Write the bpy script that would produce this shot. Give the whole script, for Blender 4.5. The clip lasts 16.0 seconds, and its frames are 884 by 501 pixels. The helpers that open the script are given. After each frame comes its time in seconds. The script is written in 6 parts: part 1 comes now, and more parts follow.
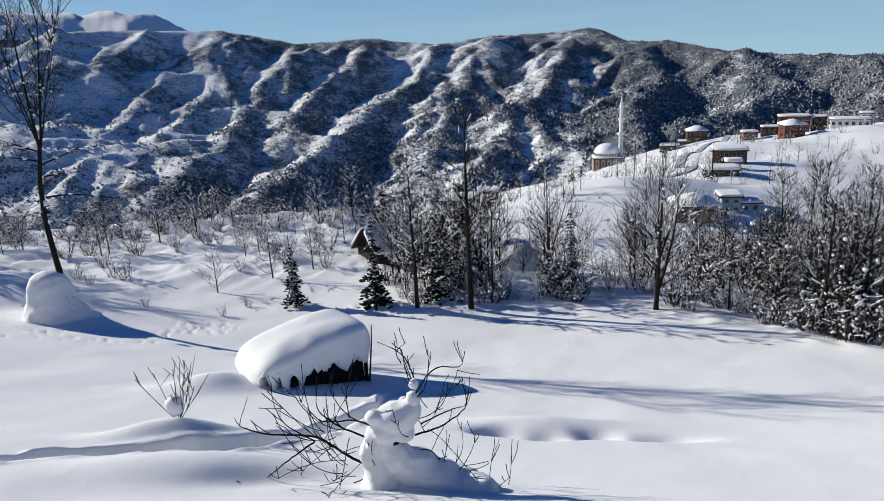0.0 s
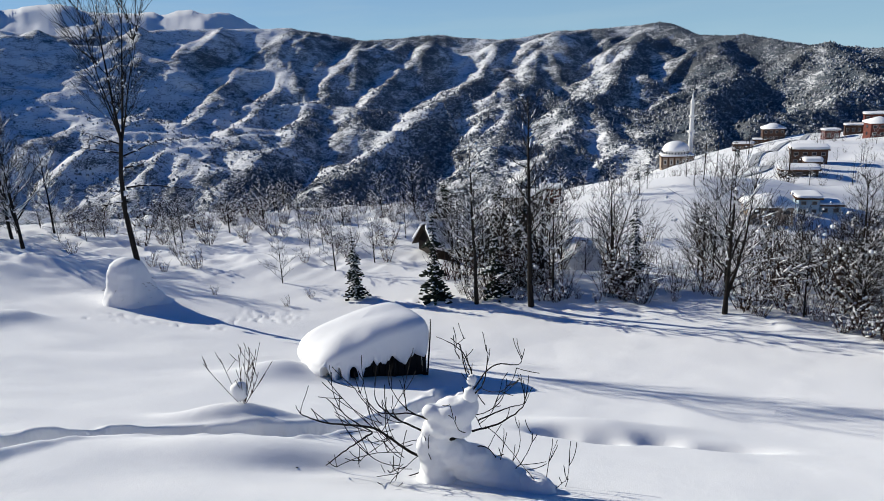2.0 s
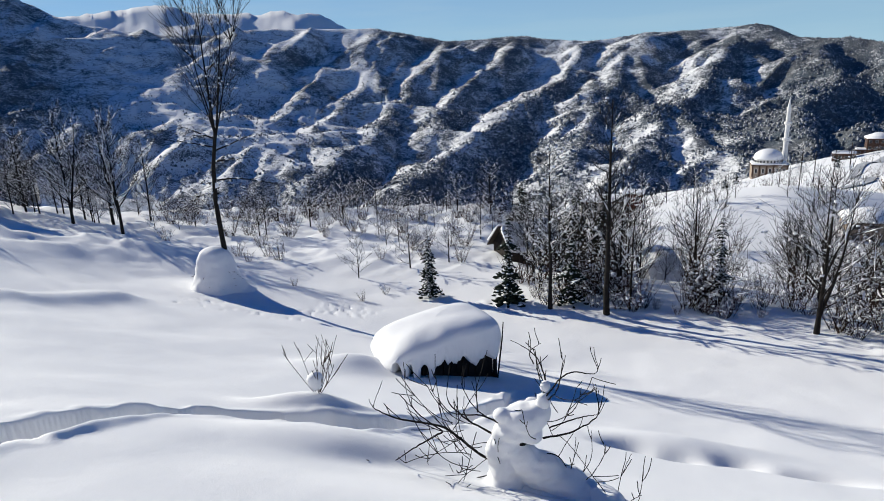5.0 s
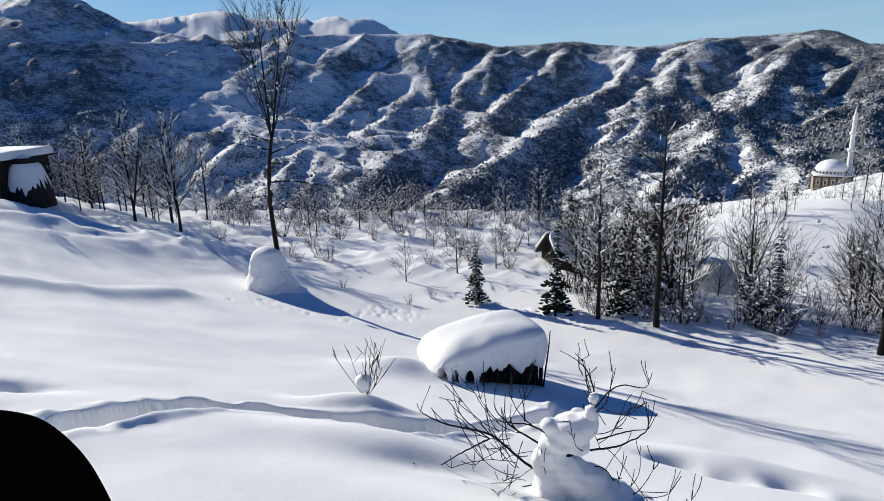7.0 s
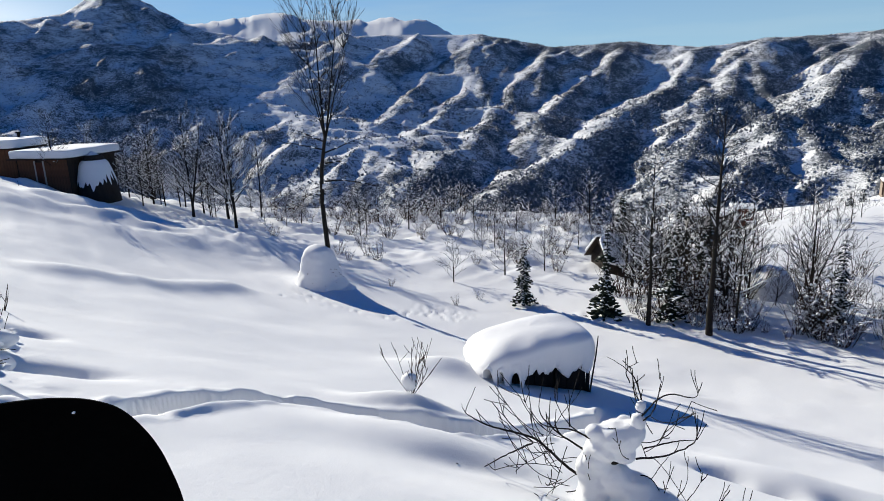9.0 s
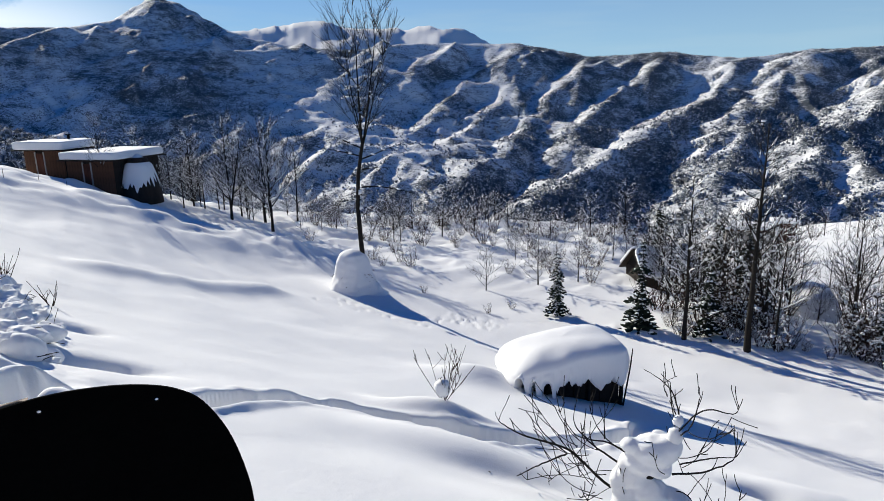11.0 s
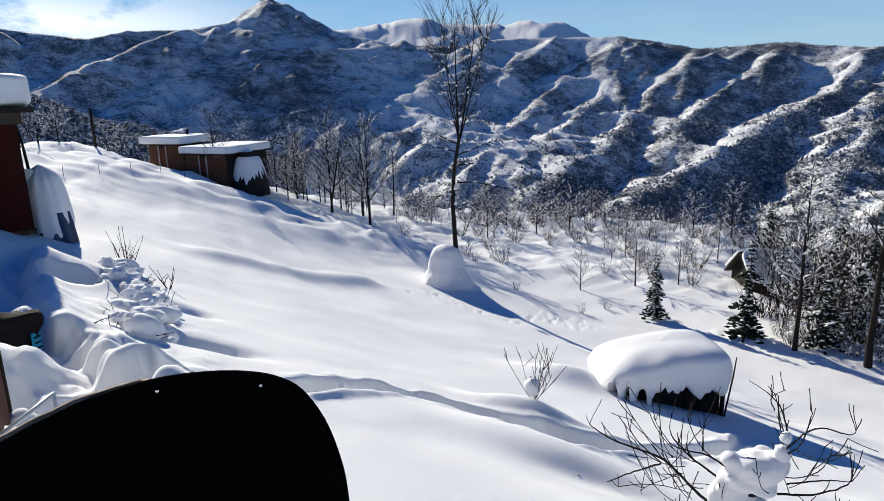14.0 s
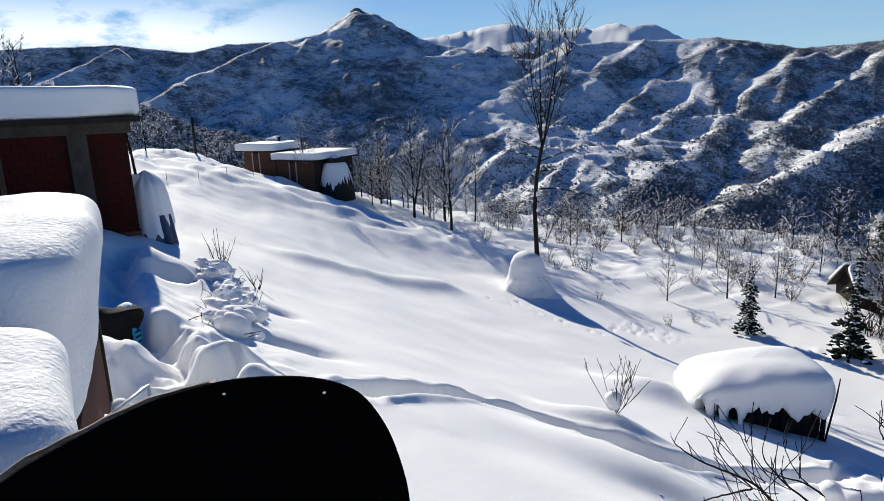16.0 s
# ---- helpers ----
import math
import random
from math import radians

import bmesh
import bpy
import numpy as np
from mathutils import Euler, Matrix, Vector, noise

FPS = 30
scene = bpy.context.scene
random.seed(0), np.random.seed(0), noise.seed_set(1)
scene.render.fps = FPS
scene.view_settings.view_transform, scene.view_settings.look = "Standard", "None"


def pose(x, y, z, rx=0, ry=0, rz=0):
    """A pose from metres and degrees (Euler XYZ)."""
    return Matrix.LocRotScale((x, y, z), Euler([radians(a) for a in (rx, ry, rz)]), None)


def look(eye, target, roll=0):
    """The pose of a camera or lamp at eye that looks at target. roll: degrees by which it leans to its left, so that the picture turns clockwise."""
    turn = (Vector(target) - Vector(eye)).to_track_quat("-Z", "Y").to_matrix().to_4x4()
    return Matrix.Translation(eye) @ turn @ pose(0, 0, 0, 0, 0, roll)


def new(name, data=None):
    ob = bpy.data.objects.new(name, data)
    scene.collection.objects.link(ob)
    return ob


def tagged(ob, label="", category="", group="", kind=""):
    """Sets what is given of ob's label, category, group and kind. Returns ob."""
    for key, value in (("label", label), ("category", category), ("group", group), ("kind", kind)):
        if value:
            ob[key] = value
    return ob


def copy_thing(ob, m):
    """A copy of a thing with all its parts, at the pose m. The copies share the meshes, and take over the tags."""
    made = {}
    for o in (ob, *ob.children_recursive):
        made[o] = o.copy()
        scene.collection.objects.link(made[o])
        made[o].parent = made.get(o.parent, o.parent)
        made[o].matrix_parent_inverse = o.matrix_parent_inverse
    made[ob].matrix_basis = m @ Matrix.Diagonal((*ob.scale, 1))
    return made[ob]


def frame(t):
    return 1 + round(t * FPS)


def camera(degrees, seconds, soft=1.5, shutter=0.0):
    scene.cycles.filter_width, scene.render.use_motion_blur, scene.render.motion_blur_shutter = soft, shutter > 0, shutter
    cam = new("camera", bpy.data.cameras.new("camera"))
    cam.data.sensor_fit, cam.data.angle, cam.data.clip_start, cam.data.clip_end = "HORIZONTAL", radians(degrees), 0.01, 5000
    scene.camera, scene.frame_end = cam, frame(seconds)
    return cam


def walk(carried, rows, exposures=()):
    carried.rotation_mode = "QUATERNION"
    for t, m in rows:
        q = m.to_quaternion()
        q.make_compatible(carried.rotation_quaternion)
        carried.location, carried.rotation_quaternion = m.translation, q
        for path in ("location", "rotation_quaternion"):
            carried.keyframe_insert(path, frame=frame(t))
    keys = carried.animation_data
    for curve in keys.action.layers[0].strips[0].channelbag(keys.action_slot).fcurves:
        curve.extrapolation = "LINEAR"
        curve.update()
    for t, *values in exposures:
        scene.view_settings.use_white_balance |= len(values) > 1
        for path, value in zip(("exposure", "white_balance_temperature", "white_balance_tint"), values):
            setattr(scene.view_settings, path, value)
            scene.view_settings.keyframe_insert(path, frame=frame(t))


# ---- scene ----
# ---------------------------------------------------------------- camera
cam = camera(69.85, 16.0, soft=0.45)
walk(cam, [
    (0.0, pose(-0.000, 0.000, 10.000, 74.633, 2.949, -0.810)),
    (0.5, pose(0.011, 0.004, 10.006, 74.602, 3.090, 0.577)),
    (1.0, pose(0.001, 0.022, 9.993, 74.694, 3.341, 1.663)),
    (1.5, pose(-0.011, 0.020, 9.995, 74.619, 3.205, 3.000)),
    (2.0, pose(-0.018, 0.050, 9.973, 74.594, 3.046, 4.818)),
    (2.5, pose(-0.030, 0.072, 9.972, 74.794, 2.975, 6.027)),
    (3.0, pose(-0.021, 0.071, 9.965, 74.910, 2.890, 6.892)),
    (3.5, pose(-0.039, 0.044, 9.983, 75.042, 2.661, 7.976)),
    (4.0, pose(-0.043, 0.054, 9.985, 74.895, 2.645, 9.579)),
    (6.5, pose(-0.133, -0.014, 10.022, 75.400, 1.878, 14.945)),
    (7.0, pose(-0.127, -0.044, 10.048, 75.596, 1.898, 16.372)),
    (7.5, pose(-0.115, -0.056, 10.056, 75.594, 1.719, 17.426)),
    (8.0, pose(-0.107, -0.068, 10.075, 75.569, 1.648, 18.612)),
    (8.5, pose(-0.112, -0.074, 10.076, 75.624, 1.562, 20.044)),
    (9.0, pose(-0.106, -0.102, 10.091, 75.771, 1.770, 20.902)),
    (11.5, pose(-0.178, -0.181, 10.094, 76.657, 1.183, 24.568)),
    (12.0, pose(-0.186, -0.179, 10.094, 76.171, 1.570, 25.090)),
    (12.5, pose(-0.192, -0.196, 10.108, 76.376, 1.441, 26.026)),
    (13.0, pose(-0.197, -0.197, 10.111, 76.587, 1.558, 26.918)),
    (13.5, pose(-0.184, -0.186, 10.104, 76.633, 1.841, 29.891)),
    (14.0, pose(-0.176, -0.172, 10.102, 76.376, 1.479, 32.596)),
    (14.5, pose(-0.156, -0.160, 10.122, 76.563, 1.470, 34.976)),
    (15.0, pose(-0.159, -0.144, 10.116, 77.100, 1.520, 36.311)),
    (15.5, pose(-0.160, -0.135, 10.115, 77.220, 1.842, 38.161)),
    (16.0, pose(-0.177, -0.111, 10.097, 77.144, 2.162, 39.992)),
], exposures=[(0.0, 0.20, 5600, 6), (4.0, 0.28, 5620, 6), (9.0, 0.38, 5660, 6), (16.0, 0.46, 5760, 6)])

# ---------------------------------------------------------------- world and sun
SUN_EL = radians(23.8)
SUN_AZ = radians(-64.5)
world = bpy.data.worlds.new("winter_sky")
scene.world = world
world.use_nodes = True
wn, wl = world.node_tree.nodes, world.node_tree.links
wn.clear()
sky = wn.new("ShaderNodeTexSky")
sky.sky_type = "NISHITA"
sky.sun_disc = False
sky.sun_elevation = SUN_EL
sky.sun_rotation = SUN_AZ
sky.altitude = 700
sky.air_density = 1.0
sky.dust_density = 0.1
sky.ozone_density = 4.0
bg = wn.new("ShaderNodeBackground")
bg.inputs["Strength"].default_value = 0.052
wout = wn.new("ShaderNodeOutputWorld")
tc = wn.new("ShaderNodeTexCoord")


def wmath(op, a, b=None, clamp=False):
    n = wn.new("ShaderNodeMath")
    n.operation = op
    n.use_clamp = clamp
    for i, v in enumerate((a, b)):
        if v is None:
            continue
        if isinstance(v, (int, float)):
            n.inputs[i].default_value = v
        else:
            wl.new(v, n.inputs[i])
    return n.outputs[0]


def wnoise(scale, stretch, detail, rough):
    m = wn.new("ShaderNodeMapping")
    m.inputs["Scale"].default_value = stretch
    wl.new(tc.outputs["Generated"], m.inputs["Vector"])
    n = wn.new("ShaderNodeTexNoise")
    n.inputs["Scale"].default_value = scale
    n.inputs["Detail"].default_value = detail
    n.inputs["Roughness"].default_value = rough
    wl.new(m.outputs[0], n.inputs["Vector"])
    return n.outputs["Fac"]


sepw = wn.new("ShaderNodeSeparateXYZ")
wl.new(tc.outputs["Generated"], sepw.inputs[0])
# thin high streaks all round, and a low bank of cumulus towards the sun
streak = wmath("MULTIPLY", wmath("SUBTRACT", wnoise(2.6, (1, 1, 9), 5, 0.55), 0.46, True), 2.0, True)
streak = wmath("MULTIPLY", streak, wmath("SUBTRACT", 1.0, wmath("MULTIPLY", sepw.outputs[2], 2.6), True))
low = wmath("SUBTRACT", 1.0, wmath("MULTIPLY", wmath("ABSOLUTE", wmath("SUBTRACT", sepw.outputs[2], 0.105)), 15.0), True)
toward = wmath("MULTIPLY", wmath("SUBTRACT", wmath("MULTIPLY", sepw.outputs[0], -1.0), 0.70), 5.5, True)
puff = wmath("MULTIPLY", wmath("SUBTRACT", wnoise(11.0, (1, 1, 2.2), 6, 0.6), 0.33), 6.0, True)
bank = wmath("MULTIPLY", wmath("MULTIPLY", low, toward, True), puff, True)
mix1 = wn.new("ShaderNodeMixRGB")
wl.new(streak, mix1.inputs[0])
mix1.inputs[2].default_value = (6.2, 6.6, 7.0, 1)
deep = wn.new("ShaderNodeMixRGB")      # deep winter blue overhead
deep.blend_type = "MULTIPLY"
deep.inputs[0].default_value = 1.0
deep.inputs[2].default_value = (0.018, 0.49, 1.04, 1)
wl.new(sky.outputs[0], deep.inputs[1])
wl.new(deep.outputs[0], mix1.inputs[1])
mix3 = wn.new("ShaderNodeMixRGB")      # pale blue towards the horizon
mix3.inputs[2].default_value = (7.6, 9.8, 10.4, 1)
mix4 = wn.new("ShaderNodeMixRGB")      # the cloud bank
mix4.inputs[2].default_value = (17.0, 16.4, 15.8, 1)
pale = wmath("MULTIPLY", wmath("POWER", wmath("SUBTRACT", 1.0, wmath("MULTIPLY", wmath("ABSOLUTE", sepw.outputs[2]), 3.2), True), 0.8), 0.88)
wl.new(mix1.outputs[0], mix3.inputs[1])
wl.new(pale, mix3.inputs[0])
wl.new(mix3.outputs[0], mix4.inputs[1])
wl.new(bank, mix4.inputs[0])
wl.new(mix4.outputs[0], bg.inputs[0])
wl.new(bg.outputs[0], wout.inputs[0])

sun_data = bpy.data.lights.new("sun", "SUN")
sun_data.energy = 5.0
sun_data.angle = radians(0.55)
sun_data.color = (1.0, 0.865, 0.67)
sun = new("sun", sun_data)
SUN_DIR = Vector((math.sin(SUN_AZ) * math.cos(SUN_EL), math.cos(SUN_AZ) * math.cos(SUN_EL), math.sin(SUN_EL)))
sun.matrix_world = look(SUN_DIR * 60, (0, 0, 0))


# ---------------------------------------------------------------- materials
class Nodes:
    """A small helper for building node materials."""

    def __init__(self, name):
        self.mat = bpy.data.materials.new(name)
        self.mat.use_nodes = True
        self.t = self.mat.node_tree
        self.t.nodes.clear()
        self.out = self.add("ShaderNodeOutputMaterial")
        self.bsdf = self.add("ShaderNodeBsdfPrincipled")
        self.link(self.bsdf.outputs[0], self.out.inputs[0])
        self.tc = self.add("ShaderNodeTexCoord")

    def add(self, kind):
        return self.t.nodes.new(kind)

    def link(self, a, b):
        self.t.links.new(a, b)

    def put(self, socket, v):
        if isinstance(v, (int, float)):
            socket.default_value = v
        elif isinstance(v, tuple):
            socket.default_value = (*v, 1.0) if len(v) == 3 and len(socket.default_value) == 4 else v
        else:
            self.link(v, socket)

    def noise(self, scale, detail=4, rough=0.55, stretch=(1, 1, 1), coord="Object"):
        m = self.add("ShaderNodeMapping")
        m.inputs["Scale"].default_value = stretch
        self.link(self.tc.outputs[coord], m.inputs["Vector"])
        n = self.add("ShaderNodeTexNoise")
        n.inputs["Scale"].default_value = scale
        n.inputs["Detail"].default_value = detail
        n.inputs["Roughness"].default_value = rough
        self.link(m.outputs[0], n.inputs["Vector"])
        return n.outputs["Fac"]

    def math(self, op, a, b=0.0, clamp=False):
        n = self.add("ShaderNodeMath")
        n.operation, n.use_clamp = op, clamp
        self.put(n.inputs[0], a)
        self.put(n.inputs[1], b)
        return n.outputs[0]

    def ramp(self, v, lo, hi):
        n = self.add("ShaderNodeMapRange")
        n.clamp = True
        self.put(n.inputs[0], v)
        n.inputs[1].default_value, n.inputs[2].default_value = lo, hi
        return n.outputs[0]

    def mix(self, f, a, b):
        n = self.add("ShaderNodeMixRGB")
        self.put(n.inputs[0], f)
        self.put(n.inputs[1], a)
        self.put(n.inputs[2], b)
        return n.outputs[0]

    def bump(self, h, strength, distance):
        n = self.add("ShaderNodeBump")
        n.inputs["Strength"].default_value = strength
        n.inputs["Distance"].default_value = distance
        self.put(n.inputs["Height"], h)
        self.link(n.outputs[0], self.bsdf.inputs["Normal"])

    def attr(self, name):
        n = self.add("ShaderNodeAttribute")
        n.attribute_name = name
        return n.outputs["Fac"]

    def random(self):
        return self.add("ShaderNodeObjectInfo").outputs["Random"]

    def done(self, colour, rough=0.6, metal=0.0, spec=0.5):
        self.put(self.bsdf.inputs["Base Color"], colour)
        self.put(self.bsdf.inputs["Roughness"], rough)
        self.put(self.bsdf.inputs["Metallic"], metal)
        self.bsdf.inputs["Specular IOR Level"].default_value = spec
        return self.mat


def mat_snow(name="snow", grain=1.0):
    n = Nodes(name)
    big = n.noise(0.35, 4)
    fine = n.noise(38.0, 5, 0.7)
    mid = n.noise(4.0, 4, 0.6)
    col = n.mix(n.ramp(big, 0.35, 0.7), (0.87, 0.866, 0.862), (0.82, 0.82, 0.824))
    h = n.math("ADD", n.math("MULTIPLY", fine, 0.25), mid)
    n.bump(h, 0.25 * grain, 0.03)
    return n.done(col, 0.75, 0, 0.15)


def mat_crust():
    """Settled snow with a coarse, pitted crust."""
    n = Nodes("crusted_snow")
    big = n.noise(0.9, 4)
    pits = n.noise(27.0, 2, 0.45)
    grain = n.noise(70.0, 4, 0.7)
    col = n.mix(n.ramp(big, 0.35, 0.7), (0.87, 0.866, 0.862), (0.82, 0.82, 0.824))
    n.bump(n.math("ADD", pits, n.math("MULTIPLY", grain, 0.25)), 0.4, 0.03)
    return n.done(col, 0.75, 0, 0.15)


def mat_bark(name, a, b):
    n = Nodes(name)
    g = n.noise(9.0, 5, 0.65, (1, 1, 0.25))
    v = n.noise(1.7, 3)
    col = n.mix(n.ramp(g, 0.3, 0.7), a, b)
    col = n.mix(n.math("MULTIPLY", n.ramp(v, 0.55, 0.75), 0.5), col, (0.040, 0.037, 0.033))
    n.bump(g, 0.6, 0.02)
    return n.done(col, 0.85, 0, 0.2)


def mat_wood(name, a, b, scale=6.0, along=(1, 1, 0.12)):
    n = Nodes(name)
    g = n.noise(scale, 6, 0.7, along)
    s = n.noise(1.3, 3)
    rnd = n.random()
    col = n.mix(n.ramp(g, 0.32, 0.7), a, b)
    col = n.mix(n.math("MULTIPLY", n.ramp(s, 0.45, 0.8), 0.6), col, tuple(0.45 * c for c in a))
    col = n.mix(n.math("MULTIPLY", rnd, 0.35), col, tuple(0.5 * c for c in b))
    n.bump(g, 0.5, 0.012)
    return n.done(col, 0.8, 0, 0.25)


def mat_plain(name, a, b, scale=3.0, rough=0.7, metal=0.0, depth=0.01):
    n = Nodes(name)
    g = n.noise(scale, 5, 0.6)
    f = n.noise(scale * 9, 4, 0.6)
    col = n.mix(n.ramp(n.math("ADD", n.math("MULTIPLY", f, 0.4), n.math("MULTIPLY", g, 0.6)), 0.35, 0.65), a, b)
    n.bump(f, 0.35, depth)
    return n.done(col, rough, metal, 0.5 if rough < 0.5 else 0.12)


def mat_ground():
    """Snow, with brushwood and hedged terraces on the far slopes where the woods attribute says so."""
    n = Nodes("snowfield")
    big = n.noise(0.11, 5, 0.55)
    fine = n.noise(42.0, 5, 0.7)
    mid = n.noise(2.2, 4, 0.6)
    snow = n.mix(n.ramp(big, 0.35, 0.7), (0.87, 0.866, 0.862), (0.82, 0.82, 0.824))
    clump = n.noise(0.030, 6, 0.70, (1, 1, 1.6))
    speck = n.noise(0.16, 4, 0.75, (1, 1, 2.5))
    tiny = n.noise(0.42, 3, 0.6, (1, 1, 1.5))
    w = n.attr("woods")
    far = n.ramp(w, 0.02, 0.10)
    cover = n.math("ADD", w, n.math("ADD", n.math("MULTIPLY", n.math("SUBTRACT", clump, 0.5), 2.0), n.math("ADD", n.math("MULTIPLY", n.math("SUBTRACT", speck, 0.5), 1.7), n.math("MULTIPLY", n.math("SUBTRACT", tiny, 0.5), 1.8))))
    # woods attribute leans on the sun's direction, so this dark cover also paints shade
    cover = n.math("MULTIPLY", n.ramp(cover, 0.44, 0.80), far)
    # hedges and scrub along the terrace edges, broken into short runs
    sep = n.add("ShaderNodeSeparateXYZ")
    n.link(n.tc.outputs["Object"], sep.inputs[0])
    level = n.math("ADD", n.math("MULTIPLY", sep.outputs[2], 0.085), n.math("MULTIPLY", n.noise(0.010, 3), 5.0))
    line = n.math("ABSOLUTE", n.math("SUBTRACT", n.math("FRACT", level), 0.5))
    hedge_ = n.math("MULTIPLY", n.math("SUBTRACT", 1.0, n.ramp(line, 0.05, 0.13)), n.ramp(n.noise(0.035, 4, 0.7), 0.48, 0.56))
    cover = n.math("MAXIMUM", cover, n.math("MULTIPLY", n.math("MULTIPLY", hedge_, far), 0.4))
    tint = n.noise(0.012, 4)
    # bluish wood, paled by rime, with the distant haze put into its colour
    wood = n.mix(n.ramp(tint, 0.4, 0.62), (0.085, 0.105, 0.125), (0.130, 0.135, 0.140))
    frost_haze = n.ramp(n.noise(0.5, 3, 0.8), 0.50, 0.75)
    wood = n.mix(n.math("MULTIPLY", frost_haze, 0.45), wood, (0.52, 0.53, 0.55))
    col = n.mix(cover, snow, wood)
    near = n.math("ADD", n.math("MULTIPLY", fine, 0.007), n.math("MULTIPLY", mid, 0.022))
    rel = n.math("MULTIPLY", n.math("ADD", speck, clump), n.math("MULTIPLY", w, 9.0))
    n.bump(n.math("ADD", near, rel), 0.6, 1.0)
    return n.done(col, 0.8, 0, 0.12)


def mat_far_trees():
    """Bare winter woods seen from afar: dark crowns, some of them frosted white, the colours blued to stand in for
    haze.
    """
    n = Nodes("far_crowns")
    r = n.add("ShaderNodeNewGeometry").outputs["Random Per Island"]
    g = n.noise(0.8, 3, 0.7)
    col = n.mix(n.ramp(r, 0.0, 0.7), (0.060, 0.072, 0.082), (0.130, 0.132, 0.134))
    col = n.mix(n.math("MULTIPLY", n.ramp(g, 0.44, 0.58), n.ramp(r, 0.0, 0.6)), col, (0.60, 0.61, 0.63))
    n.bump(g, 0.6, 0.6)
    return n.done(col, 0.85, 0, 0.1)


SNOW = mat_snow()
CRUST = mat_crust()
GROUND = mat_ground()
FAR_TREES = mat_far_trees()
BARK = mat_bark("dark_bark", (0.008, 0.007, 0.006), (0.022, 0.018, 0.015))
BARK_BROWN = mat_bark("brown_bark", (0.020, 0.012, 0.009), (0.052, 0.032, 0.022))
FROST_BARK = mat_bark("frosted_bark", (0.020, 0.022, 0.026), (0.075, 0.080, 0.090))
TWIG = mat_bark("red_twig", (0.026, 0.014, 0.011), (0.070, 0.037, 0.028))
NEEDLE = mat_plain("needles", (0.005, 0.009, 0.007), (0.014, 0.022, 0.013), 3.0, 0.8)
# weathered timber made darker, for the dark hollow of the byre
BYRE_WOOD = mat_wood("dark_byre_timber", (0.005, 0.004, 0.004), (0.016, 0.012, 0.010))
OLD_WOOD = mat_wood("weathered_timber", (0.014, 0.011, 0.009), (0.040, 0.029, 0.021))
BROWN_WOOD = mat_wood("brown_planks", (0.070, 0.033, 0.018), (0.16, 0.076, 0.040))
RED_WOOD = mat_wood("reddish_planks", (0.055, 0.018, 0.010), (0.13, 0.045, 0.024))
CONCRETE = mat_plain("concrete", (0.042, 0.034, 0.026), (0.095, 0.078, 0.060), 2.0, 0.85)
BLOCK = mat_plain("clay_block", (0.036, 0.007, 0.005), (0.070, 0.012, 0.007), 2.5, 0.85)
MORTAR = mat_plain("mortar", (0.030, 0.010, 0.008), (0.045, 0.014, 0.010), 3.0, 0.9)
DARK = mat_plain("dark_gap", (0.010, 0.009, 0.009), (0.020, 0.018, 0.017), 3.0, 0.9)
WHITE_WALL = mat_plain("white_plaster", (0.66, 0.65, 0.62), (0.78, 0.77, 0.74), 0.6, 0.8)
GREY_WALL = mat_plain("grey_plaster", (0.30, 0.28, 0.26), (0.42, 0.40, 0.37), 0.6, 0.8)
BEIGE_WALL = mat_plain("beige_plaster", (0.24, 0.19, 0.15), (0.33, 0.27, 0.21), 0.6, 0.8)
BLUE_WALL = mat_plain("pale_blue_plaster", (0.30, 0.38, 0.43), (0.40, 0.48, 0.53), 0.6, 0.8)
RED_WALL = mat_plain("red_brick_wall", (0.095, 0.036, 0.028), (0.15, 0.055, 0.042), 0.6, 0.85)
BROWN_WALL = mat_plain("brown_wall", (0.060, 0.038, 0.029), (0.11, 0.068, 0.05), 0.6, 0.85)
PANE = mat_plain("dark_pane", (0.018, 0.021, 0.026), (0.035, 0.04, 0.048), 1.0, 0.12)
BLACK_PAINT = mat_plain("black_paint", (0.0012, 0.0012, 0.0012), (0.0022, 0.0022, 0.0022), 6.0, 1.0)
BLACK_PAINT.node_tree.nodes["Principled BSDF"].inputs["Specular IOR Level"].default_value = 0.02
PLY_EDGE = mat_wood("worn_wood_edge", (0.045, 0.024, 0.016), (0.27, 0.21, 0.17), 38.0, (0.5, 1, 1))
BLUE_TARP = mat_plain("blue_sheeting", (0.012, 0.028, 0.075), (0.022, 0.045, 0.11), 2.0, 0.45)
CYAN = mat_plain("cyan_plastic", (0.04, 0.30, 0.50), (0.07, 0.40, 0.60), 4.0, 0.5)
RAIL = mat_plain("white_metal", (0.55, 0.56, 0.58), (0.70, 0.71, 0.72), 5.0, 0.45)
ROADWAY = mat_plain("slushy_roadway", (0.30, 0.31, 0.33), (0.46, 0.47, 0.49), 0.3, 0.6)


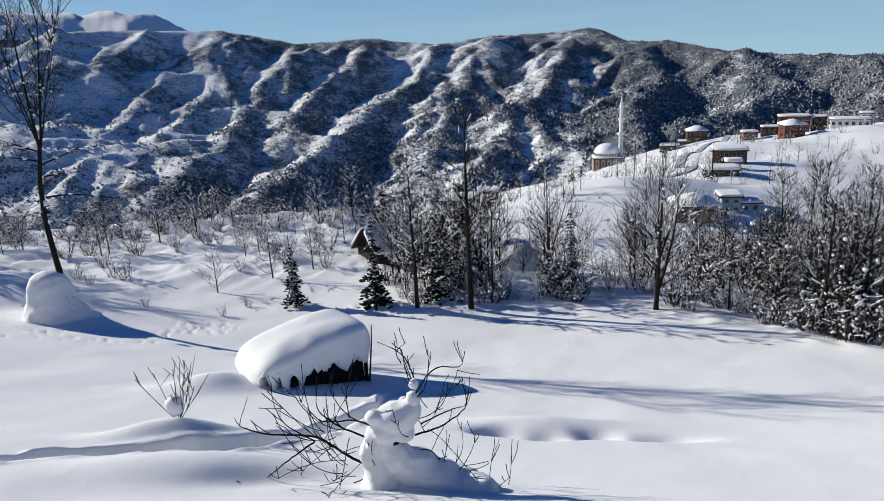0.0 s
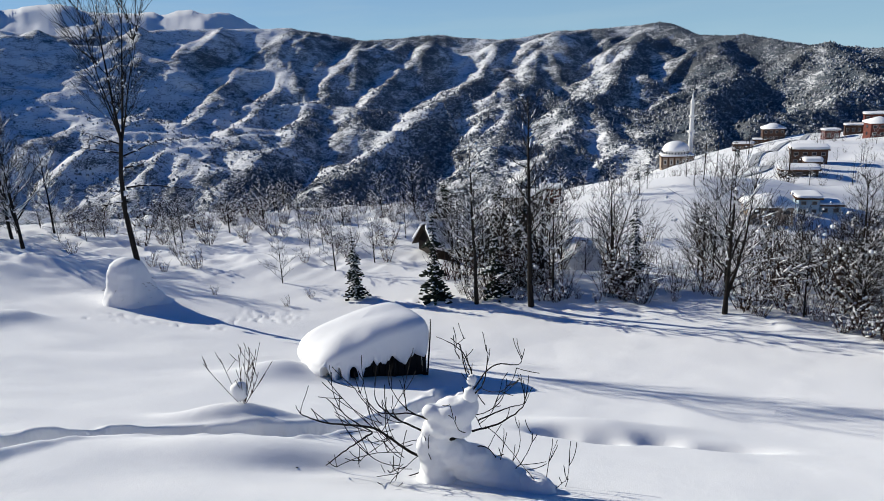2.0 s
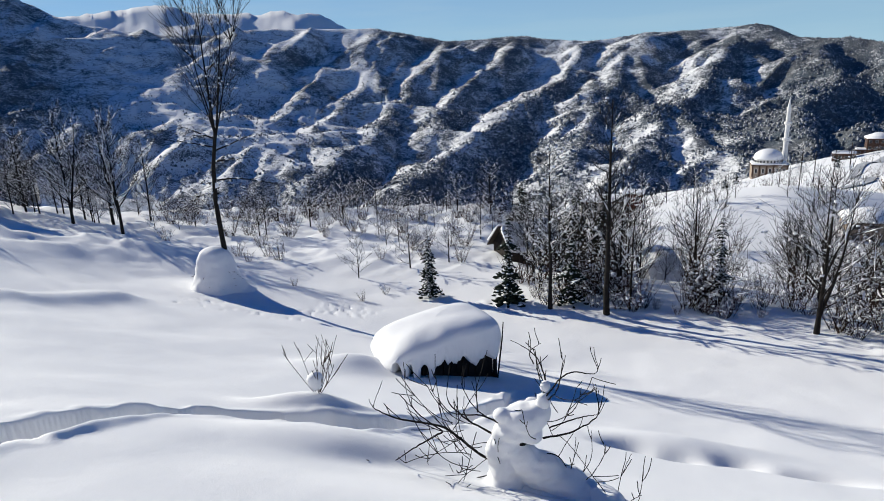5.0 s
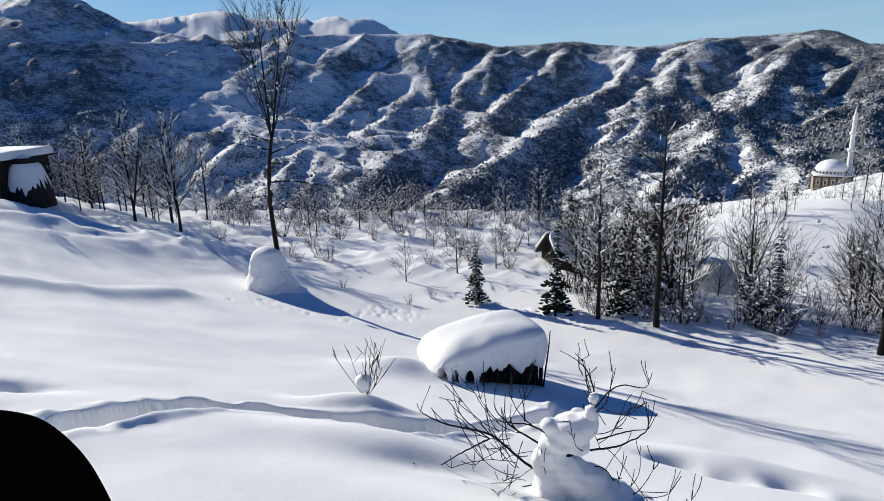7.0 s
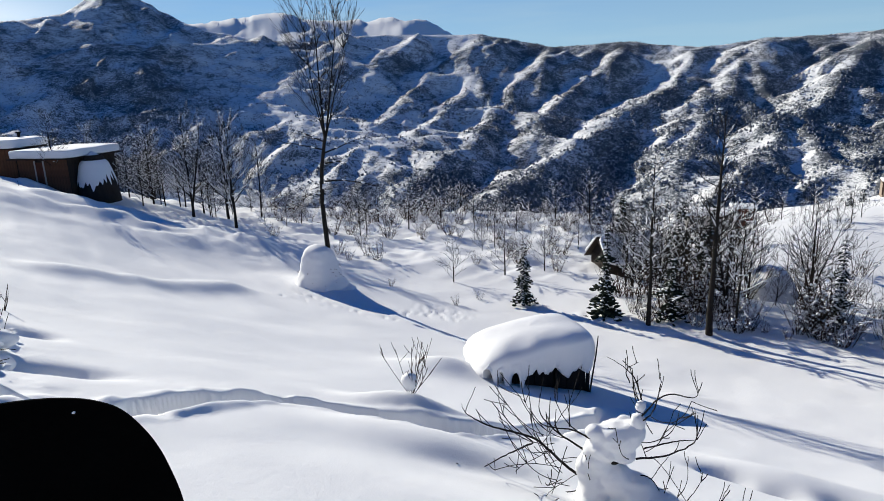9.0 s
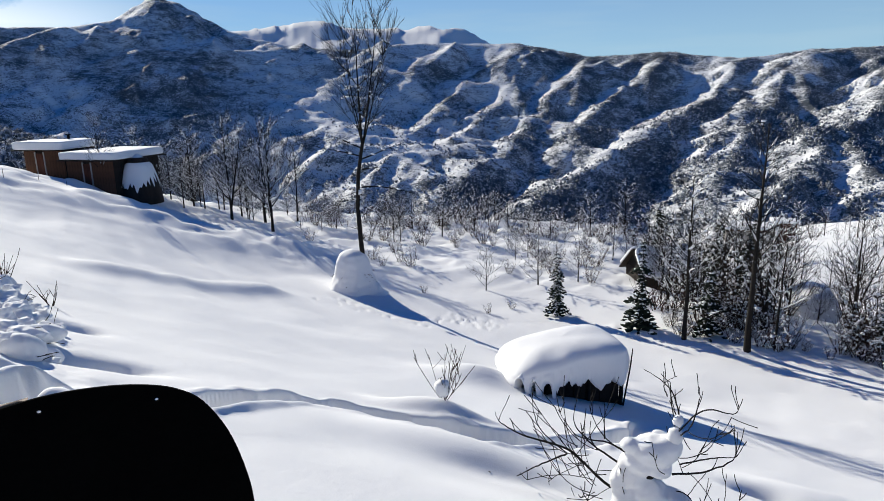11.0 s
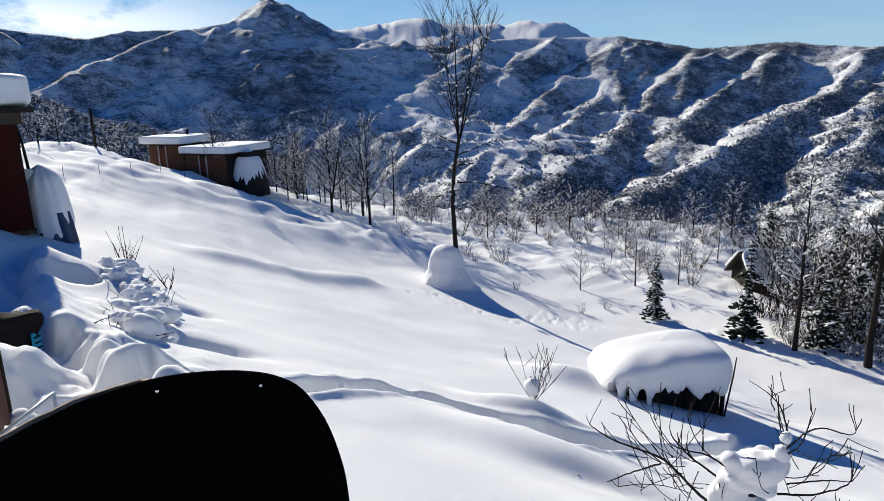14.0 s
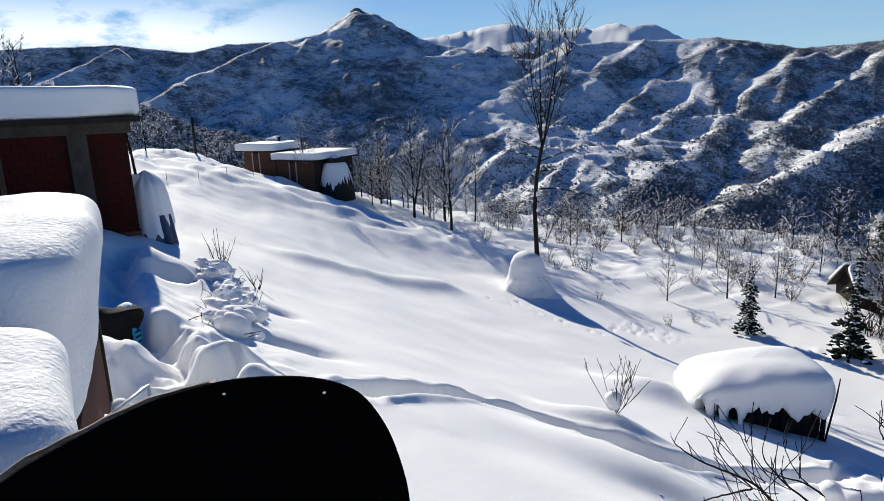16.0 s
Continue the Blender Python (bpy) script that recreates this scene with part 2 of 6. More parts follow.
# ---------------------------------------------------------------- mesh helpers
class Geo:
    """Collects vertices and faces for one mesh."""

    def __init__(self):
        self.v, self.f = [], []

    def tube(self, pts, radii, sides=5, cap=True):
        pts = [Vector(p) for p in pts]
        base = len(self.v)
        for i, p in enumerate(pts):
            d = (pts[min(i + 1, len(pts) - 1)] - pts[max(i - 1, 0)]).normalized()
            a = d.orthogonal().normalized() if abs(d.z) > 0.9 else d.cross(Vector((0, 0, 1))).normalized()
            b = d.cross(a)
            for k in range(sides):
                t = 2 * math.pi * k / sides
                self.v.append(p + radii[i] * (math.cos(t) * a + math.sin(t) * b))
        for i in range(len(pts) - 1):
            for k in range(sides):
                k2 = (k + 1) % sides
                self.f.append((base + i * sides + k, base + i * sides + k2, base + (i + 1) * sides + k2, base + (i + 1) * sides + k))
        if cap:
            self.f.append(tuple(base + k for k in reversed(range(sides))))
            self.f.append(tuple(base + (len(pts) - 1) * sides + k for k in range(sides)))

    def blob(self, c, rx, ry, rz, rng, rough=0.25, seg=6, rings=3):
        """A lumpy rounded clump."""
        c = Vector(c)
        base = len(self.v)
        self.v.append(c - Vector((0, 0, rz * 0.7)))
        for i in range(1, rings + 1):
            ph = math.pi * i / (rings + 1)
            for k in range(seg):
                th = 2 * math.pi * (k + 0.5 * (i % 2)) / seg
                s = 1 + rng.uniform(-rough, rough)
                self.v.append(c + Vector((rx * s * math.sin(ph) * math.cos(th), ry * s * math.sin(ph) * math.sin(th), -rz * s * math.cos(ph))))
        self.v.append(c + Vector((0, 0, rz)))
        top = len(self.v) - 1
        for k in range(seg):
            k2 = (k + 1) % seg
            self.f.append((base, base + 1 + k2, base + 1 + k))
            for i in range(rings - 1):
                a = base + 1 + i * seg
                self.f.append((a + k, a + k2, a + seg + k2, a + seg + k))
            a = base + 1 + (rings - 1) * seg
            self.f.append((a + k, a + k2, top))

    def box(self, m, sx, sy, sz, bevel=0.0):
        """A box of the given full size with its base centre at m; the edges are chamfered where bevel is given."""
        bm = bmesh.new()
        bmesh.ops.create_cube(bm, size=1)
        for v in bm.verts:
            v.co = Vector((v.co.x * sx, v.co.y * sy, (v.co.z + 0.5) * sz))
        if bevel:
            bmesh.ops.bevel(bm, geom=bm.edges[:], offset=bevel, segments=2, affect="EDGES", profile=0.6)
        base = len(self.v)
        bm.verts.index_update()
        self.v += [m @ v.co for v in bm.verts]
        self.f += [tuple(base + v.index for v in f.verts) for f in bm.faces]
        bm.free()

    def grid(self, fn, nu, nv, wrap=False):
        """A surface from a function of (u, v) in 0..1."""
        base = len(self.v)
        for j in range(nv + 1):
            for i in range(nu + (0 if wrap else 1)):
                self.v.append(Vector(fn(i / nu, j / nv)))
        w = nu if wrap else nu + 1
        for j in range(nv):
            for i in range(nu):
                i2 = (i + 1) % w
                self.f.append((base + j * w + i, base + j * w + i2, base + (j + 1) * w + i2, base + (j + 1) * w + i))

    def mesh(self, name, mat, smooth=True):
        me = bpy.data.meshes.new(name)
        me.from_pydata([tuple(v) for v in self.v], [], self.f)
        me.materials.append(mat)
        if smooth:
            me.polygons.foreach_set("use_smooth", [True] * len(me.polygons))
        me.update()
        return me


def part(name, geo, mat, parent=None, label="", smooth=True):
    me = geo.mesh(name, mat, smooth) if isinstance(geo, Geo) else geo
    ob = new(name, me)
    ob.parent = parent
    if label:
        ob["label"] = label
    return ob


def melt(name, geo, mat, parent, label="", voxel=0.04, rounds=6):
    """Overlapping lumps run together into one soft skin."""
    ob = part(name, geo, mat, parent, label)
    fuse = ob.modifiers.new("fuse", "REMESH")
    fuse.mode, fuse.voxel_size, fuse.use_smooth_shade = "VOXEL", voxel, True
    soft = ob.modifiers.new("soften", "SMOOTH")
    soft.iterations, soft.factor = rounds, 0.5
    return ob


def thing(name, m, label, category, group="", kind=""):
    ob = new(name)
    ob.matrix_world = m
    ob.empty_display_size = 0.2
    return tagged(ob, label, category, group, kind)


def rz(a):
    return Matrix.Rotation(a, 4, "Z")


def at(x, y, z, turn=0.0):
    return Matrix.Translation((x, y, z)) @ Matrix.Rotation(turn, 4, "Z")


# ---------------------------------------------------------------- terrain
TABLES = {}


def lattice(x, y, seed):
    if seed not in TABLES:
        TABLES[seed] = np.random.RandomState(seed).rand(256, 256)
    tab = TABLES[seed]
    xi, yi = np.floor(x), np.floor(y)
    fx, fy = x - xi, y - yi
    fx, fy = fx * fx * fx * (fx * (fx * 6 - 15) + 10), fy * fy * fy * (fy * (fy * 6 - 15) + 10)
    a, b = xi.astype(int) & 255, yi.astype(int) & 255
    a2, b2 = (a + 1) & 255, (b + 1) & 255
    top = tab[a, b] * (1 - fx) + tab[a2, b] * fx
    bot = tab[a, b2] * (1 - fx) + tab[a2, b2] * fx
    return (top * (1 - fy) + bot * fy) * 2 - 1


def fbm(x, y, size, seed, octaves=4, gain=0.5):
    total, amp = 0.0, 1.0
    for k in range(octaves):
        total = total + amp * lattice(x / size + 17.3 * k, y / size - 9.1 * k, seed + k)
        size, amp = size / 2.03, amp * gain
    return total


def ridged(x, y, size, seed, octaves=4):
    total, amp = 0.0, 1.0
    for k in range(octaves):
        total = total + amp * (1 - 2 * np.abs(lattice(x / size + 31.7 * k, y / size + 5.3 * k, seed + k)))
        size, amp = size / 2.1, amp * 0.5
    return total


def ramp01(v, lo, hi):
    t = np.clip((v - lo) / (hi - lo), 0, 1)
    return t * t * (3 - 2 * t)


def field(x, y):
    """The smooth lie of the meadow."""
    u, v = x / 10, y / 10
    return (7.8885 - 0.4645 * u - 4.2879 * v + 0.193 * u * u - 0.6412 * u * v - 0.1785 * v * v
            - 0.0285 * u ** 3 + 0.0216 * u * u * v + 0.2977 * u * v * v + 0.2228 * v ** 3)


def to_path(x, y, pts):
    """Distance to a polyline, and how far along it."""
    best, along, run = np.full(np.shape(x), 1e9), np.zeros(np.shape(x)), 0.0
    for (ax, ay), (bx, by) in zip(pts, pts[1:]):
        dx, dy = bx - ax, by - ay
        ll = math.hypot(dx, dy)
        t = np.clip(((x - ax) * dx + (y - ay) * dy) / ll ** 2, 0, 1)
        d = np.hypot(x - ax - t * dx, y - ay - t * dy)
        along = np.where(d < best, run + t * ll, along)
        best = np.minimum(best, d)
        run += ll
    return best, along


TRENCH = [(-7.2, 3.2), (-6.8, 4.86), (-6.9, 5.8), (-6.9, 6.8), (-6.75, 7.7), (-6.3, 8.5), (-5.5, 9.05), (-4.8, 9.4),
          (-3.9, 9.75), (-3.15, 10.5), (-2.67, 11.1), (-2.23, 12.5), (-1.7, 14.6), (-1.5, 16.0)]


EDGE = [(-4.1, 28.9), (-1.3, 28.4), (1.26, 28.0), (4.2, 27.6), (6.7, 27.1), (9.36, 26.2), (10.8, 24.6), (12.3, 22.8), (13.6, 21.7), (14.1, 20.7), (15.0, 20.0), (17.5, 17.5), (20, 14)]


def bump(x, y, cx, cy, rx, ry, turn=0.0):
    c, s = math.cos(turn), math.sin(turn)
    u, v = (x - cx) * c + (y - cy) * s, -(x - cx) * s + (y - cy) * c
    return np.exp(-(u / rx) ** 2 - (v / ry) ** 2)


def near_relief(x, y):
    """Drifts, hollows and tracks in the meadow snow."""
    h = 0.05 * fbm(x, y, 3.5, 11, 3) + 0.16 * fbm(x, y, 13.0, 21, 2)
    wob = 0.08 * fbm(x, y, 0.9, 31, 3, 0.6)
    d, along = to_path(x + wob, y + wob, TRENCH)
    h = h - 0.55 * (1 - ramp01(d, 0.24, 0.275)) * (1 - ramp01(along, 12.5, 15.5)) + (0.04 + 0.05 * fbm(x, y, 0.5, 35, 2)) * np.exp(-((d - 0.40) / 0.12) ** 2)
    # mound above the trench, and the soft swell in front of it
    h = h + 0.42 * bump(x, y, -5.0, 10.35, 1.15, 0.45, 0.3)
    h = h + 0.34 * bump(x, y, -3.6, 8.1, 1.9, 0.8, 0.15) - 0.10 * bump(x, y, -2.7, 7.6, 1.0, 0.3, 0.3)
    h = h + 0.25 * bump(x, y, -0.9, 6.0, 3.5, 0.8, 0.0)
    # row of hollows
    for cx, cy, rx, ry, dep in ((1.0, 11.8, 0.5, 0.32, 0.42), (1.9, 11.5, 0.5, 0.34, 0.46), (3.0, 11.65, 0.45, 0.28, 0.26), (4.3, 11.3, 0.8, 0.3, 0.30)):
        h = h - dep * bump(x, y, cx, cy, rx, ry, -0.1)
    h = h + 0.22 * bump(x, y, 2.2, 12.5, 1.8, 0.55, -0.05) + 0.16 * bump(x, y, 0.2, 19.6, 0.9, 0.5)
    # long drift across the upper meadow
    d, along = to_path(x, y, [(-20.2, 12.4), (-18.9, 15.8), (-18.5, 18.6), (-17.9, 22.5)])
    h = h + (0.28 * np.exp(-((d - 0.1) / 0.7) ** 2)) * ramp01(along, 0, 2.5) * (1 - ramp01(along, 8.5, 10.5))
    # wind ripples on the upper meadow
    up = ramp01(-x, 8, 20) * (1 - ramp01(y, 30, 38))
    h = h + 0.075 * up * lattice(x * 0.35 + 0.6 * y + 0.5 * fbm(x, y, 6, 41, 2), y * 0.16 - 0.08 * x, 51)
    h = h + 0.035 * up * lattice(x * 0.8 + 1.4 * y + 0.8 * fbm(x, y, 6, 43, 2), y * 0.30 - 0.15 * x, 53)
    # fence bank on the bench behind the brick house
    d, along = to_path(x, y, [(-28.0, 12.6), (-35.5, 20.6), (-38.2, 25.5), (-40.5, 31.0)])
    h = h + 0.17 * np.exp(-((d - 0.6) / 0.8) ** 2) + 0.05 * fbm(x, y, 1.4, 61, 2) * np.exp(-(d / 2.2) ** 2)
    h = h + 1.9 * bump(x, y, -43.5, 21.2, 8.0, 6.0, -0.45) - 0.35 * bump(x, y, -31.0, 15.0, 5.0, 4.0, -0.45)
    # snow thrown up in front of the cabins
    h = h + 1.15 * bump(x, y, -28.6, 27.6, 7.5, 6.0, 0.8) + 0.35 * bump(x, y, -34.8, 25.3, 4.0, 3.0, 0.6) + 0.3 * bump(x, y, -38.2, 27.2, 1.5, 1.0, 0.6) + 0.1 * bump(x, y, -36.6, 30.0, 1.3, 1.6, 0.2)
    h = h + 1.0 * bump(x, y, -39.8, 32.4, 5.5, 4.2, 1.2)
    h = h + 0.08 * fbm(x, y, 1.3, 67, 3) * bump(x, y, -37.4, 28.0, 2.6, 2.8)
    # dug yard by the house wall
    ragged = wob + 0.07 * fbm(x, y, 0.30, 75, 2)
    d, along = to_path(x + 1.4 * ragged, y - 1.4 * ragged, [(-6.7, 2.75), (-8.0, 2.85), (-9.2, 3.35), (-10.6, 3.95), (-12.6, 4.75), (-14.6, 5.65), (-16.8, 6.7)])
    wide = 0.86 - 0.52 * ramp01(along, 2.2, 4.6)
    dug = (1 - ramp01(d, wide - 0.28, wide + 0.12)) * (1 - ramp01(along, 9.3, 10.8))
    h = h - 0.62 * dug + 0.12 * np.exp(-((d - wide - 0.28) / 0.22) ** 2) * (1 - ramp01(along, 9.0, 10.5)) + 0.10 * dug * fbm(x, y, 0.4, 77, 3)
    h = h + 0.66 * bump(x, y, -8.75, 3.10, 1.05, 0.62, 0.35) + 0.55 * bump(x, y, -6.75, 2.35, 0.42, 0.34, 0.2)
    d, along = to_path(x + wob, y, [(-13.4, 5.5), (-13.1, 6.3)])
    h = h - 0.55 * (1 - ramp01(d, 0.22, 0.36))
    h = h + 0.16 * fbm(x, y, 0.55, 71, 3) * bump(x, y, -9.0, 4.0, 1.7, 0.8, 0.45) + 0.08 * fbm(x, y, 0.9, 71, 3) * bump(x, y, -11.5, 4.9, 2.4, 1.2, 0.45)
    h = h + 0.40 * bump(x, y, -13.9, 6.5, 1.5, 0.8, 0.4) + 0.35 * bump(x, y, -7.2, 4.15, 0.55, 0.4, 0.4) + 0.25 * bump(x, y, -6.5, 4.0, 0.5, 0.35, 0.9)
    h = h - 0.46 * bump(x, y, -9.35, 6.0, 0.85, 0.30, 0.75) - 0.25 * bump(x, y, -11.6, 7.6, 0.45, 0.3, 0.5) - 0.30 * bump(x, y, -13.2, 6.9, 0.30, 0.22, 0.4)
    # foot of the haystack, drift by the byre
    h = h + 0.35 * bump(x, y, -17.2, 26.7, 2.3, 1.9) + 0.5 * bump(x, y, -6.4, 16.3, 1.3, 0.9, 0.5)
    # uneven ground with scrub past the meadow
    rough = ramp01(np.hypot(x, y), 33, 40) * (1 - ramp01(np.hypot(x, y), 70, 90))
    h = h + rough * (0.18 * fbm(x, y, 4.0, 81, 3) + 0.09 * fbm(x, y, 1.5, 85, 2) + 0.12 * np.abs(fbm(x, y, 2.2, 91, 2)))
    # wind-cut drifts, steep on the sunny side
    q = (x * math.sin(-1.082) + y * math.cos(-1.082)) / 3.1 + 0.9 * fbm(x, y, 7.0, 87, 3)
    saw = q - np.floor(q)
    h = h + rough * 0.20 * np.where(saw < 0.78, saw / 0.78, (1 - saw) / 0.22) * np.clip(0.8 + 0.7 * fbm(x, y, 9.0, 89, 2), 0, 1.3)
    d, along = to_path(x, y, EDGE)
    h = h + (0.03 + 0.14 * np.maximum(fbm(x, y, 1.1, 95, 2), 0)) * np.exp(-((d - 0.25) / 0.5) ** 2)
    # small tracks below the haystack
    spot = (x > -18) & (x < -8) & (y > 20) & (y < 29)
    if np.any(spot):
        xs, ys, dip = x[spot], y[spot], 0.0
        rr_ = np.random.RandomState(7).rand(170, 5)
        for a, b, c, d_, e in rr_:
            cx = -17.2 + 6.0 * a if e < 0.62 else -12.2 + 3.2 * a
            cy = (22.3 + 2.6 * b + 0.25 * (cx + 14)) if e < 0.62 else 25.0 + 2.4 * b
            dip = dip + (0.05 + 0.05 * c) * bump(xs, ys, cx, cy, 0.07 + 0.04 * c, 0.045, d_ * 3)
        h[spot] -= dip
    return h


def polar(az, el, r):
    a = math.radians(az)
    return r * math.sin(a), r * math.cos(a), 10 + r * math.tan(math.radians(el))


def crest(rows, shift=0.0):
    return [polar(az, el, 1560 + 72 * el + shift) for az, el in rows]


# crests of the main ridge, its spurs, and the far range: bearing and elevation in degrees
MAIN = crest([(-100, 3.5), (-85, 4.4), (-75, 5.0), (-66, 5.6), (-60.5, 5.0), (-57.9, 5.6), (-54, 5.8), (-50.5, 6.4), (-48.5, 7.4), (-47.1, 8.3),
              (-44.7, 7.2), (-40.5, 5.3), (-36, 4.5), (-31, 4.2), (-28, 4.7), (-24, 4.7), (-20.4, 4.6), (-17, 4.5), (-14.3, 3.9),
              (-11, 3.3), (-7.9, 3.3), (-4, 3.4), (0, 2.8), (1.7, 2.7), (5.1, 3.2), (8.5, 3.1), (12.7, 3.3), (15.9, 2.2),
              (19.5, 1.9), (22.5, 1.2), (26.6, 0.4), (30.4, 0.2), (35, 0.1), (48, -0.3), (70, -0.6)], 70)
SPURS = [
    crest([(0.5, 2.4), (-2.2, -0.1), (-5.5, -2.8), (-8.7, -5.0), (-14, -9.0)]),
    crest([(11.5, 2.6), (11.5, 0.9), (8.9, -2.4), (11.3, -5.3), (14.7, -7.2)]),
    crest([(8.9, -2.4), (6.3, -6.0), (1.1, -9.8)]),
    crest([(-9.8, 3.0), (-12.3, 1.4), (-15.0, -1.3), (-18.2, -4.8), (-21.6, -7.2)]),
    crest([(-5.0, 3.0), (-7.5, 1.0), (-10.8, -1.8), (-12.4, -4.2)]),
    crest([(-16.9, 4.2), (-20.2, 2.6), (-23.1, 0.1), (-26.9, -2.9), (-30, -6)]),
    crest([(-22.7, 4.8), (-26.0, 2.4), (-29.6, -0.8), (-33, -4)]),
    crest([(5.0, 2.8), (3.0, 0.6), (1.5, -2.0), (-0.5, -4.6)]),
    crest([(18, 1.6), (18.6, -0.6), (16.5, -3.4), (18.5, -6)]),
    crest([(24.6, 0.7), (28.7, -1.6), (26.1, -3.6), (21.6, -4.6)]),
    crest([(33, 0.0), (36, -2.0), (34, -4.2)]),
    crest([(-47.1, 8.1), (-48.7, 4.7), (-51.1, 2.4), (-53.9, -0.5), (-56, -4)]),
    crest([(-44.7, 7.0), (-42.5, 4.0), (-41.0, 0.8), (-43.0, -3.5)]),
    crest([(-54.3, 5.7), (-56.6, 4.8), (-61.3, 2.7), (-64.1, 0.6), (-68, -2)]),
    crest([(-36.1, 4.9), (-36.6, 3.2), (-37.2, -0.2), (-34.3, -3.3)]),
    crest([(-28.9, 5.0), (-29.8, 2.3), (-33.2, 0.1)]),
    crest([(-15.6, 4.0), (-16.9, 1.9), (-20, -1.5), (-23.8, -4.4), (-27, -6.4)]),
    crest([(4.2, 2.9), (3.4, 0.2), (1.8, -3.2), (0.0, -7.8)]),
    crest([(-66, 5.4), (-69, 3.8), (-73, 2.0), (-77, -1)]),
    crest([(-48.8, 4.6), (-46.0, 3.7), (-43.0, 2.8), (-39.3, 0.7), (-36.8, 0.0), (-32.7, -2.4), (-27.1, -5.2)]),
    crest([(-38.5, 4.9), (-37.5, 4.1), (-40.3, 1.7), (-41.5, -0.6)]),
    crest([(-23.8, 4.1), (-25.9, 2.8), (-27.9, 1.4), (-30.2, -0.8)]),
    crest([(-34.5, 4.3), (-35.5, 2.6), (-37.6, 0.6)]),
    crest([(-31.0, 4.2), (-32.6, 2.2), (-35.0, -0.4), (-37.5, -3.0)]),
    crest([(-52.0, 6.0), (-54.5, 3.4), (-57.5, 1.0), (-60, -2)]),
]
FAR_RANGE = [polar(az, el, 3900) for az, el in ((-58, 3.5), (-45, 5.4), (-40, 5.7), (-37.5, 5.95), (-34.1, 6.75), (-31.3, 6.3), (-27.5, 6.1), (-25, 6.25), (-23, 6.0), (-20, 4.6), (-16, 3.3), (-5, 1.5))]
WOODED_RISE = [polar(az, el, 270) for az, el in ((-95, 2.0), (-75, 1.6), (-65.6, 0.9), (-62.9, -0.2), (-58.6, -1.2), (-54.1, -2.6), (-48, -6.0))]


def tent(x, y, pts, slope, round_off, steep=None):
    """Height of a roof-like ridge over a crest line; one flank may be steeper."""
    best = np.full(np.shape(x), -1e9)
    for (ax, ay, az), (bx, by, bz) in zip(pts, pts[1:]):
        dx, dy = bx - ax, by - ay
        t = np.clip(((x - ax) * dx + (y - ay) * dy) / (dx * dx + dy * dy), 0, 1)
        d = np.hypot(x - ax - t * dx, y - ay - t * dy)
        side = dx * (y - ay) - dy * (x - ax)
        fall = slope if steep is None else np.where(side > 0, steep, slope)
        best = np.maximum(best, az + t * (bz - az) - fall * (np.sqrt(d * d + round_off ** 2) - round_off))
    return best


def slopes(x, y, az):
    """The main ridge and its spurs, before the smaller ribs."""
    h = tent(x, y, MAIN, 0.66 + 0.40 * ramp01(-az, 30, 42), 24)
    for s in SPURS:
        h = np.maximum(h, tent(x, y, s, 0.50, 8, 0.86))
    return h


def make_ribs():
    """Side ribs that branch off every spur and run down into the gullies."""
    rng = random.Random(88)
    starts, ends = [], []
    for line in SPURS + [MAIN]:
        step = 105 if line is not MAIN else 120
        for (ax, ay, az_), (bx, by, bz) in zip(line, line[1:]):
            ll = math.hypot(bx - ax, by - ay)
            for k in range(max(1, int(ll / step))):
                t = (k + rng.random()) / max(1, int(ll / step))
                p = (ax + (bx - ax) * t, ay + (by - ay) * t, az_ + (bz - az_) * t)
                d = math.atan2(by - ay, bx - ax)
                for sgn in ((1, -1) if line is not MAIN else (0,)):
                    if sgn:
                        th = d + sgn * rng.uniform(0.5, 1.25)
                    else:
                        th = math.atan2(-p[1], -p[0]) - rng.uniform(-0.1, 0.75)
                    ln = rng.uniform(80, 240) * (1.0 if sgn else 1.5)
                    starts.append(p)
                    ends.append((p[0] + ln * math.cos(th), p[1] + ln * math.sin(th)))
    out = []
    st, en = np.array(starts), np.array(ends)
    mid = 0.5 * st[:, :2] + 0.5 * en
    hm = slopes(mid[:, 0], mid[:, 1], np.degrees(np.arctan2(mid[:, 0], mid[:, 1])))
    he = slopes(en[:, 0], en[:, 1], np.degrees(np.arctan2(en[:, 0], en[:, 1])))
    for i in range(len(starts)):
        lift = rng.uniform(4, 15)
        out.append([(*starts[i][:2], starts[i][2] - 3), (mid[i][0] + rng.uniform(-12, 12), mid[i][1], hm[i] + lift), (en[i][0], en[i][1], he[i] + 0.5 * lift)])
    return out


RIBS = []


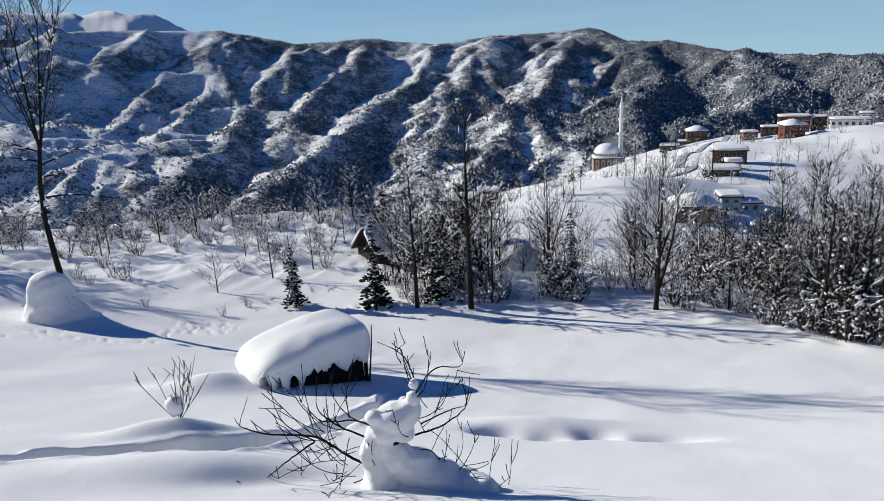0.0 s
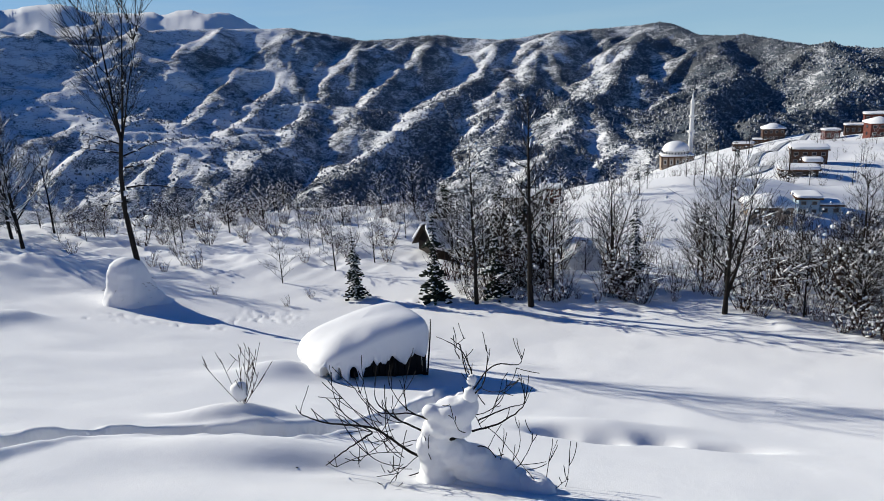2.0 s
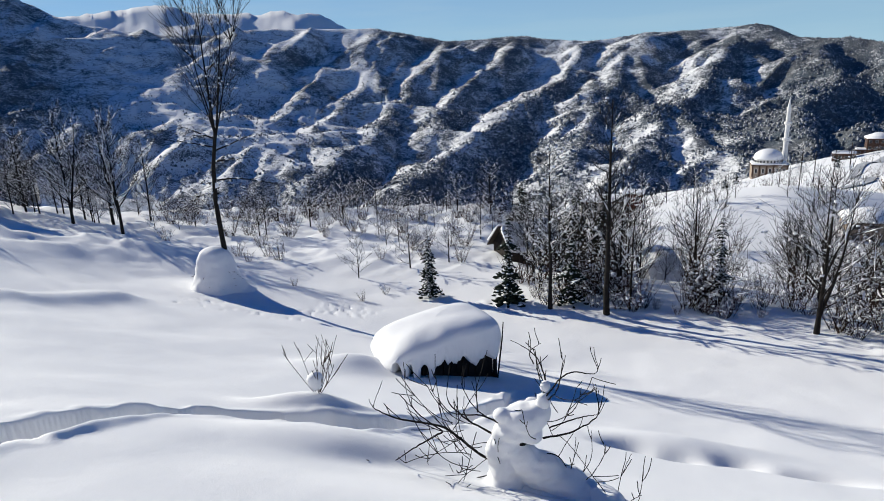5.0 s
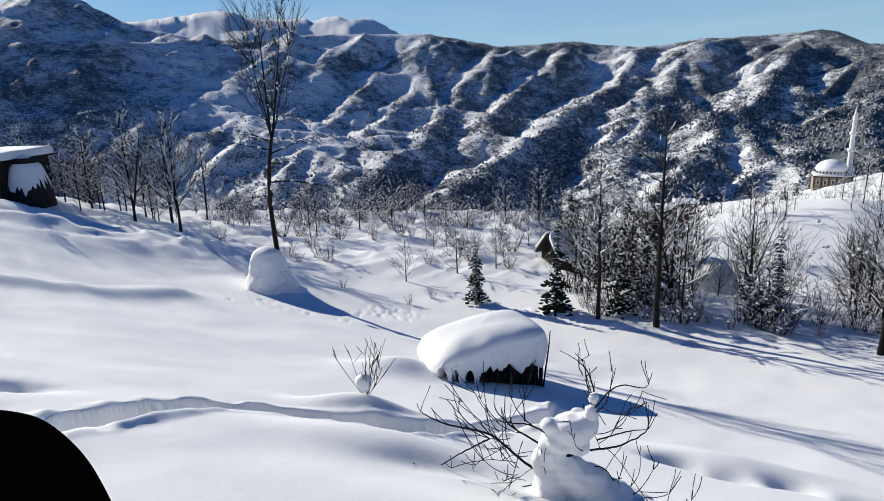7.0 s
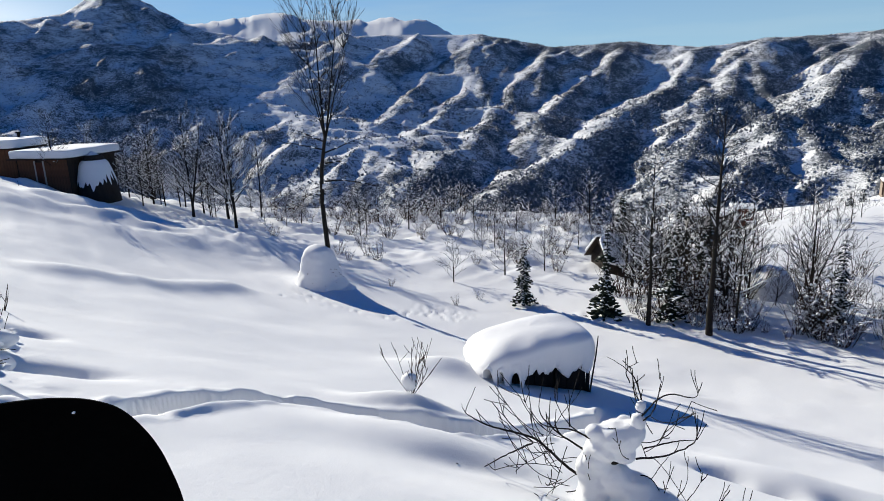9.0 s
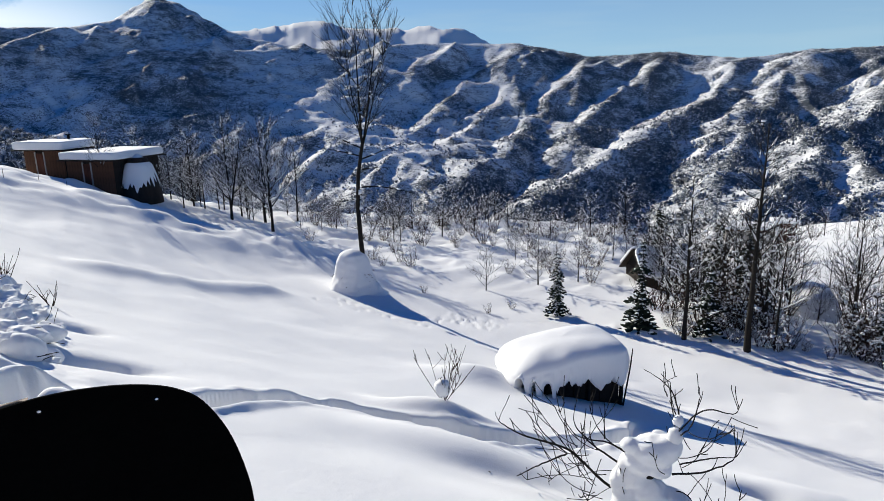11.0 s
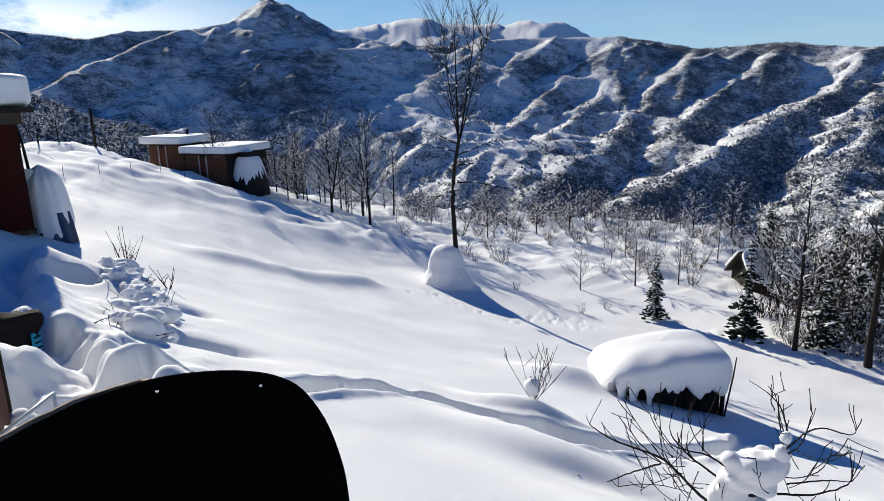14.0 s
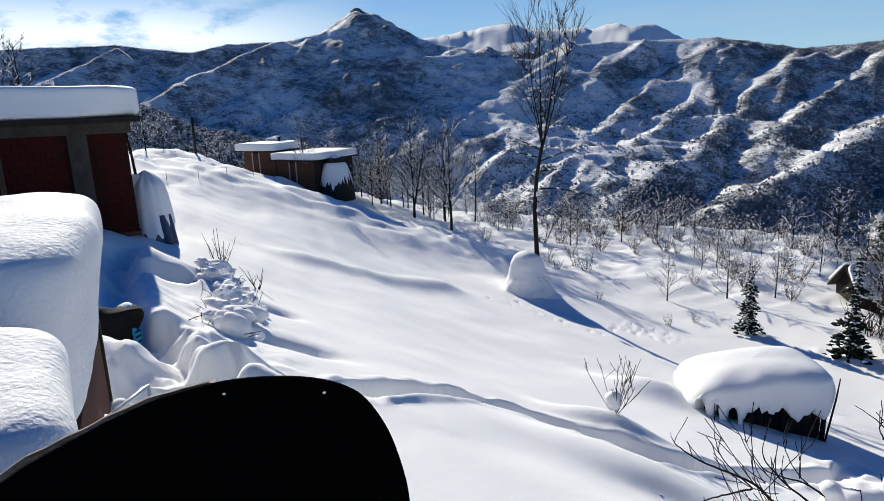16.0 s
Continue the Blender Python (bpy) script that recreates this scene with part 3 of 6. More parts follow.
def mountains(x, y):
    r, az = np.hypot(x, y), np.degrees(np.arctan2(x, y))
    if not RIBS:
        RIBS.extend(make_ribs())
    wx, wy = x + 24 * fbm(x, y, 260, 101, 5, 0.5), y + 24 * fbm(x, y, 260, 111, 5, 0.5)
    h = slopes(wx, wy, az)
    for rib in RIBS:
        lo_x, hi_x = min(p[0] for p in rib) - 60, max(p[0] for p in rib) + 60
        lo_y, hi_y = min(p[1] for p in rib) - 60, max(p[1] for p in rib) + 60
        near = (wx > lo_x) & (wx < hi_x) & (wy > lo_y) & (wy < hi_y)
        if np.any(near):
            top = tent(wx[near], wy[near], rib, 0.52, 9, 0.78)
            base, gap = h[near], top - h[near]
            h[near] = np.where(np.abs(gap) < 9, (base + top) / 2 + (gap * gap + 81) / 36, np.maximum(base, top))
    big = np.maximum(h, -260)
    on = ramp01(r, 640, 1000)
    big = big + on * (3.0 * ridged(wx, wy, 120, 117, 4) + 2.2 * ridged(x, y, 55, 127, 3) + 4 * fbm(x, y, 90, 125, 5, 0.55) - 4) * (1 - 0.6 * ramp01(r, 1640, 1860))
    far = tent(x + 60 * fbm(x, y, 500, 131, 3), y, FAR_RANGE, 0.42, 30) + 24 * ridged(x, y, 420, 141, 5) - 14
    return np.maximum(big, far)


def middle(x, y):
    """The shelf with the scrub, the hollow of the right-hand gully, and the village slope."""
    r, az = np.hypot(x, y), np.degrees(np.arctan2(x, y))
    base = np.interp(az, [-120, -90, -63, -50, -40, -30, -20, 0, 90], [8, 7.4, 6.2, 3.3, 0.7, -0.3, -1.0, -1.5, -1.5])
    left = base - 0.05 * (r - 40) - 0.55 * np.maximum(r - 64, 0) ** 1.0
    brow = sum(np.interp(az + k, [0, 8.8, 15, 21, 29, 37, 60], [-58, -47, -38, -25, -21.5, -18, -16]) for k in (-4, -2.5, -1, 1, 2.5, 4)) / 6
    right = np.where(r < 95, -1.0 - 13 * ramp01(r, 30, 85), -14 + (np.minimum(r, 370) - 95) / 235 * (brow + 14))
    right = right + (1.6 * fbm(x, y, 60, 151, 3) + 0.9 * fbm(x, y, 22, 155, 3)) * ramp01(r, 60, 120) - 0.5 * np.maximum(r - 345, 0)
    right = right + 7.0 * bump(x, y, 26, 108, 30, 16, -0.3) + 3.0 * bump(x, y, 62, 150, 26, 18)
    w = ramp01(az, -9, -1)
    return left * (1 - w) + right * w


def ground_z(x, y):
    x, y = np.asarray(x, float), np.asarray(y, float)
    r = np.hypot(x, y)
    az = np.degrees(np.arctan2(x, y))
    edge = np.interp(az, [-90, -55, -42, -30, -8, 12, 24, 37, 90], [31, 38, 45, 37, 30, 28.5, 27, 25, 25])
    w = ramp01(r, edge - 1.0, edge + 9.0)
    behind = ramp01(-y, -2, 6)
    f = np.clip(field(x, np.maximum(y, -2)), -8, 9.5) * (1 - behind) + behind * 7.0
    h = f * (1 - w) + np.maximum(middle(x, y), -400) * w
    h = h + near_relief(x, y) * (1 - ramp01(r, 90, 140))
    rise = tent(x + 12 * fbm(x, y, 60, 161, 3), y, WOODED_RISE, 0.45, 8) + 3 * fbm(x, y, 40, 171, 3)
    h = np.maximum(h, np.where(r > 120, rise, -999))
    high = r > 420
    if np.any(high):
        h = np.array(h, float)
        h[high] = np.maximum(h[high], mountains(x[high], y[high]))
    return h


def gz(x, y):
    return float(ground_z(np.array([x]), np.array([y]))[0])


def wooded(px, py, pz):
    """How wooded the slopes are, 0 to 1: most on the flanks turned from the sun."""
    r, az = np.hypot(px, py), np.degrees(np.arctan2(px, py))
    woods = 0.40 + (0.10 + 0.14 * ramp01(az, -40, -26)) * fbm(px, py, 380, 201, 3) + 0.22 * fbm(px, py, 90, 211, 3)
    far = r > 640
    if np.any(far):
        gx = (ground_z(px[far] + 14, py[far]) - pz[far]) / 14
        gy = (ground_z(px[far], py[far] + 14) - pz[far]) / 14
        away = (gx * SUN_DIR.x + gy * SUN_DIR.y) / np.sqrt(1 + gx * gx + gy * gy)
        # thicker dark woods turned from the sun, which also put shade into the colour
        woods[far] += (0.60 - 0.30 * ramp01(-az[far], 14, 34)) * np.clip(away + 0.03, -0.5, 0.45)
    # fewer woods on the left slopes, kept pale in place of haze
    woods = woods + 0.14 * ramp01(az, -24, -14) + 0.54 * ramp01(az, 12, 18) + 0.10 * (1 - ramp01(az, -46, -36)) - 0.16 * ramp01(-az, 8, 26) * (1 - 0.8 * ramp01(-az, 40, 48))
    woods = woods + 0.42 * (1 - ramp01(r, 1000, 1230)) * ramp01(az, -42, -34) * (1 - ramp01(az, -18, -8))
    woods = woods * ramp01(r, 420, 640) * (1 - 0.95 * ramp01(r, 2200, 2800))
    rise = (az < -45) & (r > 130) & (r < 420)
    woods = np.where(rise, 0.95, woods)
    woods = np.maximum(woods, 0.6 * ramp01(az, -46, -43) * (1 - ramp01(az, -6, 0)) * ramp01(r, 66, 76) * (1 - ramp01(r, 600, 700)))
    return np.clip(woods, 0, 1)


def far_slope_woods():
    """Crowns of the woods on the mountain flanks, one small lumpy crown for each tree."""
    rs = np.random.RandomState(640)
    n = 105000
    az = np.radians(rs.uniform(-84, 47, n))
    r = np.sqrt(rs.uniform(760.0 ** 2, 1960.0 ** 2, n))
    x, y = r * np.sin(az), r * np.cos(az)
    z = ground_z(x, y)
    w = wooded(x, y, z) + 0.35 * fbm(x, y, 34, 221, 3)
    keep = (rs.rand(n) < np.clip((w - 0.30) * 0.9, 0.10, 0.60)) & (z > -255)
    x, y, z = x[keep], y[keep], z[keep]
    n = len(x)
    size = (rs.uniform(0.8, 1.6, n) + 1.1 * np.clip(w[keep], 0, 1)) * (1 - 0.45 * ramp01(r[keep], 1450, 1680))
    # the wood on the rise behind the cabins
    m = 11000
    az, r = np.radians(rs.uniform(-85, -47, m)), np.sqrt(rs.uniform(135.0 ** 2, 300.0 ** 2, m))
    x, y = np.concatenate([x, r * np.sin(az)]), np.concatenate([y, r * np.cos(az)])
    z = np.concatenate([z, ground_z(r * np.sin(az), r * np.cos(az))])
    size = np.concatenate([size, rs.uniform(0.5, 1.25, m)])
    n = len(x)
    tall = size * rs.uniform(1.3, 2.1, n)
    ang = rs.uniform(0, 6.28, n)[:, None] + np.arange(4) * 1.5708
    lump = rs.uniform(0.7, 1.3, (n, 4))
    low = np.stack([x[:, None] + size[:, None] * lump * np.cos(ang), y[:, None] + size[:, None] * lump * np.sin(ang), (z + 0.25 * tall)[:, None] - 1.0 + 0 * ang], -1)
    up = np.stack([x[:, None] + 0.75 * size[:, None] * lump * np.cos(ang + 0.6), y[:, None] + 0.75 * size[:, None] * lump * np.sin(ang + 0.6), (z + 0.75 * tall)[:, None] + 0 * ang], -1)
    tip = np.stack([x, y, z + tall], -1)[:, None]
    co = np.concatenate([low, up, tip], 1).reshape(-1, 3)
    k = np.arange(4)
    k2 = (k + 1) % 4
    tri = np.concatenate([np.stack([k, k2, 4 + k], -1), np.stack([k2, 4 + k2, 4 + k], -1), np.stack([4 + k, 4 + k2, 0 * k + 8], -1)])
    loops = (tri.reshape(1, -1) + 9 * np.arange(n)[:, None]).ravel()
    me = bpy.data.meshes.new("slope_woods")
    me.vertices.add(len(co))
    me.vertices.foreach_set("co", co.ravel())
    me.loops.add(len(loops))
    me.loops.foreach_set("vertex_index", loops.astype(np.int32))
    me.polygons.add(len(loops) // 3)
    me.polygons.foreach_set("loop_start", np.arange(0, len(loops), 3).astype(np.int32))
    me.update(calc_edges=True)
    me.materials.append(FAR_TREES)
    tagged(new("slope_woods", me), "bare frosted woods covering the far mountain flanks", "wood", kind="stuff")


def build_ground():
    azs = np.radians(np.concatenate([np.linspace(-86, 52, 720), np.linspace(52, 274, 75)[1:-1]]))
    rs = np.concatenate([np.geomspace(1.2, 4.5, 14)[:-1], np.geomspace(4.5, 13, 170)[:-1], np.geomspace(13, 20, 50)[:-1], np.geomspace(20, 50, 95)[:-1], np.geomspace(50, 75, 34)[:-1], np.geomspace(75, 700, 68)[:-1],
                         np.geomspace(700, 2400, 205)[:-1], np.geomspace(2400, 4800, 30)])
    rr, aa = np.meshgrid(rs, azs, indexing="ij")
    x, y = rr * np.sin(aa), rr * np.cos(aa)
    z = ground_z(x, y)
    nr, na = rr.shape
    co = np.stack([x, y, z], -1).reshape(-1, 3)
    idx = np.arange(nr * na).reshape(nr, na)
    nxt = np.roll(idx, -1, axis=1)
    quads = np.stack([idx[:-1], idx[1:], nxt[1:], nxt[:-1]], -1).reshape(-1, 4)
    centre = len(co)
    co = np.concatenate([co, [[0, 0, gz(0, 0)]]])
    fan = np.stack([np.full(na, centre), idx[0], nxt[0]], -1)
    me = bpy.data.meshes.new("ground")
    me.vertices.add(len(co))
    me.vertices.foreach_set("co", co.ravel())
    loops = np.concatenate([quads.ravel(), fan.ravel()])
    me.loops.add(len(loops))
    me.loops.foreach_set("vertex_index", loops.astype(np.int32))
    sizes = np.concatenate([np.full(len(quads), 4), np.full(len(fan), 3)])
    me.polygons.add(len(sizes))
    me.polygons.foreach_set("loop_start", np.concatenate([[0], np.cumsum(sizes)[:-1]]).astype(np.int32))
    me.polygons.foreach_set("use_smooth", np.ones(len(sizes), bool))
    me.update(calc_edges=True)
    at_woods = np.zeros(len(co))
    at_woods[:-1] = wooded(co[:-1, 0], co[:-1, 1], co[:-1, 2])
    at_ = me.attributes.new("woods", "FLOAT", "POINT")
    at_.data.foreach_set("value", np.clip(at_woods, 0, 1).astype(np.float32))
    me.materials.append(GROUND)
    ob = new("ground", me)
    return tagged(ob, "deep sunlit snow meadow falling to wooded snowy mountains", "ground", kind="structure")


build_ground()
far_slope_woods()

# ---------------------------------------------------------------- trees
def limb(geo, tips, rng, start, direction, length, radius, steps, wander, lift, sides):
    """One curved, tapering limb; returns its points and radii."""
    p, d = Vector(start), Vector(direction).normalized()
    pts, radii = [p.copy()], [radius]
    for i in range(steps):
        d = (d + Vector((rng.uniform(-1, 1), rng.uniform(-1, 1), rng.uniform(-1, 1))) * wander + Vector((0, 0, lift))).normalized()
        p = p + d * (length / steps)
        pts.append(p.copy())
        radii.append(max(radius * (1 - (i + 1) / steps) ** 0.8, 0.006))
    geo.tube(pts, radii, sides, cap=False)
    return pts, radii


def grow(seed, height, radius, first=0.35, limbs=12, twigs=6, spread=0.8, lift=0.10, reach=0.35, snow=1.0, lean=0.03, low=4, fork=False, twiglets=0):
    """Bare wood and the snow that lies on it, for one tree."""
    rng = random.Random(seed)
    wood, caps = Geo(), Geo()
    n = 9
    pts, radii = [], []
    off = Vector((0, 0, 0))
    for i in range(n + 1):
        t = i / n
        off += Vector((rng.uniform(-1, 1), rng.uniform(-1, 1), 0)) * lean * height / n * 1.6
        pts.append(Vector((off.x, off.y, t * height * 1.0)) - Vector((0, 0, 0.15 if i == 0 else 0)))
        radii.append(max(radius * (1 - t) ** 0.75 * (1.25 if i == 0 else 1), 0.012))
    wood.tube(pts, radii, 6, cap=False)
    stems = [(pts, radii)]
    if fork:
        k = int(n * first)
        p2, r2 = limb(wood, None, rng, pts[k], (0.28, 0.12, 1), height * (1 - first) * 0.95, radii[k] * 0.85, 8, 0.05, 0.05, 5)
        stems.append((p2, r2))
    size = 0.042 + 0.008 * height
    for j in range(limbs):
        sp, sr = stems[j % len(stems)]
        t = (first + (1 - first) * (j + rng.random()) / limbs * 0.96) if sp is pts else rng.uniform(0.1, 0.92)
        x = t * (len(sp) - 1)
        i = min(int(x), len(sp) - 2)
        base = sp[i].lerp(sp[i + 1], x - i)
        th = j * 2.4 + rng.uniform(-0.5, 0.5)
        d = Vector((math.cos(th) * spread, math.sin(th) * spread, rng.uniform(0.25, 0.9)))
        ln = reach * height * (1.15 - 0.75 * t) * rng.uniform(0.7, 1.2)
        bp, br = limb(wood, None, rng, base, d, ln, max(sr[i] * 0.42, 0.013), 4, 0.16, lift, 3)
        for q in range(twigs):
            a = rng.uniform(0.2, 0.98) * (len(bp) - 1)
            ia = min(int(a), len(bp) - 2)
            b2 = bp[ia].lerp(bp[ia + 1], a - ia)
            dd = (bp[ia + 1] - bp[ia]).normalized() + Vector((rng.uniform(-1, 1), rng.uniform(-1, 1), rng.uniform(-0.3, 0.9))) * 0.8
            tp, _ = limb(wood, None, rng, b2, dd, ln * rng.uniform(0.25, 0.5), 0.011, 2, 0.2, lift, 3)
            for _w in range(twiglets):
                e = rng.choice(tp[1:])
                limb(wood, None, rng, e, (tp[-1] - tp[0]).normalized() + Vector((rng.uniform(-1, 1), rng.uniform(-1, 1), rng.uniform(-0.2, 1))) * 0.7, ln * 0.26, 0.008, 1, 0.2, lift, 3)
            if rng.random() < 0.35 * snow:
                w = size * rng.uniform(0.16, 0.34)
                up = Vector((0, 0, w * 0.7))
                caps.tube([p + up for p in tp[:3]], [w * 0.4, w, w * 0.3], 3, False)
            if rng.random() < 0.52 * snow:
                c = tp[rng.choice((1, 2))]
                s = size * rng.uniform(0.35, 0.8)
                caps.blob(c + Vector((0, 0, s * 0.4)), s * rng.uniform(0.7, 1.4), s * rng.uniform(0.7, 1.4), s * rng.uniform(0.6, 1.0), rng, 0.35, 5, 2)
        for i in range(len(bp) - 2):
            if rng.random() < 0.5 * snow:
                w = size * rng.uniform(0.20, 0.45)
                up = Vector((0, 0, w * 0.8))
                caps.tube([bp[i] + up, bp[i + 1] + up, bp[i + 2] + up], [w * 0.3, w, w * 0.3], 4, False)
    return wood, caps


def make_tree(name, seed, height, radius, m, label, group, bark=None, category="tree", **kw):
    wood, caps = grow(seed, height, radius, **kw)
    ob = thing(name, m, label, category, group)
    part("trunk", wood, bark or BARK, ob)
    if caps.v:
        tagged(part("snow", caps, SNOW, ob, "white snow lying in clumps on the branches"), kind="stuff")
    return ob


def brush(seed, height, stems, snow=1.0, wide=0.5):
    """Thin stems with twigs, and the snow caught on them."""
    rng = random.Random(seed)
    wood, caps = Geo(), Geo()
    for j in range(stems):
        th = rng.uniform(0, 6.28)
        d = Vector((math.cos(th) * wide, math.sin(th) * wide, 1))
        st = Vector((math.cos(th), math.sin(th), 0)) * rng.uniform(0, 0.25 * height * wide)
        ln = height * rng.uniform(0.6, 1.08)
        sp, _ = limb(wood, None, rng, st - Vector((0, 0, 0.1)), d, ln, 0.012 + 0.003 * height, 5, 0.10, 0.05, 3)
        for q in range(7):
            a = rng.randint(1, len(sp) - 1)
            dd = Vector((rng.uniform(-1, 1), rng.uniform(-1, 1), rng.uniform(0.0, 1.2)))
            tp, _ = limb(wood, None, rng, sp[a], dd, ln * rng.uniform(0.15, 0.35), 0.008, 2, 0.2, 0.05, 3)
            if rng.random() < 0.34 * snow * (1.4 - 0.8 * a / len(sp)):
                s = rng.uniform(0.035, 0.09) * (0.6 + 0.12 * height)
                if rng.random() < 0.8:
                    caps.blob(tp[2], s * rng.uniform(0.7, 1.3), s * rng.uniform(0.7, 1.3), s, rng, 0.35, 5, 2)
                else:
                    caps.tube([p + Vector((0, 0, s * 0.5)) for p in tp[:3]], [s * 0.3, s * 0.7, s * 0.3], 3, False)
    return wood, caps


def shrub(seed, height, stems, m, label, group, bark=None):
    wood, caps = brush(seed, height, stems)
    ob = thing("snowy_shrub", m, label, "shrub", group)
    part("brushwood", wood, bark or TWIG, ob)
    if caps.v:
        tagged(part("snow", caps, SNOW, ob, "white snow caught on the stems"), kind="stuff")
    return ob


def conifer(seed, height, m, label, group, width=0.30, snow=0.5):
    rng = random.Random(seed)
    wood, green, caps = Geo(), Geo(), Geo()
    wood.tube([(0, 0, -0.2), (0.03, 0, height * 0.5), (0, 0.02, height)], [0.03 + 0.016 * height, 0.012 * height, 0.01], 6)
    tiers = int(height * 5.5)
    for k in range(tiers):
        t = (k + 0.5) / tiers
        rad = width * height * (1 - t) ** 0.65 * rng.uniform(0.3, 1.3) * (1 + 0.35 * math.sin(k * 0.9 + seed)) + 0.05
        n = 7 if t < 0.7 else 5
        for j in range(n):
            th = 6.283 * (j + rng.random() * 0.7) / n + k
            ln = rad * rng.uniform(0.7, 1.12)
            base = Vector((0, 0, height * (0.06 + 0.92 * t)))
            out = Vector((math.cos(th), math.sin(th), 0))
            side = Vector((-math.sin(th), math.cos(th), 0))
            # drooping bough of several needle sprays
            for q in range(4):
                f = (q + 1) / 4
                c = base + out * ln * f - Vector((0, 0, ln * (0.28 * f + 0.25 * f * f)))
                w = ln * 0.30 * (1.15 - 0.7 * f) + 0.03
                green.blob(c, 0.5 * w + abs(out.x) * 0.15 * ln, 0.5 * w + abs(out.y) * 0.15 * ln, w * 0.48, rng, 0.6, 5, 2)
                if rng.random() < snow * 0.55:
                    caps.blob(c + Vector((0, 0, w * 0.38)), w * 0.6, w * 0.6, w * 0.28, rng, 0.4, 5, 2)
    ob = thing("conifer", m, label, "tree", group)
    part("trunk", wood, BARK, ob)
    tagged(part("foliage", green, NEEDLE, ob), kind="stuff")
    if caps.v:
        tagged(part("snow", caps, SNOW, ob, "white snow on the boughs"), kind="stuff")
    return ob


def loaf(L, W, H, seed=1, n=5.0, cuts=9, lump=0.03, m=None):
    """A rounded, slightly lumpy block of snow, its base centre at the origin."""
    bm = bmesh.new()
    bmesh.ops.create_cube(bm, size=2)
    bmesh.ops.subdivide_edges(bm, edges=bm.edges[:], cuts=cuts, use_grid_fill=True)
    g = Geo()
    bm.verts.index_update()
    off = Vector((seed * 3.7, seed * 1.3, seed * 7.1))
    for v in bm.verts:
        p = v.co
        k = (abs(p.x) ** n + abs(p.y) ** n + abs(p.z) ** n) ** (1 / n)
        p = p / k
        q = Vector((p.x * L / 2, p.y * W / 2, (p.z * 0.5 + 0.5) * H))
        q += Vector((noise.noise(q * 0.8 + off), noise.noise(q * 0.8 - off), noise.noise(q * 0.7 + 2 * off))) * lump * 3
        q += Vector((noise.noise(q * 4 + off), noise.noise(q * 4 - off), noise.noise(q * 4 + 2 * off))) * lump * 0.6
        g.v.append(m @ q if m else q)
    g.f = [tuple(v.index for v in f.verts) for f in bm.faces]
    bm.free()
    return g


def stand(x, y, turn=0.0, sink=0.0):
    return at(x, y, gz(x, y) - sink, turn)


# ---------------------------------------------------------------- haystack and the slender tree
HX, HY = -16.75, 26.2


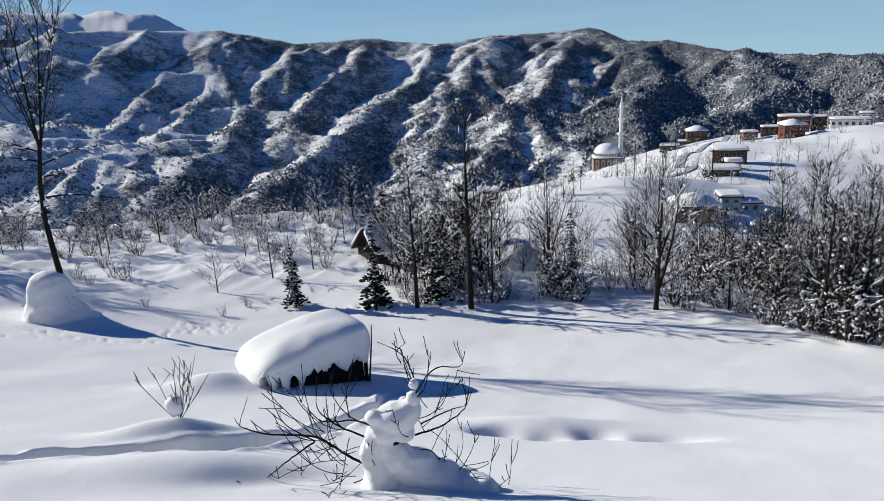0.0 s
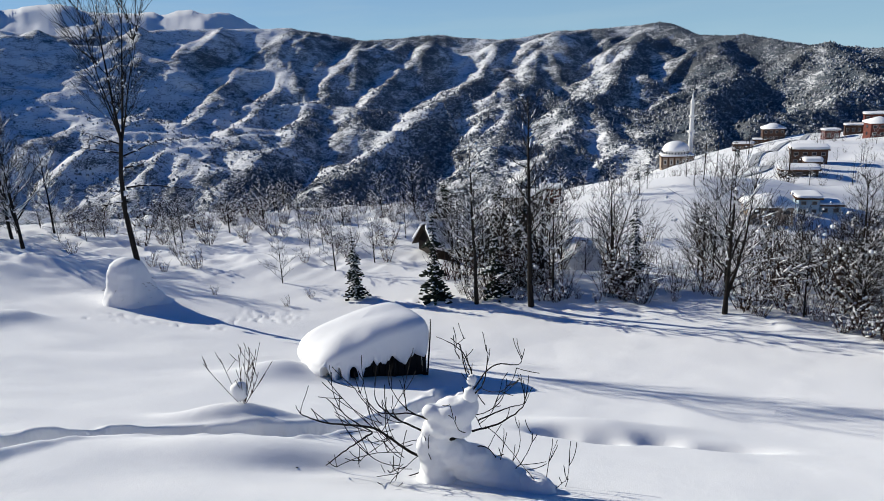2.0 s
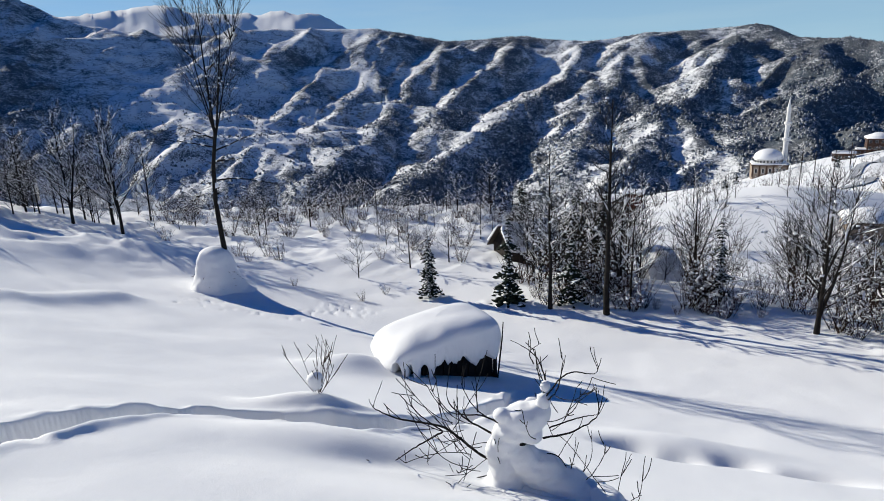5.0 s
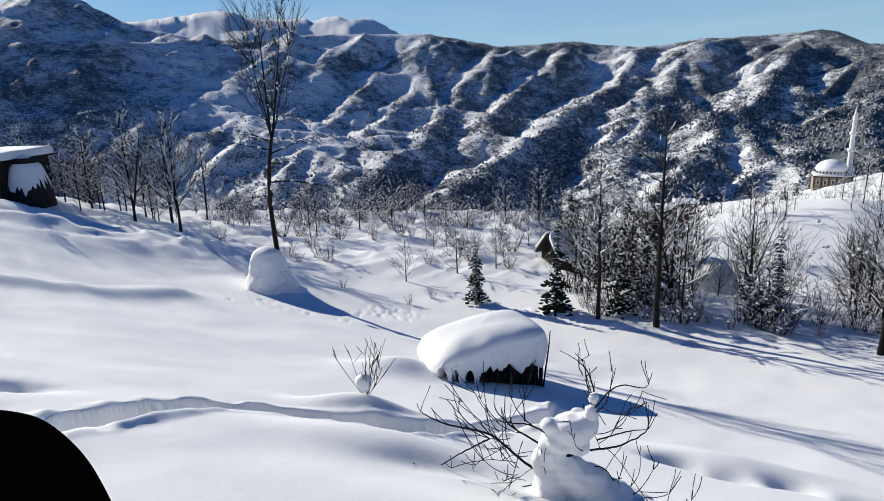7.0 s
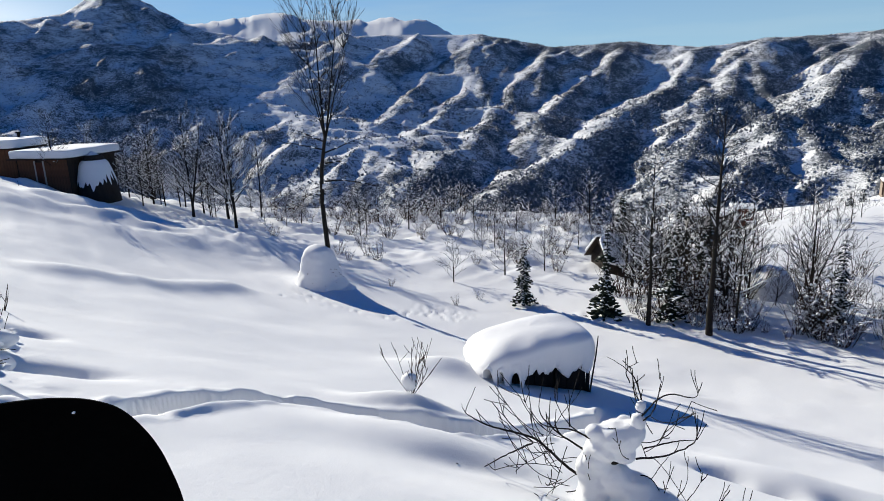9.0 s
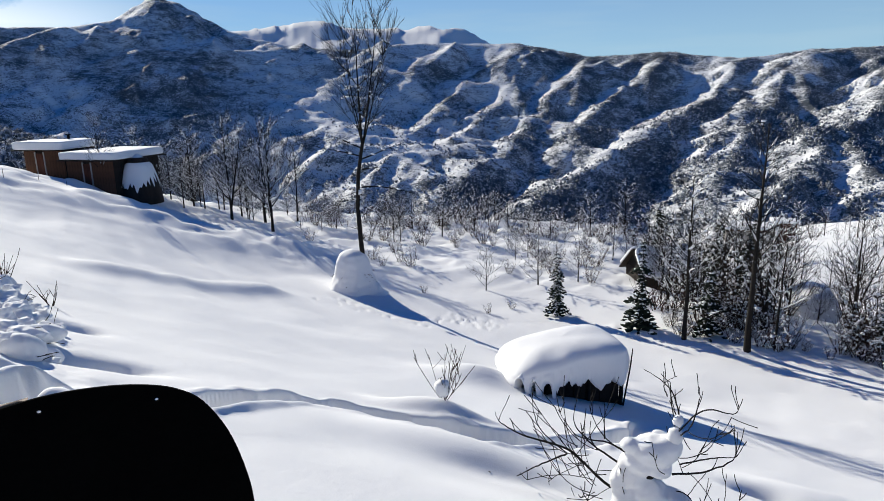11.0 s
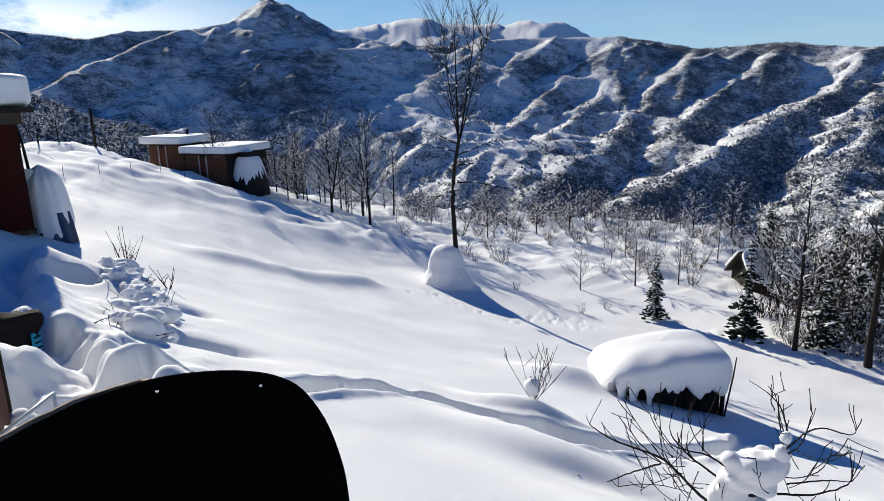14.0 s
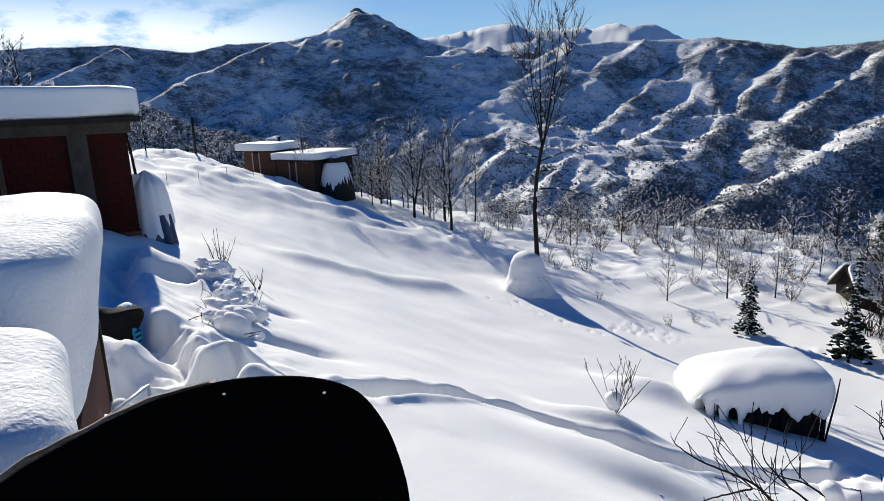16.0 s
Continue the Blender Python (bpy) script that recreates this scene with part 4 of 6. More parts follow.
def haystack():
    z0 = gz(HX, HY) - 0.45
    ob = thing("haystack", at(HX - 0.28, HY, z0) @ Matrix.Diagonal((0.92, 0.92, 0.87, 1)), "haystack wholly coated in snow on the meadow", "haystack")
    g = Geo()

    def shape(u, v):
        th = 2 * math.pi * u
        prof = ((0.0, 2.05), (0.12, 1.50), (0.30, 1.22), (0.6, 0.98), (0.80, 0.82), (0.90, 0.70), (0.96, 0.52), (0.99, 0.28), (1.0, 0.0))
        t = v
        for (a, ra), (b, rb) in zip(prof, prof[1:]):
            if t <= b:
                r = ra + (rb - ra) * (t - a) / (b - a)
                break
        z = v * 2.8
        q = Vector((math.cos(th) * 2, math.sin(th) * 2, z * 1.3))
        r *= 1 + 0.09 * noise.noise(q * 0.9) + 0.05 * noise.noise(q * 3.1)
        return (r * math.cos(th), r * math.sin(th), z)

    g.grid(shape, 48, 40, wrap=True)
    part("snow_coat", g, SNOW, ob, "smooth blue-white snow with pits")
    straw = Geo()
    rng = random.Random(5)
    for k in range(26):
        th = rng.uniform(0, 6.28)
        z = rng.uniform(0.5, 1.6)
        r = 1.28 - 0.12 * z
        c = Vector((r * math.cos(th), r * math.sin(th), z))
        straw.tube([c, c + Vector((math.cos(th) * 0.15, math.sin(th) * 0.15, rng.uniform(-0.12, 0.06)))], [0.012, 0.004], 3)
    tagged(part("straw", straw, BROWN_WOOD, ob, "dry straw ends poking out"), kind="stuff")
    # the tree that stands through the stack
    top = 14.35
    base = gz(HX, HY) + 1.0
    h = top - base
    rng = random.Random(77)
    wood, caps = Geo(), Geo()
    stem = [Vector((0.52, 0.1, -0.3)), Vector((0.40, 0.08, h * 0.12)), Vector((0.34, 0.05, h * 0.25)), Vector((0.46, 0.05, h * 0.38)), Vector((0.74, 0.1, h * 0.5))]
    wood.tube(stem, [0.135, 0.118, 0.105, 0.092, 0.078], 8, cap=False)
    heads = []
    for dx, dy, reach, rad in ((-0.10, 0.05, 0.52, 0.060), (0.22, 0.05, 0.50, 0.055), (0.42, -0.12, 0.40, 0.038), (-0.36, 0.2, 0.36, 0.034), (0.05, -0.3, 0.44, 0.038)):
        pts, rad_ = limb(wood, None, rng, stem[4] - Vector((0, 0, 0.2)), (dx, dy, 1), h * reach, rad, 9, 0.05, 0.06, 6)
        heads.append((pts, rad_))
    for pts, rad_ in heads:
        for j in range(16):
            i = rng.randint(2, len(pts) - 1)
            th = rng.uniform(0, 6.28)
            d = Vector((math.cos(th) * 0.8, math.sin(th) * 0.8, rng.uniform(0.4, 1.2)))
            bp, _ = limb(wood, None, rng, pts[i], d, rng.uniform(0.9, 2.0), max(0.016, rad_[i] * 0.34), 6, 0.10, 0.12, 4)
            for q in range(9):
                e = rng.choice(bp[1:])
                tp, _ = limb(wood, None, rng, e, d + Vector((rng.uniform(-0.7, 0.7), rng.uniform(-0.7, 0.7), rng.uniform(0, 0.8))), rng.uniform(0.4, 1.1), 0.009, 4, 0.14, 0.10, 3)
                if rng.random() < 0.12:
                    caps.blob(tp[1], 0.05, 0.05, 0.05, rng, 0.3, 5, 2)
    # side branches low on the stem, one drooping with many fine twigs
    for z, th, ln, lift in ((0.33, 0.4, 3.3, -0.10), (0.30, 2.6, 1.4, 0.02), (0.40, 0.1, 1.6, -0.04), (0.45, 3.4, 2.2, 0.03), (0.44, 0.8, 2.0, -0.03), (0.48, 2.9, 2.4, 0.02), (0.28, 3.6, 1.0, -0.05)):
        b = stem[1].lerp(stem[4], (z - 0.12) / 0.38)
        bp, _ = limb(wood, None, rng, b, (math.cos(th), math.sin(th) * 0.6, 0.25), ln, 0.04, 7, 0.10, lift, 4)
        for q in range(9):
            e = rng.choice(bp[2:])
            limb(wood, None, rng, e, Vector((math.cos(th), math.sin(th), 0)) + Vector((rng.uniform(-0.8, 0.8), rng.uniform(-0.8, 0.8), rng.uniform(-0.8, 0.5))), rng.uniform(0.4, 1.0), 0.012, 4, 0.15, lift, 3)
        for q in (2, 4):
            caps.blob(bp[q] + Vector((0, 0, 0.03)), 0.11, 0.07, 0.05, rng, 0.5, 6, 3)
    for z, dx in ((0.20, -0.25), (0.25, 0.18), (0.31, 0.16), (0.17, -0.8)):
        caps.blob((0.36 + dx, 0.03, z * h), 0.11, 0.10, 0.14, rng, 0.4, 6, 3)
        limb(wood, None, rng, (0.36, 0.06, z * h - 0.15 * abs(dx)), (dx, -0.05, 0.15), abs(dx) + 0.25, 0.014, 4, 0.05, 0.0, 3)
    tr = thing("slender_tree", at(HX - 0.25, HY + 0.1, base), "tall slender leafless dark tree rising out of the haystack", "tree")
    part("trunk", wood, BARK, tr)
    tagged(part("snow", caps, SNOW, tr, "white snow balls stuck to the stem"), kind="stuff")


haystack()


# ---------------------------------------------------------------- low byre under a loaf of snow
def byre():
    ax, ay, bx, by = -5.10, 16.09, -2.58, 17.94
    L = math.hypot(bx - ax, by - ay)
    turn = math.atan2(by - ay, bx - ax)
    zl, zr = gz(ax, ay), gz(bx, by)
    z0 = min(zl, zr) - 0.2
    m = at((ax + bx) / 2, (ay + by) / 2, z0, turn) @ Matrix.Translation((0, 0.85, 0))
    ob = thing("byre", m, "low dark timber byre half buried in snow", "shed")
    ridge = 1.55 + zr - z0
    rng = random.Random(9)
    # planks of the front and the open side
    n = 15
    for i in range(n):
        x = -L / 2 + (i + 0.5) * L / n
        t = (i + 0.5) / n
        if i < 1:      # buried under the low end of the snow
            continue
        g = Geo()
        g.box(at(0, 0, 0, 0), L / n * 0.93, 0.03, zl - z0 + (zr - zl) * t + 0.55 + 0.75 * t + rng.uniform(-0.1, 0.05), 0.004)
        p = part("plank", g, BYRE_WOOD, ob, smooth=False)
        p.matrix_basis = Matrix.Translation((x, -0.78 + rng.uniform(-0.015, 0.015), 0.0)) @ Matrix.Rotation(rng.uniform(-0.02, 0.02), 4, "Y")
    for i in range(7):
        g = Geo()
        g.box(at(0, 0, 0, 0), 0.03, 0.24, 1.75, 0.004)
        p = part("plank", g, BYRE_WOOD, ob, smooth=False)
        p.matrix_basis = Matrix.Translation((L / 2 - 0.02 + rng.uniform(-0.01, 0.01), -0.66 + i * 0.25, 0))
    for x, y, h in ((L / 2 + 0.03, -0.86, 1.85), (0.35 * L / 2, -0.84, 1.45), (-0.25 * L, -0.84, 1.15), (L / 2, 0.85, 1.8)):
        g = Geo()
        g.tube([(x, y, -0.3), (x + 0.02, y, h * 0.5), (x, y + 0.02, h)], [0.07, 0.065, 0.06], 7)
        part("post", g, BYRE_WOOD, ob)
    # near-black box whose colour stands in for the shade inside the byre
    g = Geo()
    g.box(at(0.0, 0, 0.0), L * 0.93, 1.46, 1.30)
    part("dark_core", g, DARK, ob, "black shade behind the planks", smooth=False)
    g = Geo()
    g.tube([(L / 2 + 0.08, -0.95, 0.2), (L / 2 + 0.2, -1.05, 1.5), (L / 2 + 0.25, -1.05, 2.05)], [0.03, 0.025, 0.015], 5)
    part("leaning_pole", g, BYRE_WOOD, ob)

    # the snow loaf with its ragged, dripping lower edge
    def cap(u, v):
        # u goes round the loaf, v from the hanging edge to the crown
        th = 2 * math.pi * u
        c, s = math.cos(th), math.sin(th)
        k = (abs(c) ** 4.5 + abs(s) ** 4.5) ** (-1 / 4.5)
        px, py = c * k, s * k
        up = max(0.0, (v - 0.42) / 0.58)
        side = min(1.0, v / 0.42)
        shrink = max(0.0, math.cos(up * math.pi / 2)) ** (0.85 - 0.42 * max(0.0, px)) if up > 0 else 1.0
        te, t = 0.5 + 0.5 * px, 0.5 + 0.5 * px * shrink
        low = zl - z0 + (zr - zl) * te
        crown = 1.40 + 0.52 * (1 - (1 - t) ** 2.6) + 0.46 * math.sin(up * math.pi / 2) * (1.0 - 0.35 * t)
        # on the low side tongues reach the ground between dark pockets, on the high side lumps hang over the opening
        lump = 0.30 * noise.noise(Vector((te * 9.1, 3.0, 4.0))) + 0.15 * noise.noise(Vector((te * 27.0, 1.0, 3.1))) + 0.06 * noise.noise(Vector((te * 70.0, 1.0, 3.1)))
        pocket = max(d_ * max(0.0, 1 - ((te - c_) / w_) ** 2) ** 0.5 for c_, w_, d_ in ((0.060, 0.030, 0.62), (0.145, 0.024, 0.50), (0.255, 0.048, 0.55))) if py < -0.4 else 0.0
        side_w = min(1.0, max(0.0, (te - 0.33) / 0.03))
        edge = low + (-0.06 + pocket) * (1 - side_w) + (0.50 + 0.20 * te + lump) * side_w
        if py > 0.2:
            edge = low + 0.1
        bulge = 1 + 0.055 * math.sin(side * math.pi * 0.9)
        z = edge + (crown - edge) * side if up == 0 else crown
        x = px * (L / 2 + 0.24) * shrink * bulge
        y = py * 1.22 * shrink * bulge
        q = Vector((x, y, z))
        x += 0.05 * noise.noise(q * 1.7)
        y += 0.05 * noise.noise(q * 1.7 + Vector((5, 0, 0)))
        z += 0.05 * noise.noise(q * 1.1 + Vector((0, 7, 0)))
        return (x, y, z + (0.0))

    g = Geo()
    g.grid(cap, 520, 30, wrap=True)
    # inner skirt so that the hanging edge has thickness
    base = len(g.v)
    for i in range(520):
        p = g.v[i]
        g.v.append(Vector((p.x * 0.86, p.y * 0.84, p.z + 0.10)))
    for i in range(520):
        j = (i + 1) % 520
        g.f.append((i, base + i, base + j, j))
    sn = part("snow_roof", g, SNOW, ob, "thick smooth loaf of snow with ragged hanging edge")
    return ob


byre()


# ---------------------------------------------------------------- the snow-plastered fruit tree in front
def fruit_tree():
    x0, y0 = -0.90, 7.75
    m = stand(x0, y0)
    ob = thing("fruit_tree", m, "pollarded leafless fruit tree plastered with snow", "tree")
    px = 0.0080   # metres for one step of the branch sketch
    trunk = Geo()
    trunk.tube([(0, 0, -0.2), (-0.02, 0, 0.4), (0.05, 0.02, 0.75), (0.16, 0, 1.12)], [0.16, 0.15, 0.17, 0.12], 8)
    part("trunk", trunk, BARK, ob)
    rng = random.Random(4)
    snow = Geo()
    for x, y, z, rx, ry, rz_ in ((-0.12, -0.05, 0.02, 0.30, 0.30, 0.26), (-0.12, -0.06, 0.32, 0.22, 0.22, 0.30), (-0.26, -0.08, 0.56, 0.13, 0.14, 0.20), (-0.10, -0.05, 0.66, 0.22, 0.20, 0.24),
                                 (0.00, -0.06, 0.90, 0.26, 0.22, 0.17), (0.16, -0.04, 1.08, 0.30, 0.25, 0.21), (0.32, -0.02, 1.14, 0.20, 0.19, 0.17), (-0.14, -0.12, 1.14, 0.13, 0.12, 0.10), (-0.20, -0.10, 0.84, 0.10, 0.10, 0.07),
                                 (0.24, -0.10, 0.86, 0.17, 0.15, 0.12), (0.16, -0.06, 0.46, 0.22, 0.22, 0.22), (0.38, -0.04, 0.30, 0.32, 0.26, 0.28), (0.66, -0.06, 0.14, 0.36, 0.28, 0.24), (0.95, -0.10, 0.02, 0.36, 0.28, 0.20)):
        snow.blob((x, y, z), rx, ry, rz_, rng, 0.09, 18, 12)
    melt("snow_coat", snow, SNOW, ob, "lumpy wet snow wrapped round the trunk", 0.028, 5)
    for x, z, rx, rz_ in ((0.40, 1.34, 0.10, 0.12), (0.43, 1.56, 0.07, 0.08)):
        ball = Geo()
        ball.blob((x, -0.05, z), rx, rx * 0.9, rz_, rng, 0.12, 10, 7)
        part("snow_ball", ball, SNOW, ob)
    low = Geo()
    for x, y, z, rx, ry, rz_ in ((0.62, 0.0, -0.05, 0.75, 0.45, 0.24), (1.18, -0.2, 0.02, 0.26, 0.22, 0.22), (1.30, -0.30, 0.0, 0.22, 0.22, 0.24)):
        low.blob((x, y, z), rx, ry, rz_, rng, 0.07, 20, 10)
    melt("snow_foot", low, SNOW, ob, "snow heaped over the roots and stubs")

    def branch(r, *steps):
        """A limb along sketch steps (right, up) with small side twigs."""
        g = Geo()
        dep = rng.uniform(-0.5, 0.5)
        pts = []
        for i, (a, b) in enumerate(steps):
            pts.append(Vector((a * px, dep * i / max(1, len(steps) - 1) * 0.9 - 0.06, b * px)))
        fine = []
        for i in range(len(pts) - 1):
            p0, p1, p2, p3 = pts[max(i - 1, 0)], pts[i], pts[i + 1], pts[min(i + 2, len(pts) - 1)]
            for k in range(6):
                t = k / 6
                fine.append(0.5 * ((2 * p1) + (p2 - p0) * t + (2 * p0 - 5 * p1 + 4 * p2 - p3) * t * t + (3 * p1 - p0 - 3 * p2 + p3) * t ** 3) + Vector((rng.uniform(-1, 1), rng.uniform(-1, 1), rng.uniform(-1, 1))) * 0.006)
        fine.append(pts[-1])
        n = len(fine)
        g.tube(fine, [max(0.62 * r * (1 - i / n) ** 0.7, 0.0042) for i in range(n)], 6)
        for k in range(1 + n // 8):
            i = rng.randint(n // 3, n - 2)
            d = (fine[i + 1] - fine[i]).normalized()
            limb(g, None, rng, fine[i], d * 0.5 + Vector((rng.uniform(-0.5, 0.5), rng.uniform(-0.6, 0.6), rng.uniform(0.3, 1.0))), rng.uniform(0.12, 0.42), 0.007, 5, 0.12, 0.10, 4)
        part("branch", g, BARK, ob)

    branch(0.035, (-14, 40), (-60, 56), (-122, 98), (-200, 105), (-250, 118), (-264, 135))
    branch(0.022, (-122, 98), (-160, 70), (-200, 38), (-240, 8), (-274, 2))
    branch(0.016, (-122, 98), (-170, 128), (-188, 165), (-192, 215))
    branch(0.026, (-8, 88), (-70, 118), (-110, 152), (-112, 190))
    branch(0.022, (-10, 118), (-50, 142), (-100, 152), (-130, 200))
    branch(0.016, (-20, 120), (-56, 150), (-80, 200), (-74, 245))
    branch(0.014, (-60, 140), (-62, 180), (-46, 240))
    branch(0.016, (-14, 34), (-80, 2), (-150, 8), (-160, 28))
    branch(0.024, (48, 150), (52, 200), (34, 235), (-8, 252))
    branch(0.020, (50, 165), (72, 195), (82, 250), (80, 268))
    branch(0.020, (52, 172), (88, 225), (130, 232), (136, 250))
    branch(0.014, (34, 235), (30, 262), (48, 285))
    branch(0.024, (50, 100), (100, 110), (140, 140), (130, 190))
    branch(0.018, (60, 120), (105, 145), (130, 155), (140, 162))
    branch(0.016, (30, 60), (70, 70), (92, 40), (80, 10))
    branch(0.013, (88, 20), (100, 60), (104, 108))
    branch(0.013, (94, 12), (128, 50), (130, 100))
    branch(0.014, (100, 8), (130, 40), (150, 85), (148, 110))
    branch(0.012, (-12, 10), (-18, 50), (-26, 72))
    branch(0.012, (0, 8), (-14, 40))
    branch(0.011, (172, -20), (180, 30), (196, 66))
    branch(0.011, (186, -16), (200, 20), (206, 46))
    branch(0.012, (200, -40), (212, 0), (216, 34))
    branch(0.011, (-60, 0), (-120, -14), (-190, -8), (-214, -12))
    # fan of long thin shoots
    for k in range(24):
        g = Geo()
        left_side = k < 16
        z0 = rng.uniform(0.35, 1.1)
        b = Vector((rng.uniform(-0.9, -0.15), rng.uniform(-0.3, 0.3), z0)) if left_side else Vector((rng.uniform(0.25, 0.75), rng.uniform(-0.3, 0.3), rng.uniform(0.7, 1.3)))
        d = Vector((rng.uniform(-1.0, 0.15) if left_side else rng.uniform(-0.3, 1.0), rng.uniform(-0.7, 0.7), rng.uniform(-0.35, 0.4)))
        p, _ = limb(g, None, rng, b, d, rng.uniform(0.5, 1.15), 0.007, 9, 0.11, 0.20 if k % 3 else -0.08, 4)
        for j in range(3):
            limb(g, None, rng, rng.choice(p[3:]), d + Vector((rng.uniform(-0.6, 0.6), rng.uniform(-0.6, 0.6), rng.uniform(0, 0.8))), rng.uniform(0.15, 0.45), 0.006, 4, 0.1, 0.08, 3)
        part("shoot", g, BARK, ob)


fruit_tree()


def snow_ball_bush(x, y, seed, stems, height, label):
    rng = random.Random(seed)
    ob = thing("sapling", stand(x, y), label, "shrub")
    g = Geo()
    for j in range(stems):
        th = rng.uniform(0, 6.28)
        pts, _ = limb(g, None, rng, (0, 0, -0.1), (math.cos(th) * 0.75, math.sin(th) * 0.75, 1), height * rng.uniform(0.65, 1.1), 0.0055, 7, 0.06, 0.07, 4)
        for q in range(3):
            i = rng.randint(2, 6)
            limb(g, None, rng, pts[i], (rng.uniform(-1, 1), rng.uniform(-1, 1), 0.9), height * 0.25, 0.0035, 4, 0.08, 0.08, 3)
    part("brushwood", g, BARK_BROWN, ob)
    b = Geo()
    b.blob((0.02, -0.12, 0.30), 0.16, 0.14, 0.19, rng, 0.10, 12, 8)
    part("snow_ball", b, SNOW, ob, "ball of snow caught in the fork")
    return ob


snow_ball_bush(-4.95, 10.38, 3, 12, 1.2, "small leafless sapling holding a ball of snow")


# ---------------------------------------------------------------- trees along the lower edge of the meadow
def bark_tree(x, y, seed, h, r, **kw):
    return make_tree("bare_tree", seed, h, r, stand(x, y), kw.pop("label", "tall leafless tree dusted with snow"), "trees along the meadow edge", **kw)


bark_tree(1.27, 27.7, 201, 9.4, 0.13, first=0.35, limbs=34, twigs=7, reach=0.20, snow=0.10, spread=0.75, lift=0.09, label="tall straight leafless tree at the meadow edge")
bark_tree(-1.32, 28.2, 202, 7.6, 0.10, first=0.28, limbs=30, twigs=8, reach=0.20, snow=0.55, spread=1.0, lift=0.02, label="leafless tree with twiggy snow-laden branches")
bark_tree(9.28, 26.0, 203, 6.2, 0.10, first=0.15, limbs=28, twigs=9, reach=0.42, snow=0.45, spread=0.9, lift=0.08, twiglets=1, fork=True, label="broad leafless tree with snow on its limbs")
bark_tree(2.3, 28.6, 204, 5.6, 0.06, first=0.3, limbs=20, twigs=7, reach=0.26, snow=0.5)

conifer(301, 3.4, stand(-7.4, 29.7), "small dark green conifer with snow on its boughs", "conifers", 0.16, 1.3)
conifer(302, 4.3, stand(-3.3, 28.9), "dark green conifer at the meadow edge", "conifers", 0.15, 0.55)
conifer(304, 4.2, stand(6.25, 29.6), "narrow conifer thick with snow", "conifers", 0.11, 1.6)
conifer(305, 5.4, stand(-0.2, 38.4), "dark evergreen among the bare trees", "conifers", 0.22, 0.5)
conifer(306, 5.2, stand(1.5, 37.7), "dark evergreen among the bare trees", "conifers", 0.24, 0.5)
conifer(303, 3.2, stand(-0.4, 29.2), "small dark conifer among bare stems", "conifers", 0.2, 0.5)

# prototypes for the wood, copied over it
PROTO = []
for k, (h, r, kw) in enumerate((
        (7.0, 0.09, dict(first=0.2, limbs=30, twigs=9, reach=0.30, snow=0.38, lift=0.07, twiglets=1)),
        (5.5, 0.07, dict(first=0.12, limbs=30, twigs=9, reach=0.36, snow=0.55, lift=0.05, twiglets=1)),
        (8.0, 0.10, dict(first=0.3, limbs=32, twigs=9, reach=0.26, snow=0.22, lift=0.10, twiglets=1)),
        (4.2, 0.06, dict(first=0.1, limbs=18, twigs=7, reach=0.42, snow=0.95, lift=0.03, twiglets=1)),
        (6.2, 0.08, dict(first=0.15, limbs=30, twigs=9, reach=0.34, snow=0.33, lift=0.09, fork=True, twiglets=1)))):
    PROTO.append((h, dict(seed=401 + k, height=h, radius=r, **kw)))
SHRUBS = [(2.2, 14), (1.5, 15), (2.9, 14), (1.1, 10), (3.6, 14)]
made_trees, made_shrubs = {}, {}


def put_tree(k, x, y, scale, turn, label="bare tree loaded with clumps of snow", group="snowy wood", sink=0.1, bark=None):
    bearing, r = math.degrees(math.atan2(x, y)), math.hypot(x, y)
    if r < 60 and 20.3 < bearing < 28.5:
        scale *= 0.52
    if r < 60 and bearing >= 28.5:
        scale *= 0.78
    if r < 60 and (5.6 < bearing < 9.2 or 12.9 < bearing < 16.6):
        scale *= 0.34
    m = stand(x, y, turn, sink)
    key = (k, group)
    if key not in made_trees:
        p = dict(PROTO[k][1])
        if group == "village trees":      # far off, so fewer twigs
            p.update(limbs=18, twigs=4, twiglets=0)
        made_trees[key] = make_tree("snowy_tree", p.pop("seed"), p.pop("height"), p.pop("radius"), m, label, group, bark=bark or BARK, **p)
        ob = made_trees[key]
    else:
        ob = copy_thing(made_trees[key], m)
    ob.scale = (scale, scale, scale)
    return ob


def put_shrub(k, x, y, scale, turn, label="leafless brush with snow caught on its stems", group="snowy brush", sink=0.05):
    bearing, r = math.degrees(math.atan2(x, y)), math.hypot(x, y)
    if r < 60 and (5.6 < bearing < 9.2 or 12.9 < bearing < 16.6):
        scale *= 0.5
    m = stand(x, y, turn, sink)
    key = (k, group)
    if key not in made_shrubs:
        h, n = SHRUBS[k]
        made_shrubs[key] = shrub(501 + k, h, n, m, label, group, bark=TWIG if k % 2 else BARK_BROWN)
        ob = made_shrubs[key]
    else:
        ob = copy_thing(made_shrubs[key], m)
    ob.scale = (scale, scale, scale)
    return ob


rng = random.Random(1234)


def along_edge(s):
    s = s * (len(EDGE) - 1)
    i = min(int(s), len(EDGE) - 2)
    (ax, ay), (bx, by) = EDGE[i], EDGE[i + 1]
    t = s - i
    return ax + (bx - ax) * t, ay + (by - ay) * t, math.hypot(ax, ay)


# brush right on the edge
for k in range(64):
    s = 0.05 + 0.93 * (k + rng.random()) / 64
    x, y, r = along_edge(s)
    f = 1 + rng.uniform(0.012, 0.10)
    put_shrub(rng.choice((0, 0, 1, 1, 3, 2)), x * f, y * f, rng.uniform(0.55, 1.0), rng.uniform(0, 6.28))
